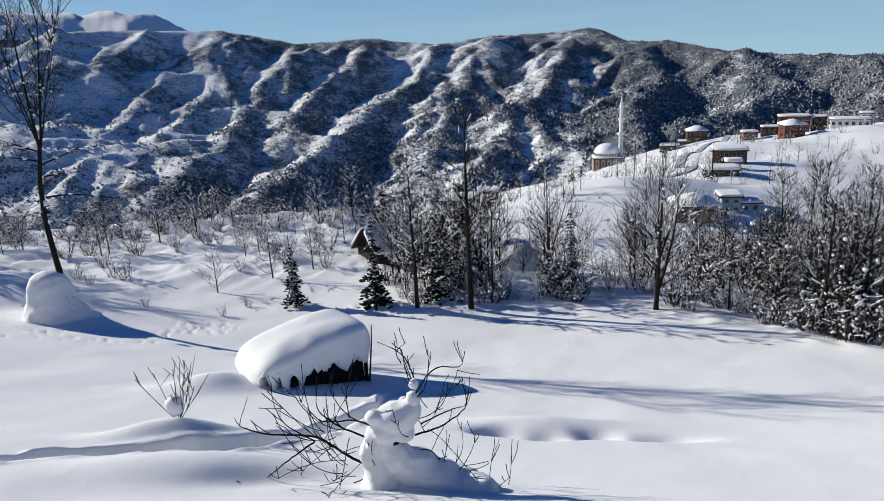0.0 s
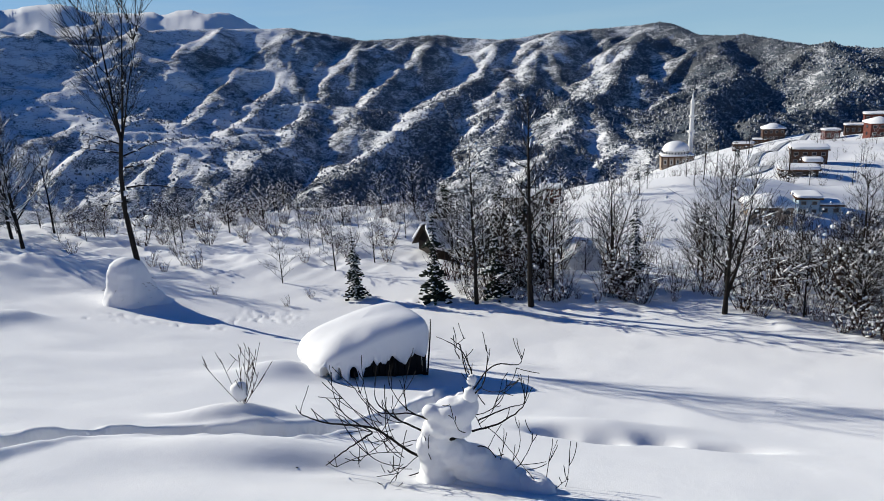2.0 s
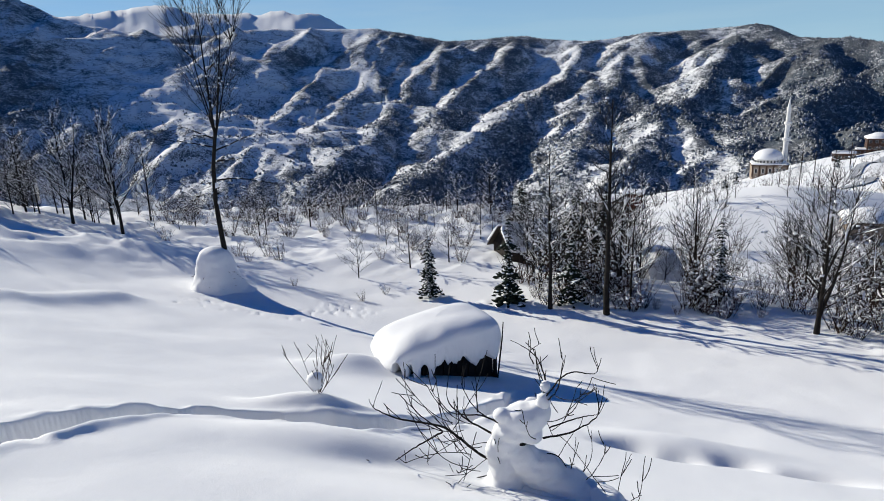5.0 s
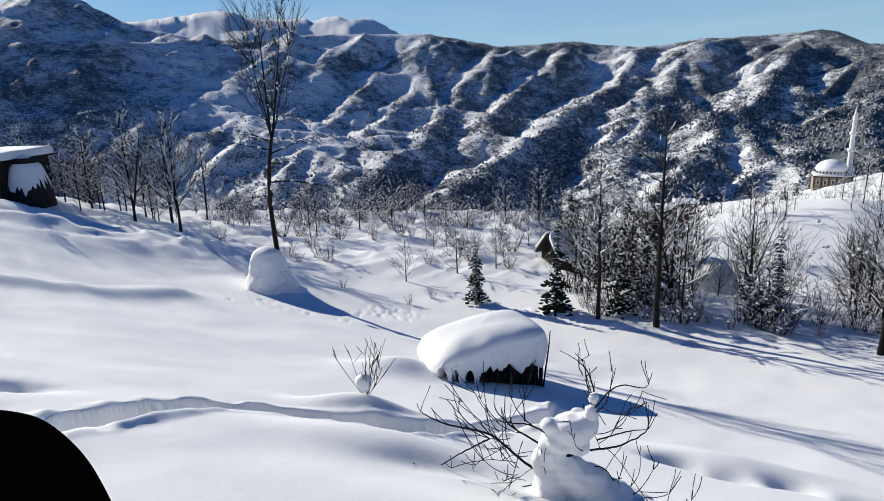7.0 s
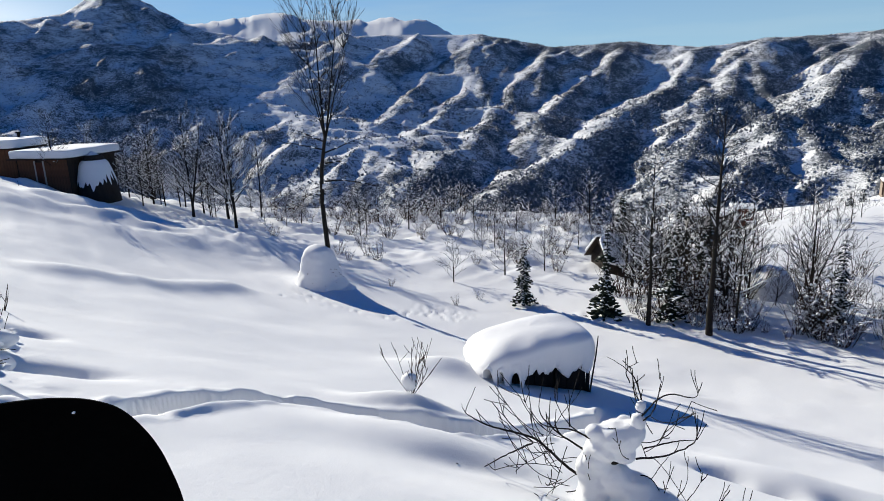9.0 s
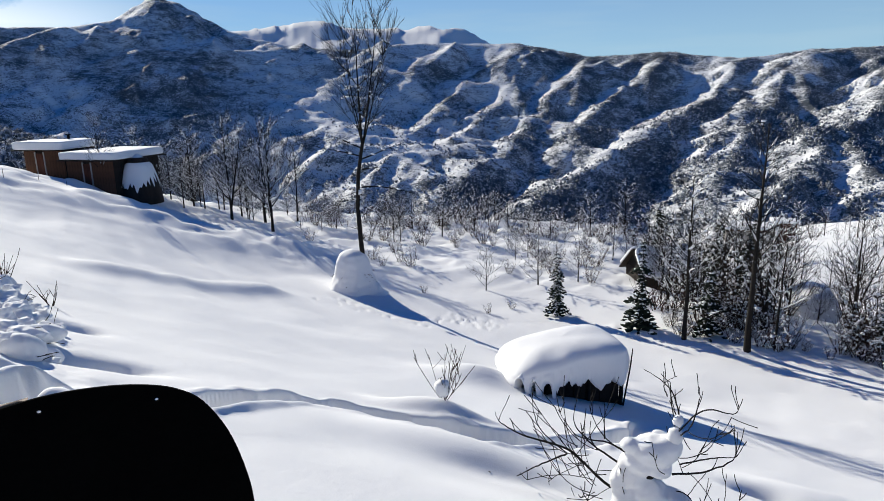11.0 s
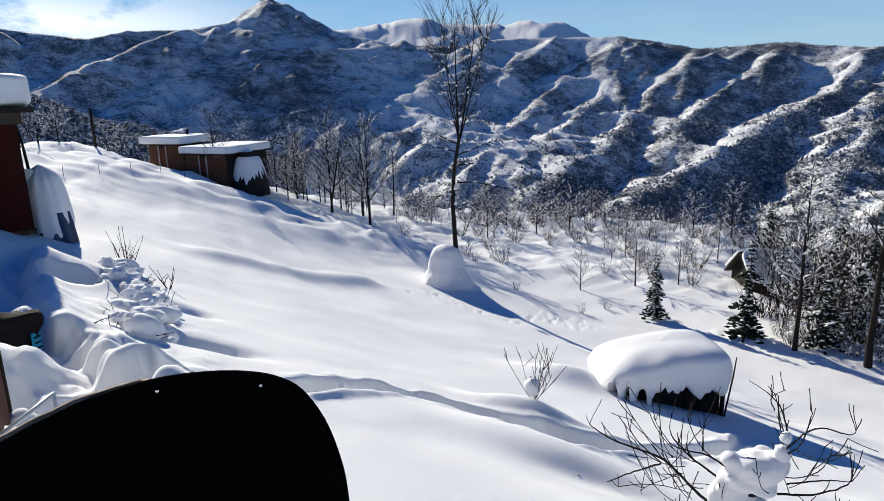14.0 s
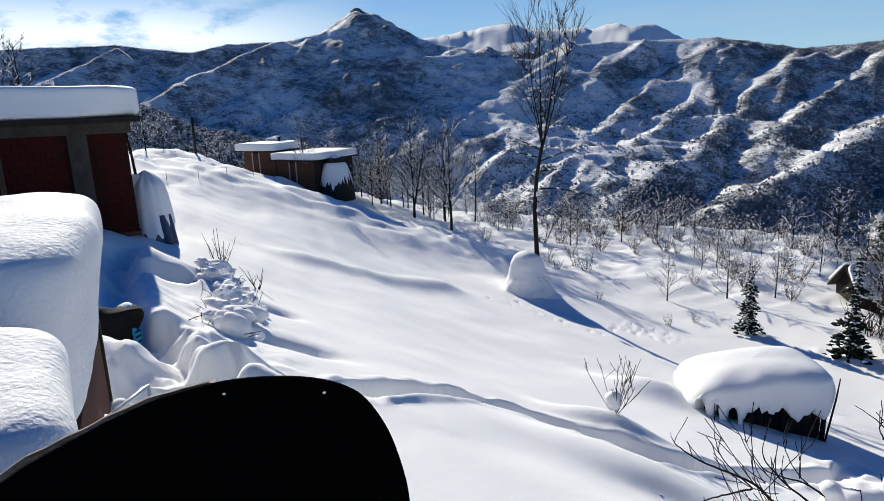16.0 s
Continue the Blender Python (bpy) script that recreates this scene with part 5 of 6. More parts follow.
# dense thicket on both sides of the tall edge trees
for k in range(38):
    a = radians(rng.uniform(-3.0, 5.6) if k % 3 else rng.uniform(9.2, 12.9))
    r = rng.uniform(28.6, 34.0)
    put_shrub(rng.choice((0, 1, 0, 2)), r * math.sin(a), r * math.cos(a), rng.uniform(0.5, 0.8), rng.uniform(0, 6.28))
# taller brush and thin trees behind it, thickest to the right
for k in range(80):
    s = rng.random() ** 0.6
    x, y, r = along_edge(0.02 + 0.97 * s)
    f = 1 + rng.uniform(0.05, 0.42)
    put_shrub(rng.choice((2, 4, 4, 0)), x * f, y * f, rng.uniform(0.8, 1.25), rng.uniform(0, 6.28))
for k in range(72):
    s = 0.46 + 0.54 * rng.random()
    x, y, r = along_edge(s)
    f = 1 + rng.uniform(0.05, 0.75)
    put_tree(rng.choice((0, 1, 2, 4)), x * f, y * f, rng.uniform(0.75, 1.1), rng.uniform(0, 6.28))
for k in range(40):
    s = 0.03 + 0.42 * rng.random()
    x, y, r = along_edge(s)
    f = 1 + rng.uniform(0.08, 0.55)
    put_tree(rng.choice((1, 3, 4, 3)), x * f, y * f, rng.uniform(0.7, 1.0), rng.uniform(0, 6.28))

# two bare trees and brush by the upper corner of the meadow
for x, y, sd, hh in ((-30.9, 37.1, 231, 8.0), (-34.6, 37.0, 232, 7.8)):
    make_tree("bare_tree", sd, hh, 0.11, stand(x, y, sd), "forked leafless tree with snow along its limbs", "trees at the upper corner", first=0.14, limbs=44, twigs=9, reach=0.36, snow=0.7, spread=0.75, lift=0.12, twiglets=2, fork=True)
put_tree(0, -34.7, 40.9, 1.10, 1.7, group="trees at the upper corner", label="bare dark tree with little snow")
for k in range(20):
    a = radians(rng.uniform(-49.5, -37.5))
    r = rng.uniform(52, 63)
    put_tree(rng.choice((0, 1, 3, 3, 1)), r * math.sin(a), r * math.cos(a), rng.uniform(0.6, 1.1), rng.uniform(0, 6.28))

# scrub over the shelf past the meadow
for k in range(120):
    a = radians(rng.uniform(-37, -4))
    r = rng.uniform(53, 65) if k % 4 else rng.uniform(36, 50)
    if r < 37.5 and a > radians(-30):
        continue
    put_shrub(rng.choice((0, 1, 3, 3, 1)), r * math.sin(a), r * math.cos(a), rng.uniform(0.7, 1.25), rng.uniform(0, 6.28), group="scrub on the shelf", label="snow-bent scrub on the shelf")
for az, r, k, s in ((-20.6, 34.6, 3, 0.62), (-15.7, 36, 3, 0.75), (-12.0, 38, 3, 0.7), (-21.5, 55, 3, 0.9), (-24.5, 52, 3, 0.9), (-27.2, 56, 3, 0.8), (-18.5, 57, 1, 0.6), (-9, 46, 3, 0.8), (-6, 52, 1, 0.9), (-2.5, 50, 1, 1.0), (-11, 57, 3, 1.0), (-8, 60, 1, 0.9)):
    a = radians(az)
    put_tree(k, r * math.sin(a), r * math.cos(a), s, r, group="small trees on the shelf", label="small leafless tree thick with snow")

for k in range(46):
    a = radians(rng.uniform(-39, -7))
    r = rng.uniform(56, 66) if k % 3 else rng.uniform(40, 54)
    put_tree(rng.choice((3, 3, 1)), r * math.sin(a), r * math.cos(a), rng.uniform(0.32, 0.62), rng.uniform(0, 6.28), group="small trees on the shelf", label="small leafless tree thick with snow")

# ---------------------------------------------------------------- black board close to the eye
def board():
    u = Vector((0.57, 0.82, 0)).normalized()
    turn = math.atan2(u.y, u.x)
    m = at(-1.385, 0.67, 9.44, turn)
    ob = thing("black_board", m, "black-painted wooden board with a rounded top and worn pale edge", "board")
    rim = [(-1.05, -0.46), (-0.82, -0.26), (-0.583, -0.105), (-0.464, -0.045), (-0.343, 0.006), (-0.221, 0.045), (-0.099, 0.061), (0.013, 0.055), (0.103, 0.036), (0.168, 0.008),
           (0.22, -0.037), (0.27, -0.13), (0.301, -0.242), (0.314, -0.34), (0.318, -0.5), (0.318, -0.95)]
    fine = []
    pts = [Vector((a, 0, b)) for a, b in rim]
    for i in range(len(pts) - 1):
        p0, p1, p2, p3 = pts[max(i - 1, 0)], pts[i], pts[i + 1], pts[min(i + 2, len(pts) - 1)]
        for k in range(5):
            t = k / 5
            fine.append(0.5 * ((2 * p1) + (p2 - p0) * t + (2 * p0 - 5 * p1 + 4 * p2 - p3) * t * t + (3 * p1 - p0 - 3 * p2 + p3) * t ** 3))
    fine.append(pts[-1])
    thick = 0.006
    loop = fine + [Vector((-1.05, 0, -0.95))]
    holes = ((-0.106, 0.029), (0.120, -0.004))
    # face sheet with two nail holes: a fan from each hole keeps it a real opening
    bm = bmesh.new()
    outer = [bm.verts.new(p) for p in loop]
    edges = [bm.edges.new((outer[i], outer[(i + 1) % len(outer)])) for i in range(len(outer))]
    for hx, hz in holes:
        ring = [bm.verts.new((hx + 0.0046 * math.cos(a * 0.785), 0, hz + 0.0046 * math.sin(a * 0.785))) for a in range(8)]
        edges += [bm.edges.new((ring[i], ring[(i + 1) % 8])) for i in range(8)]
    bmesh.ops.triangle_fill(bm, edges=edges, use_beauty=True)
    ret = bmesh.ops.extrude_face_region(bm, geom=bm.faces[:])
    for v in [e for e in ret["geom"] if isinstance(e, bmesh.types.BMVert)]:
        v.co.y += thick
    bmesh.ops.recalc_face_normals(bm, faces=bm.faces[:])
    me = bpy.data.meshes.new("panel")
    bm.to_mesh(me)
    bm.free()
    me.materials.append(BLACK_PAINT)
    part("panel", me, None, ob, "matt black face with two nail holes")
    # bare wooden edge, broad at the low end and dying out towards the top
    g = Geo()
    lip = [p for p in fine if p.x < -0.10]
    n = len(lip)
    for i, p in enumerate(lip):
        f = 1 - i / (n - 1)
        a, b = lip[max(i - 1, 0)], lip[min(i + 1, n - 1)]
        d = (b - a).normalized()
        out = Vector((-d.z, 0, d.x))
        w = -0.004 + 0.026 * f ** 0.7 + min(f * 6, 1) * (0.0015 * math.sin(i * 1.7) + 0.0015 * math.sin(i * 0.63))
        for q in (p - out * 0.004 + Vector((0, 0.009, 0)), p + out * w + Vector((0, 0.009, 0)), p + out * (w - 0.002) + Vector((0, 0.03, 0)), p - out * 0.004 + Vector((0, 0.03, 0))):
            g.v.append(q)
    for i in range(n - 1):
        for k in range(4):
            k2 = (k + 1) % 4
            g.f.append((4 * i + k, 4 * i + k2, 4 * i + 4 + k2, 4 * i + 4 + k))
    part("edge_strip", g, PLY_EDGE, ob, "weathered bare wood along the rim")
    for x in (-0.85, 0.15):
        g = Geo()
        zb = gz(*(m @ Vector((x, 0.08, 0))).xy) - 9.44 - 0.15
        g.box(at(x, thick + 0.06, zb), 0.05, 0.05, -0.42 - zb, 0.004)
        part("support_post", g, OLD_WOOD, ob, smooth=False)


board()


# ---------------------------------------------------------------- near shed roofs under deep snow
def snow_roof_shed(label, right_front, right_back, width, z_top_front, z_top_back, thick, wall_down, seed, planks=True):
    a, b = Vector((*right_front, 0)), Vector((*right_back, 0))
    d = (b - a).normalized()
    turn = math.atan2(d.y, d.x)
    L = (b - a).length
    left = Vector((-d.y, d.x, 0))
    mid = (a + b) / 2 + left * width / 2
    zt = (z_top_front + z_top_back) / 2
    m = at(mid.x, mid.y, zt - thick, turn)
    ob = thing("lean_to", m, label, "shed")
    tilt = math.atan2(z_top_back - z_top_front, L)
    lean = Matrix.Identity(4)
    lean[1][2] = -0.15
    g = loaf(L, width, thick, seed, 7.0, 40, 0.022, Matrix.Translation((0, 0.20, 0)) @ lean @ Matrix.Rotation(-tilt, 4, "Y"))
    part("roof_snow", g, CRUST, ob, "very thick rounded slab of snow")
    g = Geo()
    g.box(Matrix.Rotation(-tilt, 4, "Y") @ Matrix.Translation((0, 0.32, -0.03)), L - 0.30, width - 0.3, 0.05)
    part("roof_deck", g, OLD_WOOD, ob, smooth=False)
    if planks:
        n = int((L - 0.75) / 0.16)
        for i in range(n):
            g = Geo()
            g.box(at(0, 0, 0), 0.15, 0.025, wall_down, 0.003)
            p = part("plank", g, RED_WOOD, ob, smooth=False)
            p.matrix_basis = Matrix.Translation((-L / 2 + 0.2 + i * 0.157, -width / 2 + 0.24, -wall_down + 0.12))
        g = Geo()
        g.box(at(-L / 2 + 0.2 + n * 0.157, -width / 2 + 0.23, -wall_down), 0.07, 0.05, wall_down + 0.12, 0.006)
        part("corner_post", g, OLD_WOOD, ob, smooth=False)
    # near-black box filling the space under the roof
    g = Geo()
    g.box(at(0, 0.05, -wall_down - 0.1), L - 0.5, width - 0.6, wall_down + 0.05)
    part("dark_core", g, DARK, ob, smooth=False)
    return ob


snow_roof_shed("plank lean-to buried under a very deep slab of snow", (-4.12, 1.30), (-7.30, 2.72), 3.2, 9.42, 9.46, 1.45, 1.6, 3)
snow_roof_shed("low roof edge under a rounded cushion of snow", (-2.6, 0.68), (-4.0, 1.15), 2.2, 9.05, 9.10, 1.2, 1.0, 8, planks=False)


def white_rail():
    ob = thing("hand_rail", at(-5.51, 1.89, 7.72), "white metal hand rail beside the lean-to", "rail")
    g = Geo()
    g.tube([(0.02, -0.29, -0.10), (0.0, 0.0, 0.0), (-0.02, 0.23, 0.08)], [0.018, 0.018, 0.018], 6)
    part("top_rail", g, RAIL, ob)
    g = Geo()
    g.tube([(-0.02, 0.23, 0.09), (-0.02, 0.23, -0.4), (-0.02, 0.23, -1.1)], [0.016, 0.016, 0.016], 6)
    part("upright", g, RAIL, ob)


white_rail()


# ---------------------------------------------------------------- brick house and what leans on it
def brick_house():
    cx, cy = -17.75, 7.67
    left = Vector((-0.39, -0.92, 0)).normalized()
    turn = math.atan2(-left.y, -left.x)      # x of the house runs to the right along its front
    zb, ze = gz(cx, cy) + 0.25, 10.02
    m = at(cx, cy, zb, turn)
    ob = thing("brick_house", m, "unfinished red clay block house with concrete frame and snowy roof", "house")
    H = ze - zb
    beam = 0.30
    g = Geo()
    g.box(at(-3.4, 3.0, 0), 6.72, 5.9, H - 0.05)
    part("wall_core", g, MORTAR, ob, smooth=False)
    # clay blocks of the front, between the concrete posts
    bw, bh = 0.285, 0.19
    blk = Geo()
    blk.box(at(0, 0, 0), bw - 0.014, 0.05, bh - 0.014, 0.004)
    me = blk.mesh("block", BLOCK, False)
    rng = random.Random(6)
    rows = int((H - beam) / bh)
    for j in range(rows):
        for i in range(23):
            x = -0.10 - (i + 0.5 * (j % 2) + 0.5) * bw
            if -1.62 < x < -0.78 or x < -6.6 or -4.9 < x < -4.4:
                continue
            p = new("block", me)
            p.parent = ob
            p.matrix_basis = Matrix.Translation((x, 0.035 + rng.uniform(-0.006, 0.006), 0.02 + j * bh))
    for x in (-1.2, -4.65):
        g = Geo()
        g.box(at(x, 0.0, 0), 0.46, 0.12, H - beam, 0.01)
        part("concrete_post", g, CONCRETE, ob, smooth=False)
    g = Geo()
    g.box(at(-3.35, 0.0, H - beam), 6.9, 0.14, beam - 0.02, 0.01)
    part("concrete_beam", g, CONCRETE, ob, smooth=False)
    g = Geo()
    g.box(at(-3.3, 2.95, H - 0.02), 7.3, 6.6, 0.14, 0.02)
    part("roof_slab", g, OLD_WOOD, ob, smooth=False)
    part("roof_snow", loaf(7.35, 6.7, 0.86, 4, 9.0, 14, 0.02, at(-3.3, 2.95, H + 0.1)), SNOW, ob, "thick flat slab of snow")
    g = Geo()
    g.box(at(-3.4, 0.1, -0.12), 6.8, 0.3, 0.12, 0.01)
    part("floor_edge", g, BROWN_WOOD, ob, smooth=False)
    g = Geo()
    g.box(at(-3.4, 3.0, -1.3), 6.2, 5.4, 1.2)
    part("dark_footing", g, DARK, ob, smooth=False)
    g = Geo()
    c = Vector((0.02, 0.9, 1.15))
    for k in range(2):
        g.grid(lambda u, v: c + Vector((0.27 * math.sin(v * 1.57) * math.cos(u * 6.2832) * (1 - 0.06 * k), -0.07 * math.cos(v * 1.57) * (1 - 2 * k) - 0.03 * k, 0.34 * math.sin(v * 1.57) * math.sin(u * 6.2832) * (1 - 0.06 * k))), 24, 8, wrap=True)
    part("dish", g, WHITE_WALL, ob, "round white dish on the corner")


brick_house()


def sheeted_heap():
    x, y = -18.55, 8.30
    ob = thing("sheeted_heap", stand(x, y) @ Matrix.Diagonal((0.84, 0.84, 0.94, 1)), "heap under dark blue sheeting deep in snow beside the house", "heap")
    g = Geo()

    def fold(u, v):
        th = 6.2832 * u
        w = (0.66 - 0.16 * v) * (1 + 0.10 * math.sin(th * 9 + 2 * v) * (1 - 0.5 * v) + 0.10 * noise.noise(Vector((math.cos(th) * 2, math.sin(th) * 2, v))))
        return (0.22 + w * math.cos(th), 0.14 + 0.9 * w * math.sin(th), -0.35 + 1.05 * v)

    g.grid(fold, 60, 10, wrap=True)
    part("sheeting", g, BLUE_TARP, ob, "dark blue sheet hanging in ragged folds")
    g = Geo()

    def hood(u, v):
        th = 6.2832 * u
        ragged = 0.30 * noise.noise(Vector((math.cos(th) * 3, math.sin(th) * 3, 4))) + 0.16 * noise.noise(Vector((math.cos(th) * 9, math.sin(th) * 9, 1)))
        t = v ** 0.8
        w = (0.80 - 0.14 * t - 0.60 * t ** 7) * (1 + 0.08 * noise.noise(Vector((math.cos(th) * 1.4, math.sin(th) * 1.4, v * 2))))
        low = 0.02 + 0.36 * max(0.0, math.cos(th - 1.2)) + 1.4 * ragged
        zz = low + (2.04 - low) * t
        return (0.02 + w * math.cos(th) - 0.12 * t, 0.1 + 0.85 * w * math.sin(th), zz)

    g.grid(hood, 64, 26, wrap=True)
    part("snow_hood", g, SNOW, ob, "tall rounded hood of snow")
    rng = random.Random(2)
    s = thing("thin_sapling", stand(x - 0.25, y - 0.1), "thin bare sapling standing in the snow heap", "tree")
    w = Geo()
    w.tube([(0, 0, 0), (0.02, 0, 1.6), (-0.1, 0, 2.4), (-0.32, 0, 3.1), (-0.42, 0, 3.7)], [0.05, 0.045, 0.035, 0.025, 0.01], 5)
    part("stem", w, BARK, s)


sheeted_heap()


def iron_pole():
    a = radians(-76.0)
    x, y = 8.6 * math.sin(a), 8.6 * math.cos(a)
    ob = thing("iron_pole", at(x, y, 8.5), "dark iron pole rising through the roof snow", "pole")
    g = Geo()
    g.tube([(0, 0, -1.2), (0, 0, 0.8), (-0.03, 0, 4.5)], [0.024, 0.024, 0.022], 8)
    part("shaft", g, DARK, ob)


iron_pole()


# ---------------------------------------------------------------- buried hedge and yard
def hedge():
    ob = thing("hedge", stand(-11.3, 6.2), "low hedge crushed under lumps of snow", "hedge")
    rng = random.Random(31)
    line = [(-15.2, 8.3), (-13.6, 7.3), (-12.2, 6.6), (-11.0, 6.0), (-10.0, 5.5), (-9.4, 5.15)]
    o = ob.matrix_world.translation
    stems, small = Geo(), Geo()

    def spot(t, off):
        t *= len(line) - 1
        i = min(int(t), len(line) - 2)
        (ax, ay), (bx, by) = line[i], line[i + 1]
        d = math.hypot(bx - ax, by - ay)
        return ax + (bx - ax) * (t - i) - (by - ay) / d * off, ay + (by - ay) * (t - i) + (bx - ax) / d * off

    # large soft caps
    for t, off, rx, ry, rz_, turn in ((0.02, 0.1, 0.28, 0.24, 0.26, 0.3), (0.16, 0.05, 0.34, 0.28, 0.30, 0.2), (0.68, 0.30, 0.46, 0.17, 0.18, 0.75), (0.84, 0.15, 0.42, 0.18, 0.20, 0.9), (0.98, 0.05, 0.32, 0.22, 0.24, 0.2)):
        x, y = spot(t, off)
        g = Geo()
        g.blob((0, 0, 0), rx, ry, rz_, rng, 0.07, 18, 12)
        g.blob((rx * 0.5, 0.05, -0.05), rx * 0.6, ry * 0.9, rz_ * 0.8, rng, 0.08, 16, 10)
        g.v = [at(x, y, gz(x, y) + rz_ * 0.55, turn) @ v - o for v in g.v]
        melt("snow_lump", g, SNOW, ob, "", 0.04, 4)
    # crumbled snow among the twigs
    for k in range(80):
        t = rng.random()
        x, y = spot(t, rng.gauss(0.12, 0.20) + (0.40 if 0.35 < t < 0.65 and k % 3 == 0 else 0))
        s = rng.uniform(0.06, 0.20)
        small.blob(Vector((x, y, gz(x, y) + rng.uniform(0.0, 0.26))) - o, s * rng.uniform(0.9, 1.7), s * rng.uniform(0.8, 1.2), s * rng.uniform(0.5, 0.9), rng, 0.42, 8, 5)
    for k in range(120):
        x, y = spot(rng.random(), rng.gauss(0.12, 0.30))
        b = Vector((x, y, gz(x, y) - 0.1)) - o
        limb(stems, None, rng, b, (rng.uniform(-1, 1), rng.uniform(-1, 1), rng.uniform(0.3, 1.0)), rng.uniform(0.25, 0.65), 0.012, 5, 0.25, -0.14, 4)
    tagged(melt("crumbled_snow", small, SNOW, ob, "broken lumps of snow among the twigs", 0.026, 1), kind="stuff")
    tagged(part("brushwood", stems, BARK, ob), kind="stuff")


hedge()
for x, y, s, st, h in ((-15.0, 8.35, 41, 9, 1.35), (-13.8, 8.6, 42, 5, 0.8)):
    ob = thing("sapling", stand(x, y), "thin bare twigs standing out of the snow", "shrub")
    g = Geo()
    rr = random.Random(s)
    for j in range(st):
        th = rr.uniform(0, 6.28)
        p, _ = limb(g, None, rr, (0, 0, -0.1), (math.cos(th) * 0.4, math.sin(th) * 0.4, 1), h * rr.uniform(0.6, 1.1), 0.016, 7, 0.10, 0.03, 4)
        limb(g, None, rr, p[3], (rr.uniform(-1, 1), rr.uniform(-1, 1), 0.9), h * 0.3, 0.010, 4, 0.1, 0.05, 3)
    part("twigs", g, BARK_BROWN, ob)


def yard_things():
    x, y = -10.02, 3.59
    ob = thing("tarpaulin_cover", stand(x, y), "dark crumpled cover with a snow crust over stored goods", "cover")
    part("sheet", loaf(0.95, 0.9, 0.66, 6, 2.4, 16, 0.17, at(-0.08, 0, -0.14, 0.5)), DARK, ob)
    part("snow_crust", loaf(0.7, 0.62, 0.3, 7, 2.2, 14, 0.13, at(0.10, 0.10, 0.42, 0.5)), SNOW, ob)
    g = Geo()
    g.box(at(0, 0, 0), 0.03, 0.17, 0.27, 0.006)
    c = thing("cyan_crate", stand(-9.62, 3.78, 0.5, -0.16), "bright blue plastic crate side in the snow", "crate")
    part("panel", g, CYAN, c, smooth=False)
    for k in range(3):
        g = Geo()
        g.box(at(0.02, 0, 0.03 + 0.08 * k), 0.015, 0.12, 0.025)
        part("slot", g, DARK, c, smooth=False)


yard_things()


# ---------------------------------------------------------------- plank cabins at the top of the meadow
def cabin(x, y, turn, L, D, H, base, label, snow=0.5, over=0.35, seed=1, chimney=False):
    m = at(x, y, base, turn)
    ob = thing("plank_cabin", m, label, "cabin", "plank cabins")
    g = Geo()
    g.box(at(0, D / 2, -0.8), L - 0.08, D - 0.08, H + 0.75)
    part("wall_core", g, OLD_WOOD, ob, smooth=False)
    rng = random.Random(seed)
    n = int(L / 0.2)
    for i in range(n):
        g = Geo()
        g.box(at(0, 0, 0), L / n * 0.94, 0.03, H + 0.7, 0.004)
        p = part("plank", g, OLD_WOOD, ob, smooth=False)
        p.matrix_basis = Matrix.Translation((-L / 2 + (i + 0.5) * L / n, rng.uniform(-0.012, 0.012), -0.75))
    g = Geo()
    g.box(at(L / 2 - 0.03, D / 2, -0.75), 0.04, D - 0.02, H + 0.7, 0.004)
    part("side_wall", g, OLD_WOOD, ob, smooth=False)
    n = int(D / 0.21)
    for i in range(n):
        if i in (n // 2, n // 2 + 1, n // 2 + 2):
            continue
        g = Geo()
        g.box(at(0, 0, 0), 0.03, D / n * 0.93, H + 0.68 + rng.uniform(-0.04, 0.0), 0.004)
        p = part("plank", g, BROWN_WOOD, ob, smooth=False)
        p.matrix_basis = Matrix.Translation((-L / 2 - 0.02 + rng.uniform(-0.012, 0.012), (i + 0.5) * D / n, -0.75))
    g = Geo()
    g.box(at(-L / 2 - 0.03, (n // 2 + 1.5) * D / n, -0.6), 0.05, 3 * D / n * 0.94, H + 0.35, 0.006)
    part("door", g, RED_WOOD, ob, smooth=False)
    for k in (0, 3):
        g = Geo()
        g.box(at(-L / 2 - 0.05, (n // 2 + k) * D / n, -0.7), 0.06, 0.09, H + 0.55, 0.006)
        part("door_post", g, GREY_WALL, ob, smooth=False)
    g = Geo()
    g.box(at(0, D / 2, H - 0.06), L + 2 * over, D + 2 * over, 0.08, 0.01)
    part("roof_deck", g, OLD_WOOD, ob, smooth=False)
    part("roof_snow", loaf(L + 2 * over + 0.1, D + 2 * over + 0.1, snow, seed, 10.0, 12, 0.02, at(0, D / 2, H)), SNOW, ob, "flat thick slab of snow")
    if chimney:
        g = Geo()
        g.tube([(L * 0.3, D * 0.3, H), (L * 0.3, D * 0.3, H + snow + 0.3)], [0.09, 0.09], 8)
        g.tube([(L * 0.3, D * 0.3, H + snow + 0.28), (L * 0.3, D * 0.3, H + snow + 0.36)], [0.18, 0.18], 8)
        part("flue", g, DARK, ob)
    return ob


cabin(-37.1, 31.1, math.atan2(4.6, -0.9), 4.5, 3.6, 2.3, 4.35, "dark plank cabin with a flat snow-laden roof", 0.55, 0.4, 1)
cabin(-41.9, 30.2, math.atan2(4.0, -1.2), 2.3, 3.0, 1.9, 5.35, "small brown plank cabin with snow roof and flue", 0.6, 0.5, 2, True)


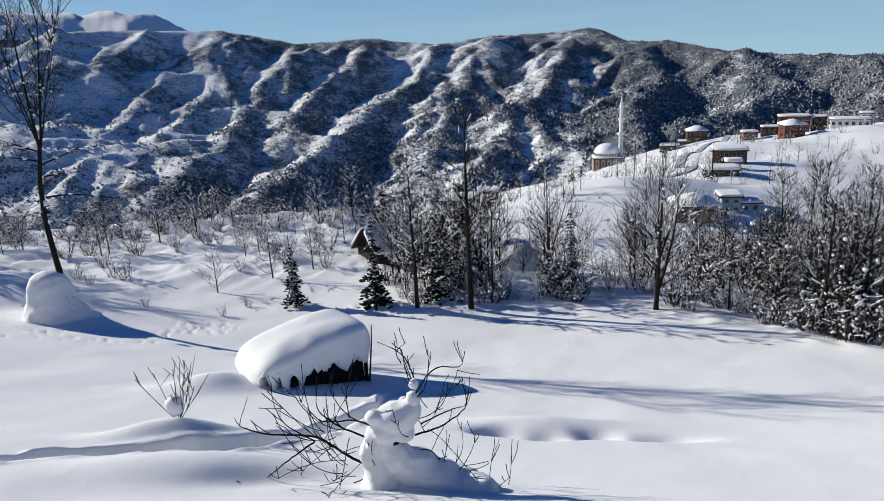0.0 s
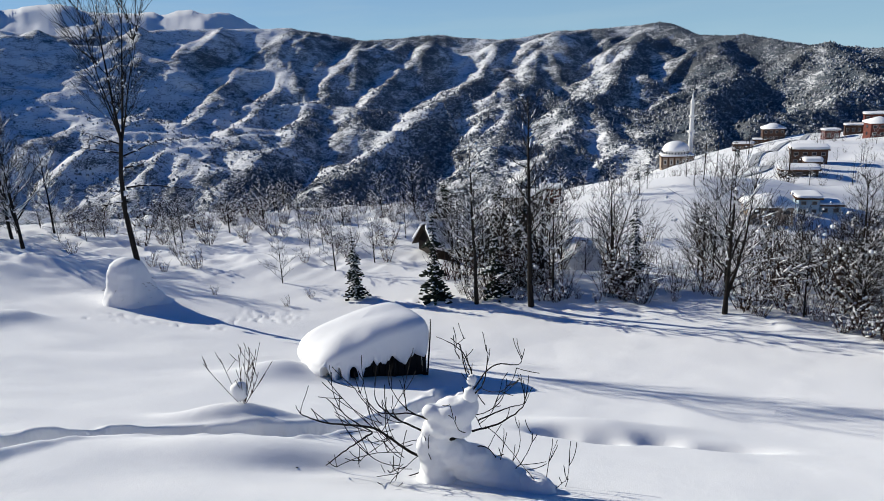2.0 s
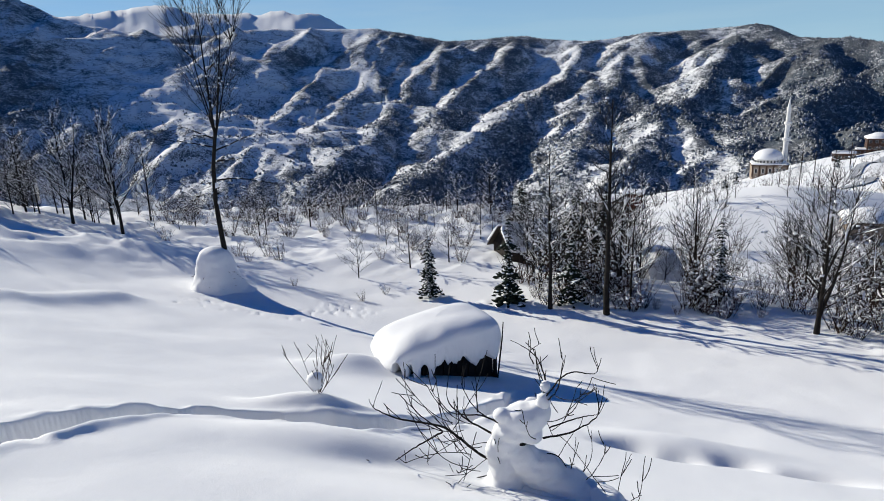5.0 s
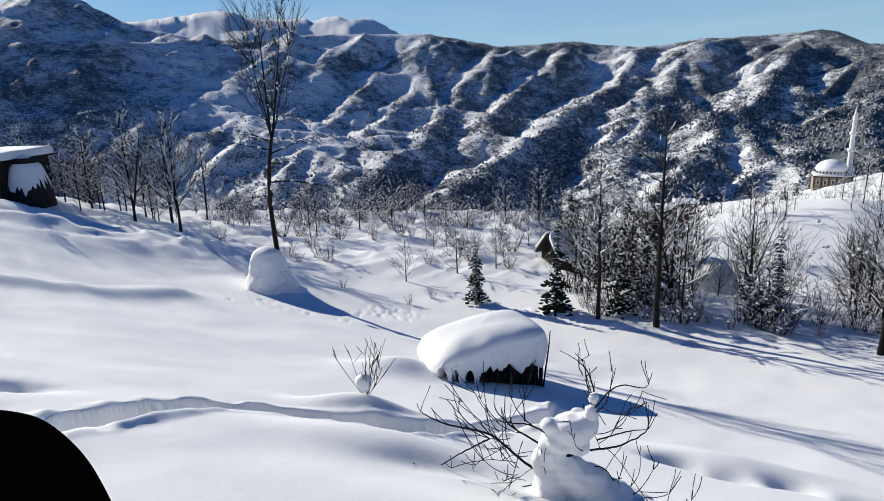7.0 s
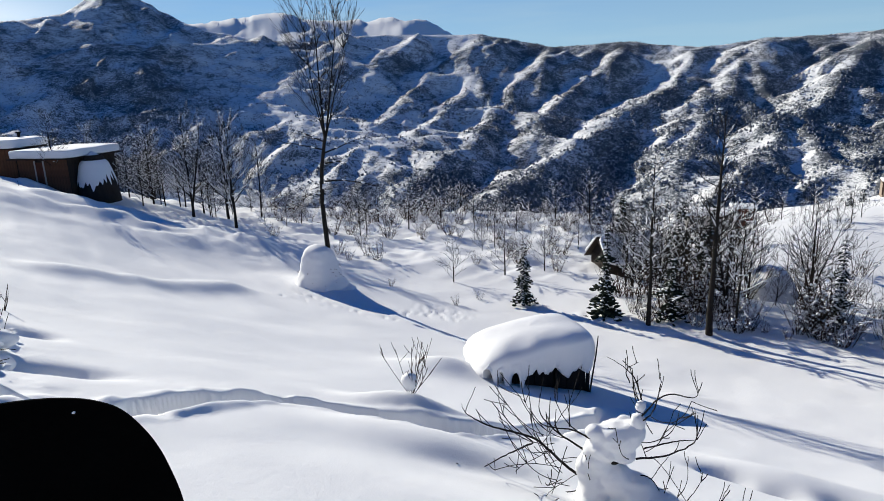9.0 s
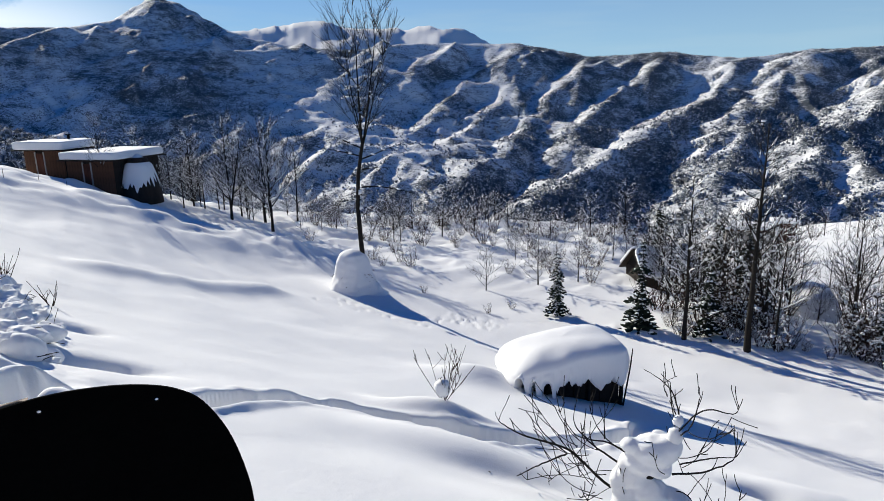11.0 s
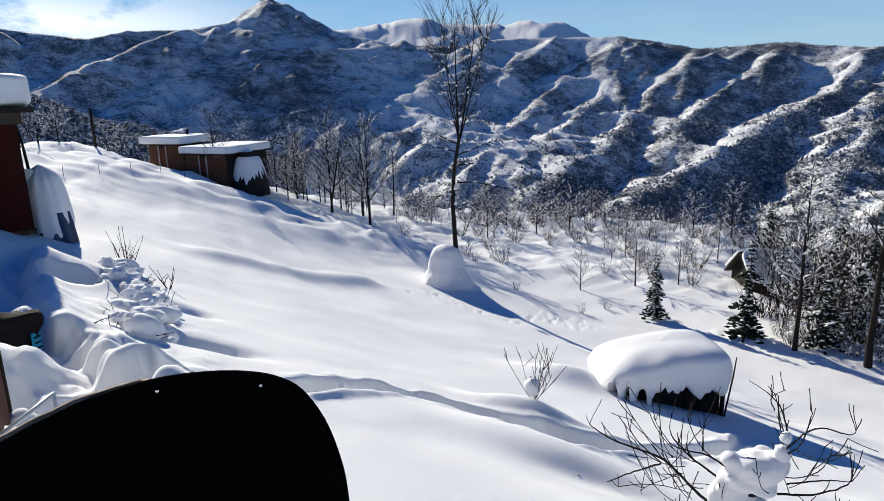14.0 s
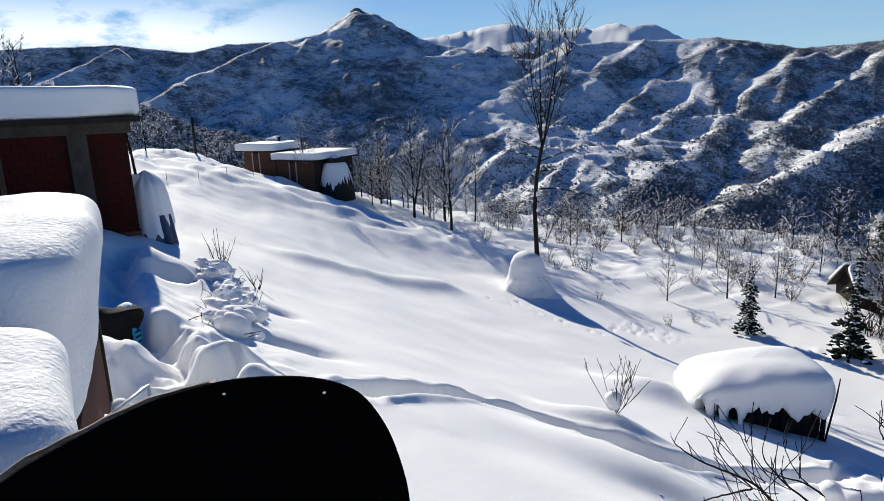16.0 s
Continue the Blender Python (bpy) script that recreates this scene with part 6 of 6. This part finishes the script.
def small_stack():
    a = radians(-49.95)
    x, y = 47.5 * math.sin(a), 47.5 * math.cos(a)
    ob = thing("fodder_stack", stand(x, y, 0, 0.1) @ Matrix.Diagonal((1.05, 1.05, 1.0, 1)), "dark fodder stack hooded with streaming snow", "haystack")
    g = Geo()
    g.grid(lambda u, v: ((1.28 - 0.75 * v ** 1.5) * math.cos(6.2832 * u), (1.28 - 0.75 * v ** 1.5) * math.sin(6.2832 * u), 3.1 * v), 28, 12, wrap=True)
    part("stalk_core", g, OLD_WOOD, ob)
    g = Geo()

    def hood(u, v):
        th = 6.2832 * u
        low = 0.36 + 0.26 * math.sin(th * 13) * noise.noise(Vector((math.cos(th) * 4, math.sin(th) * 4, 2))) * 2 + 0.22 * noise.noise(Vector((math.cos(th) * 3, math.sin(th) * 3, 5)))
        t = low + (1 - low) * v
        w = (1.28 - 0.75 * t ** 1.5) + 0.10 - 0.55 * max(0.0, t - 0.82) / 0.18
        return (max(w, 0) * math.cos(th), max(w, 0) * math.sin(th), 3.14 * t + 0.18 * max(0, t - 0.8) / 0.2)

    g.grid(hood, 110, 16, wrap=True)
    part("snow_hood", g, SNOW, ob, "ragged white snow running down in streaks")


small_stack()


def post(az, r, h, label, rad=0.07):
    a = radians(az)
    x, y = r * math.sin(a), r * math.cos(a)
    ob = thing("wooden_post", stand(x, y), label, "post", "posts")
    g = Geo()
    g.tube([(0, 0, -0.4), (0.02, 0, h * 0.6), (0, 0.02, h)], [rad, rad * 0.9, rad * 0.8], 7)
    part("shaft", g, OLD_WOOD, ob)


post(-61.4, 49, 2.7, "weathered pole standing in the snow bank", 0.10)
for az, r in ((-64.0, 34), (-61.5, 36.5), (-59.2, 39), (-57.0, 41.5), (-55.2, 44)):
    post(az, r, 0.45, "thin fence stake half buried in snow", 0.014)
for az, r, k, s in ((-66.4, 44, 1, 0.65), (-65.2, 47, 3, 0.8), (-63.8, 52, 3, 0.7), (-60.6, 50, 3, 0.55), (-59.6, 52, 3, 0.62), (-57.6, 55, 3, 0.5), (-52.6, 47.5, 2, 0.62), (-50.2, 57, 1, 1.0), (-47.8, 52, 1, 0.8), (-46.9, 50, 3, 0.8), (-48.5, 50, 3, 0.6), (-46.0, 55, 1, 1.1), (-45.2, 52, 3, 0.9), (-74.5, 46, 0, 1.15), (-72.8, 52, 2, 1.1)):
    a = radians(az)
    put_tree(k, r * math.sin(a), r * math.cos(a), s, az, group="trees round the cabins", label="small bare tree furred with snow")


# ---------------------------------------------------------------- hut below the meadow
def hut():
    a = radians(-4.9)
    x, y = 41.5 * math.sin(a), 41.5 * math.cos(a)
    ob = thing("gabled_hut", stand(x, y, 0.62, -0.25), "dark timber hut with a steep snow-covered roof", "hut")
    L, D, H, R = 3.4, 2.6, 1.1, 1.25
    g = Geo()
    g.box(at(0, 0, -0.5), L, D, H + 0.5, 0.01)
    part("wall", g, OLD_WOOD, ob, smooth=False)
    for sx in (-1, 1):
        g = Geo()
        v = [Vector((sx * L / 2, -D / 2 - 0.1, H - 0.1)), Vector((sx * L / 2, D / 2 + 0.1, H - 0.1)), Vector((sx * L / 2, 0, H + R))]
        g.v = v + [p - Vector((sx * 0.08, 0, 0)) for p in v]
        g.f = [(0, 1, 2), (3, 5, 4), (0, 3, 4, 1), (1, 4, 5, 2), (2, 5, 3, 0)]
        # near-black colour carries the shade on these boards
        part("gable", g, DARK, ob, "black boards in shade", smooth=False)
    for sy in (-1, 1):
        slope = math.atan2(R, D / 2)
        ln = math.hypot(R, D / 2) + 0.45
        mm = Matrix.Translation((0, sy * (D / 4 + 0.16), H + R / 2 - 0.15)) @ Matrix.Rotation(-sy * slope, 4, "X")
        g = Geo()
        g.box(mm @ Matrix.Translation((0, 0, -0.05)), L + 0.7, ln, 0.07, 0.01)
        part("roof_boards", g, OLD_WOOD, ob, smooth=False)
        part("roof_snow", loaf(L + 0.75, ln + 0.05, 0.26, 3 + sy, 6.0, 8, 0.03, mm @ Matrix.Translation((0, 0, 0.02))), SNOW, ob, "snow sheet on the roof")
    for xx in (-0.6, 0.5):
        g = Geo()
        g.box(at(xx, -D / 2 - 0.02, 0.35), 0.5, 0.06, 0.45, 0.01)
        w = part("window", g, BEIGE_WALL, ob, smooth=False)
        g = Geo()
        g.box(at(xx, -D / 2 - 0.05, 0.40), 0.38, 0.03, 0.35)
        part("pane", g, PANE, w, smooth=False)


hut()
for az, r, s, k in ((-5.2, 44, 5.2, 312), (-2.2, 45, 4.5, 313)):
    a = radians(az)
    conifer(k, s, stand(r * math.sin(a), r * math.cos(a)), "dark evergreen beside the hut", "conifers", 0.20, 0.3)
a = radians(-4.6)
bt = thing("brown_thicket", stand(33 * math.sin(a), 33 * math.cos(a)), "reddish brown thicket below the hut", "shrub")
g = Geo()
rr = random.Random(88)
for j in range(60):
    th = rr.uniform(0, 6.28)
    q = rr.random() ** 0.5
    limb(g, None, rr, (1.3 * q * math.cos(th), 0.9 * q * math.sin(th), -0.1), (rr.uniform(-0.5, 0.5), rr.uniform(-0.5, 0.5), 1), rr.uniform(0.9, 1.9), 0.03, 5, 0.2, -0.02, 3)
part("brushwood", g, TWIG, bt)


ob = thing("snow_mound", at(36.5 * math.sin(radians(7.0)), 36.5 * math.cos(radians(7.0)), 10 - 36.5 * math.tan(radians(18.6)) - 1.2, 0.1), "rounded snow-buried hut lying in blue shade", "mound")
part("snow_cover", loaf(2.5, 3.0, 3.9, 5, 2.6, 10, 0.05), SNOW, ob)


# ---------------------------------------------------------------- village across the hollow
def house(az, r, w, d, h, wall, label, turn=0.0, roof="flat", floors=1, bays=3, snow=0.5, base=None, over=0.4):
    w, d, h = 0.9 * w, 0.9 * d, 0.86 * h
    a = radians(az)
    x, y = r * math.sin(a), r * math.cos(a)
    z = gz(x, y) - 0.3 if base is None else base
    ob = thing("village_house", at(x, y, z, -a + turn), label, "house", "village houses")
    g = Geo()
    g.box(at(0, d / 2, -1.5), w, d, h + 1.5, 0.02)
    part("wall", g, wall, ob, smooth=False)
    top = h
    if roof == "hip":
        g = Geo()
        o = over
        pts = [(-w / 2 - o, -o, h), (w / 2 + o, -o, h), (w / 2 + o, d + o, h), (-w / 2 - o, d + o, h)]
        rr_ = 0.22 * w
        ridge = [(-w / 2 + d / 2, d / 2, h + rr_), (w / 2 - d / 2 + 0.01, d / 2, h + rr_)]
        g.v = [Vector(p) for p in pts + ridge]
        g.f = [(0, 1, 5, 4), (1, 2, 5), (2, 3, 4, 5), (3, 0, 4), (3, 2, 1, 0)]
        part("roof", g, BROWN_WOOD, ob, smooth=False)
        g = Geo()
        up = [Vector((p[0] * 1.01, d / 2 + (p[1] - d / 2) * 1.01, p[2] + 0.05)) for p in pts + ridge]
        g.v = up + [p + Vector((0, 0, snow)) for p in up]
        g.f = [(6, 7, 11, 10), (7, 8, 11), (8, 9, 10, 11), (9, 6, 10), (0, 1, 7, 6), (1, 2, 8, 7), (2, 3, 9, 8), (3, 0, 6, 9)]
        part("roof_snow", g, SNOW, ob, "smooth hipped snow cover")
    else:
        g = Geo()
        g.box(at(0, d / 2, h), w + 2 * over, d + 2 * over, 0.2, 0.02)
        part("roof", g, BROWN_WOOD, ob, smooth=False)
        part("roof_snow", loaf(w + 2 * over, d + 2 * over, snow, int(az * 7) % 50, 8.0, 5, 0.03, at(0, d / 2, h + 0.18)), SNOW, ob)
    fh = h / floors
    for f in range(floors):
        for i in range(bays):
            xx = -w / 2 + (i + 0.5) * w / bays
            g = Geo()
            g.box(at(xx, -0.03, f * fh + fh * 0.32), w / bays * 0.5, 0.1, fh * 0.46, 0.01)
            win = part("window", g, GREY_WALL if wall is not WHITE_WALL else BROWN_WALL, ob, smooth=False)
            g = Geo()
            g.box(at(xx, -0.07, f * fh + fh * 0.36), w / bays * 0.42, 0.06, fh * 0.38)
            part("pane", g, PANE, win, smooth=False)
        for sx in (-1, 1):
            g = Geo()
            g.box(at(sx * (w / 2 + 0.02), d * 0.5, f * fh + fh * 0.32), 0.08, d * 0.22, fh * 0.42, 0.01)
            part("window", g, PANE, ob, smooth=False)
    return ob


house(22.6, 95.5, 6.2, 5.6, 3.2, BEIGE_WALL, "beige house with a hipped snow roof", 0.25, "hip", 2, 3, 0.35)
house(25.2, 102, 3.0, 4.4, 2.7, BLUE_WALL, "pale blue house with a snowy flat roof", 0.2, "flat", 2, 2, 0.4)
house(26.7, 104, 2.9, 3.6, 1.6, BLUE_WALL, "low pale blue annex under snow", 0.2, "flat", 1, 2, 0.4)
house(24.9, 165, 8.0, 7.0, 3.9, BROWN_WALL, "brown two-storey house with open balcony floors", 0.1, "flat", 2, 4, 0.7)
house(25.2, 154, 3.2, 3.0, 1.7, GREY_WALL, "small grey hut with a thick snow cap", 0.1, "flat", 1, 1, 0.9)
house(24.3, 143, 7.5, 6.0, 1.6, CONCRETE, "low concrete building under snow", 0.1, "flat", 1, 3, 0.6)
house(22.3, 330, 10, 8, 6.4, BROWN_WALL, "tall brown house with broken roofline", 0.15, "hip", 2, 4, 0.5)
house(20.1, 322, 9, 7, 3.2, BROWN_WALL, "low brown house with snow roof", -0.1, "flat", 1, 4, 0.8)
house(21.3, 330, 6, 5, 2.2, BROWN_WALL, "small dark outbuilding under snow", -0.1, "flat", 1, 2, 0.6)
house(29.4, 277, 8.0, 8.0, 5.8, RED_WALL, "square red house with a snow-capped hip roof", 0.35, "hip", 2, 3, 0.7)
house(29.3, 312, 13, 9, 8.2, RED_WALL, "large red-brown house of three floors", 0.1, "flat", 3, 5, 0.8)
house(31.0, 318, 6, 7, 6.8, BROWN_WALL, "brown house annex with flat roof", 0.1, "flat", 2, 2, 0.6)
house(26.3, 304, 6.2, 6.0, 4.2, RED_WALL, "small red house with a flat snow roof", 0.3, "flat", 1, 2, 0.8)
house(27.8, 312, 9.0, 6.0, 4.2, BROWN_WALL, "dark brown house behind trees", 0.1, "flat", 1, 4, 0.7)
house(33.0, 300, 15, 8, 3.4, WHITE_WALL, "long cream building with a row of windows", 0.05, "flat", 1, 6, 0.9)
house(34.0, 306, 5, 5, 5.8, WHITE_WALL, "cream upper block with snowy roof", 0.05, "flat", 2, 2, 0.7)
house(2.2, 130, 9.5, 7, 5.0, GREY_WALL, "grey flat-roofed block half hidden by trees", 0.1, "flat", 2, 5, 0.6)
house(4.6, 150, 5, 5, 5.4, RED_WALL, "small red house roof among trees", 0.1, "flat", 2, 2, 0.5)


def mosque():
    a = radians(15.2)
    r = 316
    x, y = r * math.sin(a), r * math.cos(a)
    z = gz(x, y) - 0.4
    ob = thing("mosque", at(x, y, z, -a + 0.12), "white domed mosque with panelled walls under snow", "mosque")
    W, D, H = 14.0, 12.0, 5.2
    g = Geo()
    g.box(at(0, D / 2, -2), W, D, H + 2, 0.05)
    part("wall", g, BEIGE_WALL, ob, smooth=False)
    for i in range(6):
        g = Geo()
        g.box(at(-W / 2 + i * W / 5, -0.08, 0), 0.55, 0.3, H, 0.03)
        part("pilaster", g, BROWN_WALL, ob, smooth=False)
        if i < 5:
            g = Geo()
            g.box(at(-W / 2 + (i + 0.5) * W / 5, -0.05, 1.5), 1.2, 0.15, 2.2, 0.03)
            win = part("window", g, WHITE_WALL, ob, smooth=False)
            g = Geo()
            g.box(at(-W / 2 + (i + 0.5) * W / 5, -0.13, 1.7), 0.8, 0.1, 1.8)
            part("pane", g, PANE, win, smooth=False)
    g = Geo()
    g.box(at(0, D / 2, H - 0.5), W + 0.8, D + 0.8, 0.5, 0.05)
    part("cornice", g, BROWN_WALL, ob, smooth=False)
    part("roof_snow", loaf(W + 1.0, D + 1.0, 0.7, 2, 8.0, 6, 0.03, at(0, D / 2, H)), SNOW, ob)
    c = Vector((-0.4, D / 2, H + 0.5))
    g = Geo()
    g.grid(lambda u, v: c + Vector(((5.9 - 0.2 * v) * math.cos(6.2832 * u), (5.9 - 0.2 * v) * math.sin(6.2832 * u), 1.9 * v)), 40, 2, wrap=True)
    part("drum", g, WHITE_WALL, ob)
    for k in range(26):
        th = 6.2832 * k / 26
        g = Geo()
        g.box(Matrix.Translation(c + Vector((5.95 * math.cos(th), 5.95 * math.sin(th), 0.5))) @ Matrix.Rotation(th, 4, "Z"), 0.12, 0.6, 0.9)
        part("drum_window", g, PANE, ob, smooth=False)
    g = Geo()
    g.grid(lambda u, v: c + Vector((6.1 * math.cos(v * 1.5708) * math.cos(6.2832 * u), 6.1 * math.cos(v * 1.5708) * math.sin(6.2832 * u), 1.9 + 4.3 * math.sin(v * 1.5708))), 40, 12, wrap=True)
    part("dome", g, SNOW, ob, "round dome white with snow")
    g = Geo()
    g.tube([c + Vector((0, 0, 6.1)), c + Vector((0, 0, 7.4))], [0.12, 0.03], 6)
    part("finial", g, GREY_WALL, ob)
    # minaret beside the hall
    g = Geo()
    mb = Vector((6.8, D - 1.0, -3.0))
    prof = [(0.0, 1.55), (6, 1.50), (6.3, 1.15), (17.8, 1.05), (18.2, 1.75), (19.2, 1.75), (19.3, 1.0), (25.0, 0.95), (25.4, 1.55), (26.3, 1.55), (26.4, 0.88), (31.0, 0.85), (31.2, 0.95), (37.4, 0.04)]
    g.grid(lambda u, v: mb + Vector((prof[round(v * 13)][1] * math.cos(6.2832 * u), prof[round(v * 13)][1] * math.sin(6.2832 * u), prof[round(v * 13)][0])), 16, 13, wrap=True)
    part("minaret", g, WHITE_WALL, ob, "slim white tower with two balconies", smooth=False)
    g = Geo()
    g.tube([mb + Vector((0, 0, 37.3)), mb + Vector((0, 0, 38.6))], [0.06, 0.02], 5)
    part("minaret_tip", g, GREY_WALL, ob)


mosque()


def road():
    pts = [(17.6, 150), (18.6, 153), (20.3, 152.5), (21.6, 157), (21.9, 172), (21.0, 200), (21.3, 222), (22.4, 252), (23.6, 290), (24.8, 336)]
    line = [Vector((r * math.sin(radians(a)), r * math.cos(radians(a)), 0)) for a, r in pts]
    g = Geo()
    fine = []
    for i in range(len(line) - 1):
        p0, p1, p2, p3 = line[max(i - 1, 0)], line[i], line[i + 1], line[min(i + 2, len(line) - 1)]
        for k in range(8):
            t = k / 8
            fine.append(0.5 * ((2 * p1) + (p2 - p0) * t + (2 * p0 - 5 * p1 + 4 * p2 - p3) * t * t + (3 * p1 - p0 - 3 * p2 + p3) * t ** 3))
    for i, p in enumerate(fine):
        d = (fine[min(i + 1, len(fine) - 1)] - fine[max(i - 1, 0)]).normalized()
        s = Vector((-d.y, d.x, 0))
        for k in (-1.3, -0.45, 0.45, 1.3):
            q = p + s * k
            g.v.append(Vector((q.x, q.y, gz(q.x, q.y) + 0.25)))
    for i in range(len(fine) - 1):
        for k in range(3):
            a = 4 * i + k
            g.f.append((a, a + 1, a + 5, a + 4))
    tagged(part("road", g, ROADWAY), "slushy grey lane winding up to the village", "road", kind="structure")


road()
rng = random.Random(909)
for k in range(84):
    az, r = rng.uniform(8, 38), rng.uniform(105, 310)
    if 14 < az < 17 and r > 250:
        continue
    a = radians(az)
    put_tree(rng.choice((1, 3, 3)), r * math.sin(a), r * math.cos(a), rng.uniform(0.7, 1.3), rng.uniform(0, 6.28), group="village trees", label="distant bare tree whitened with snow")


def village_scrub():
    """Scrub all over the far slope, too small to tell apart."""
    rr = random.Random(77)
    kinds = [brush(540 + k, 1.7, 7) for k in range(4)]
    stems, snow = Geo(), Geo()
    for k in range(150):
        az, r = (rr.uniform(6, 38), rr.uniform(100, 320)) if k % 3 else (rr.uniform(3, 38), rr.uniform(78, 190))
        if 13.5 < az < 17 and r > 240:
            continue
        x, y = r * math.sin(radians(az)), r * math.cos(radians(az))
        m = stand(x, y, rr.uniform(0, 6.28), 0.05) @ Matrix.Scale(rr.uniform(1.2, 2.6), 4)
        for made, geo in zip((stems, snow), kinds[k % 4]):
            base = len(made.v)
            made.v += [m @ v for v in geo.v]
            made.f += [tuple(base + i for i in f) for f in geo.f]
    tagged(part("village_scrub", stems, BARK_BROWN), "bare scrub scattered over the village slope", "scrub", kind="stuff")
    tagged(part("village_scrub_snow", snow, SNOW), "snow caught on the scrub of the village slope", "snow", kind="stuff")


village_scrub()
for az, r, s in ((11.3, 101, 1.0), (10.6, 104, 0.9), (12.2, 103, 1.0), (12.8, 105, 0.9), (9.6, 104, 1.2), (16.6, 104, 1.0), (17.3, 107, 0.9), (1.0, 100, 1.6), (3.2, 105, 1.7), (5.4, 110, 1.5), (7.4, 120, 1.3), (6.2, 90, 1.2), (8.2, 70, 1.1), (4.0, 80, 1.3), (0.5, 75, 1.2), (-1.5, 70, 1.2)):
    a = radians(az)
    put_tree(rng.choice((1, 3, 1)), r * math.sin(a), r * math.cos(a), s, rng.uniform(0, 6.28), group="village trees")
for az, r, h in ((12.0, 255, 5.0), (12.8, 262, 4.4), (19.8, 225, 4)):
    a = radians(az)
    conifer(int(az * 10), h, stand(r * math.sin(a), r * math.cos(a)), "dark little conifer near the mosque", "conifers", 0.22, 0.2)
for az, r, h in ((18.3, 190, 8), (19.6, 200, 8), (20.6, 240, 8), (17.4, 240, 8), (23.6, 130, 7)):
    a = radians(az)
    x, y = r * math.sin(a), r * math.cos(a)
    ob = thing("utility_pole", stand(x, y), "slim utility pole in the snow by the lane", "pole", "utility poles")
    g = Geo()
    g.tube([(0, 0, -0.5), (0, 0, h)], [0.14, 0.10], 6)
    part("shaft", g, OLD_WOOD, ob)
    g = Geo()
    g.box(at(0, 0, h - 0.6), 1.4, 0.1, 0.1)
    part("cross_arm", g, OLD_WOOD, ob, smooth=False)


# ---------------------------------------------------------------- far wood on the rise behind the cabins
def far_wood():
    rr = random.Random(515)
    dark, white = Geo(), Geo()
    for k in range(800):
        a = radians(rr.uniform(-84, -47.5))
        r = rr.uniform(140, 285)
        x, y = r * math.sin(a), r * math.cos(a)
        z = gz(x, y)
        h = rr.uniform(1.8, 3.8)
        lean = rr.uniform(-0.3, 0.3)
        dark.tube([(x, y, z - 0.5), (x + lean, y, z + h)], [0.10, 0.03], 3, False)
        for j in range(9):
            t = rr.uniform(0.08, 0.9) ** 0.9
            th = rr.uniform(0, 6.28)
            w = (1.15 - t) * h * rr.uniform(0.18, 0.42)
            b = Vector((x + lean * t, y, z + h * t))
            e = b + Vector((math.cos(th) * w, math.sin(th) * w, w * rr.uniform(0.1, 1.1)))
            (white if j % 5 == 0 else dark).tube([b, e], [0.12, 0.05], 3, False)
            if j % 4 == 0:
                s = rr.uniform(0.10, 0.20)
                white.blob(e, s * 1.3, s, s * 0.7, rr, 0.4, 5, 2)
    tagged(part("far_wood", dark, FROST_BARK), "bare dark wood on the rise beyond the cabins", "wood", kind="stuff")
    tagged(part("far_wood_snow", white, SNOW), "snow lying in the crowns of the far wood", "snow", kind="stuff")


far_wood()
for az, r in ((-20.4, 30.2), (-18.2, 31.5), (-26.5, 33.0), (-13.2, 31.0)):
    a = radians(az)
    put_shrub(3, r * math.sin(a), r * math.cos(a), 0.5, r, group="dry sprigs", label="dry sprig poking through the meadow snow")
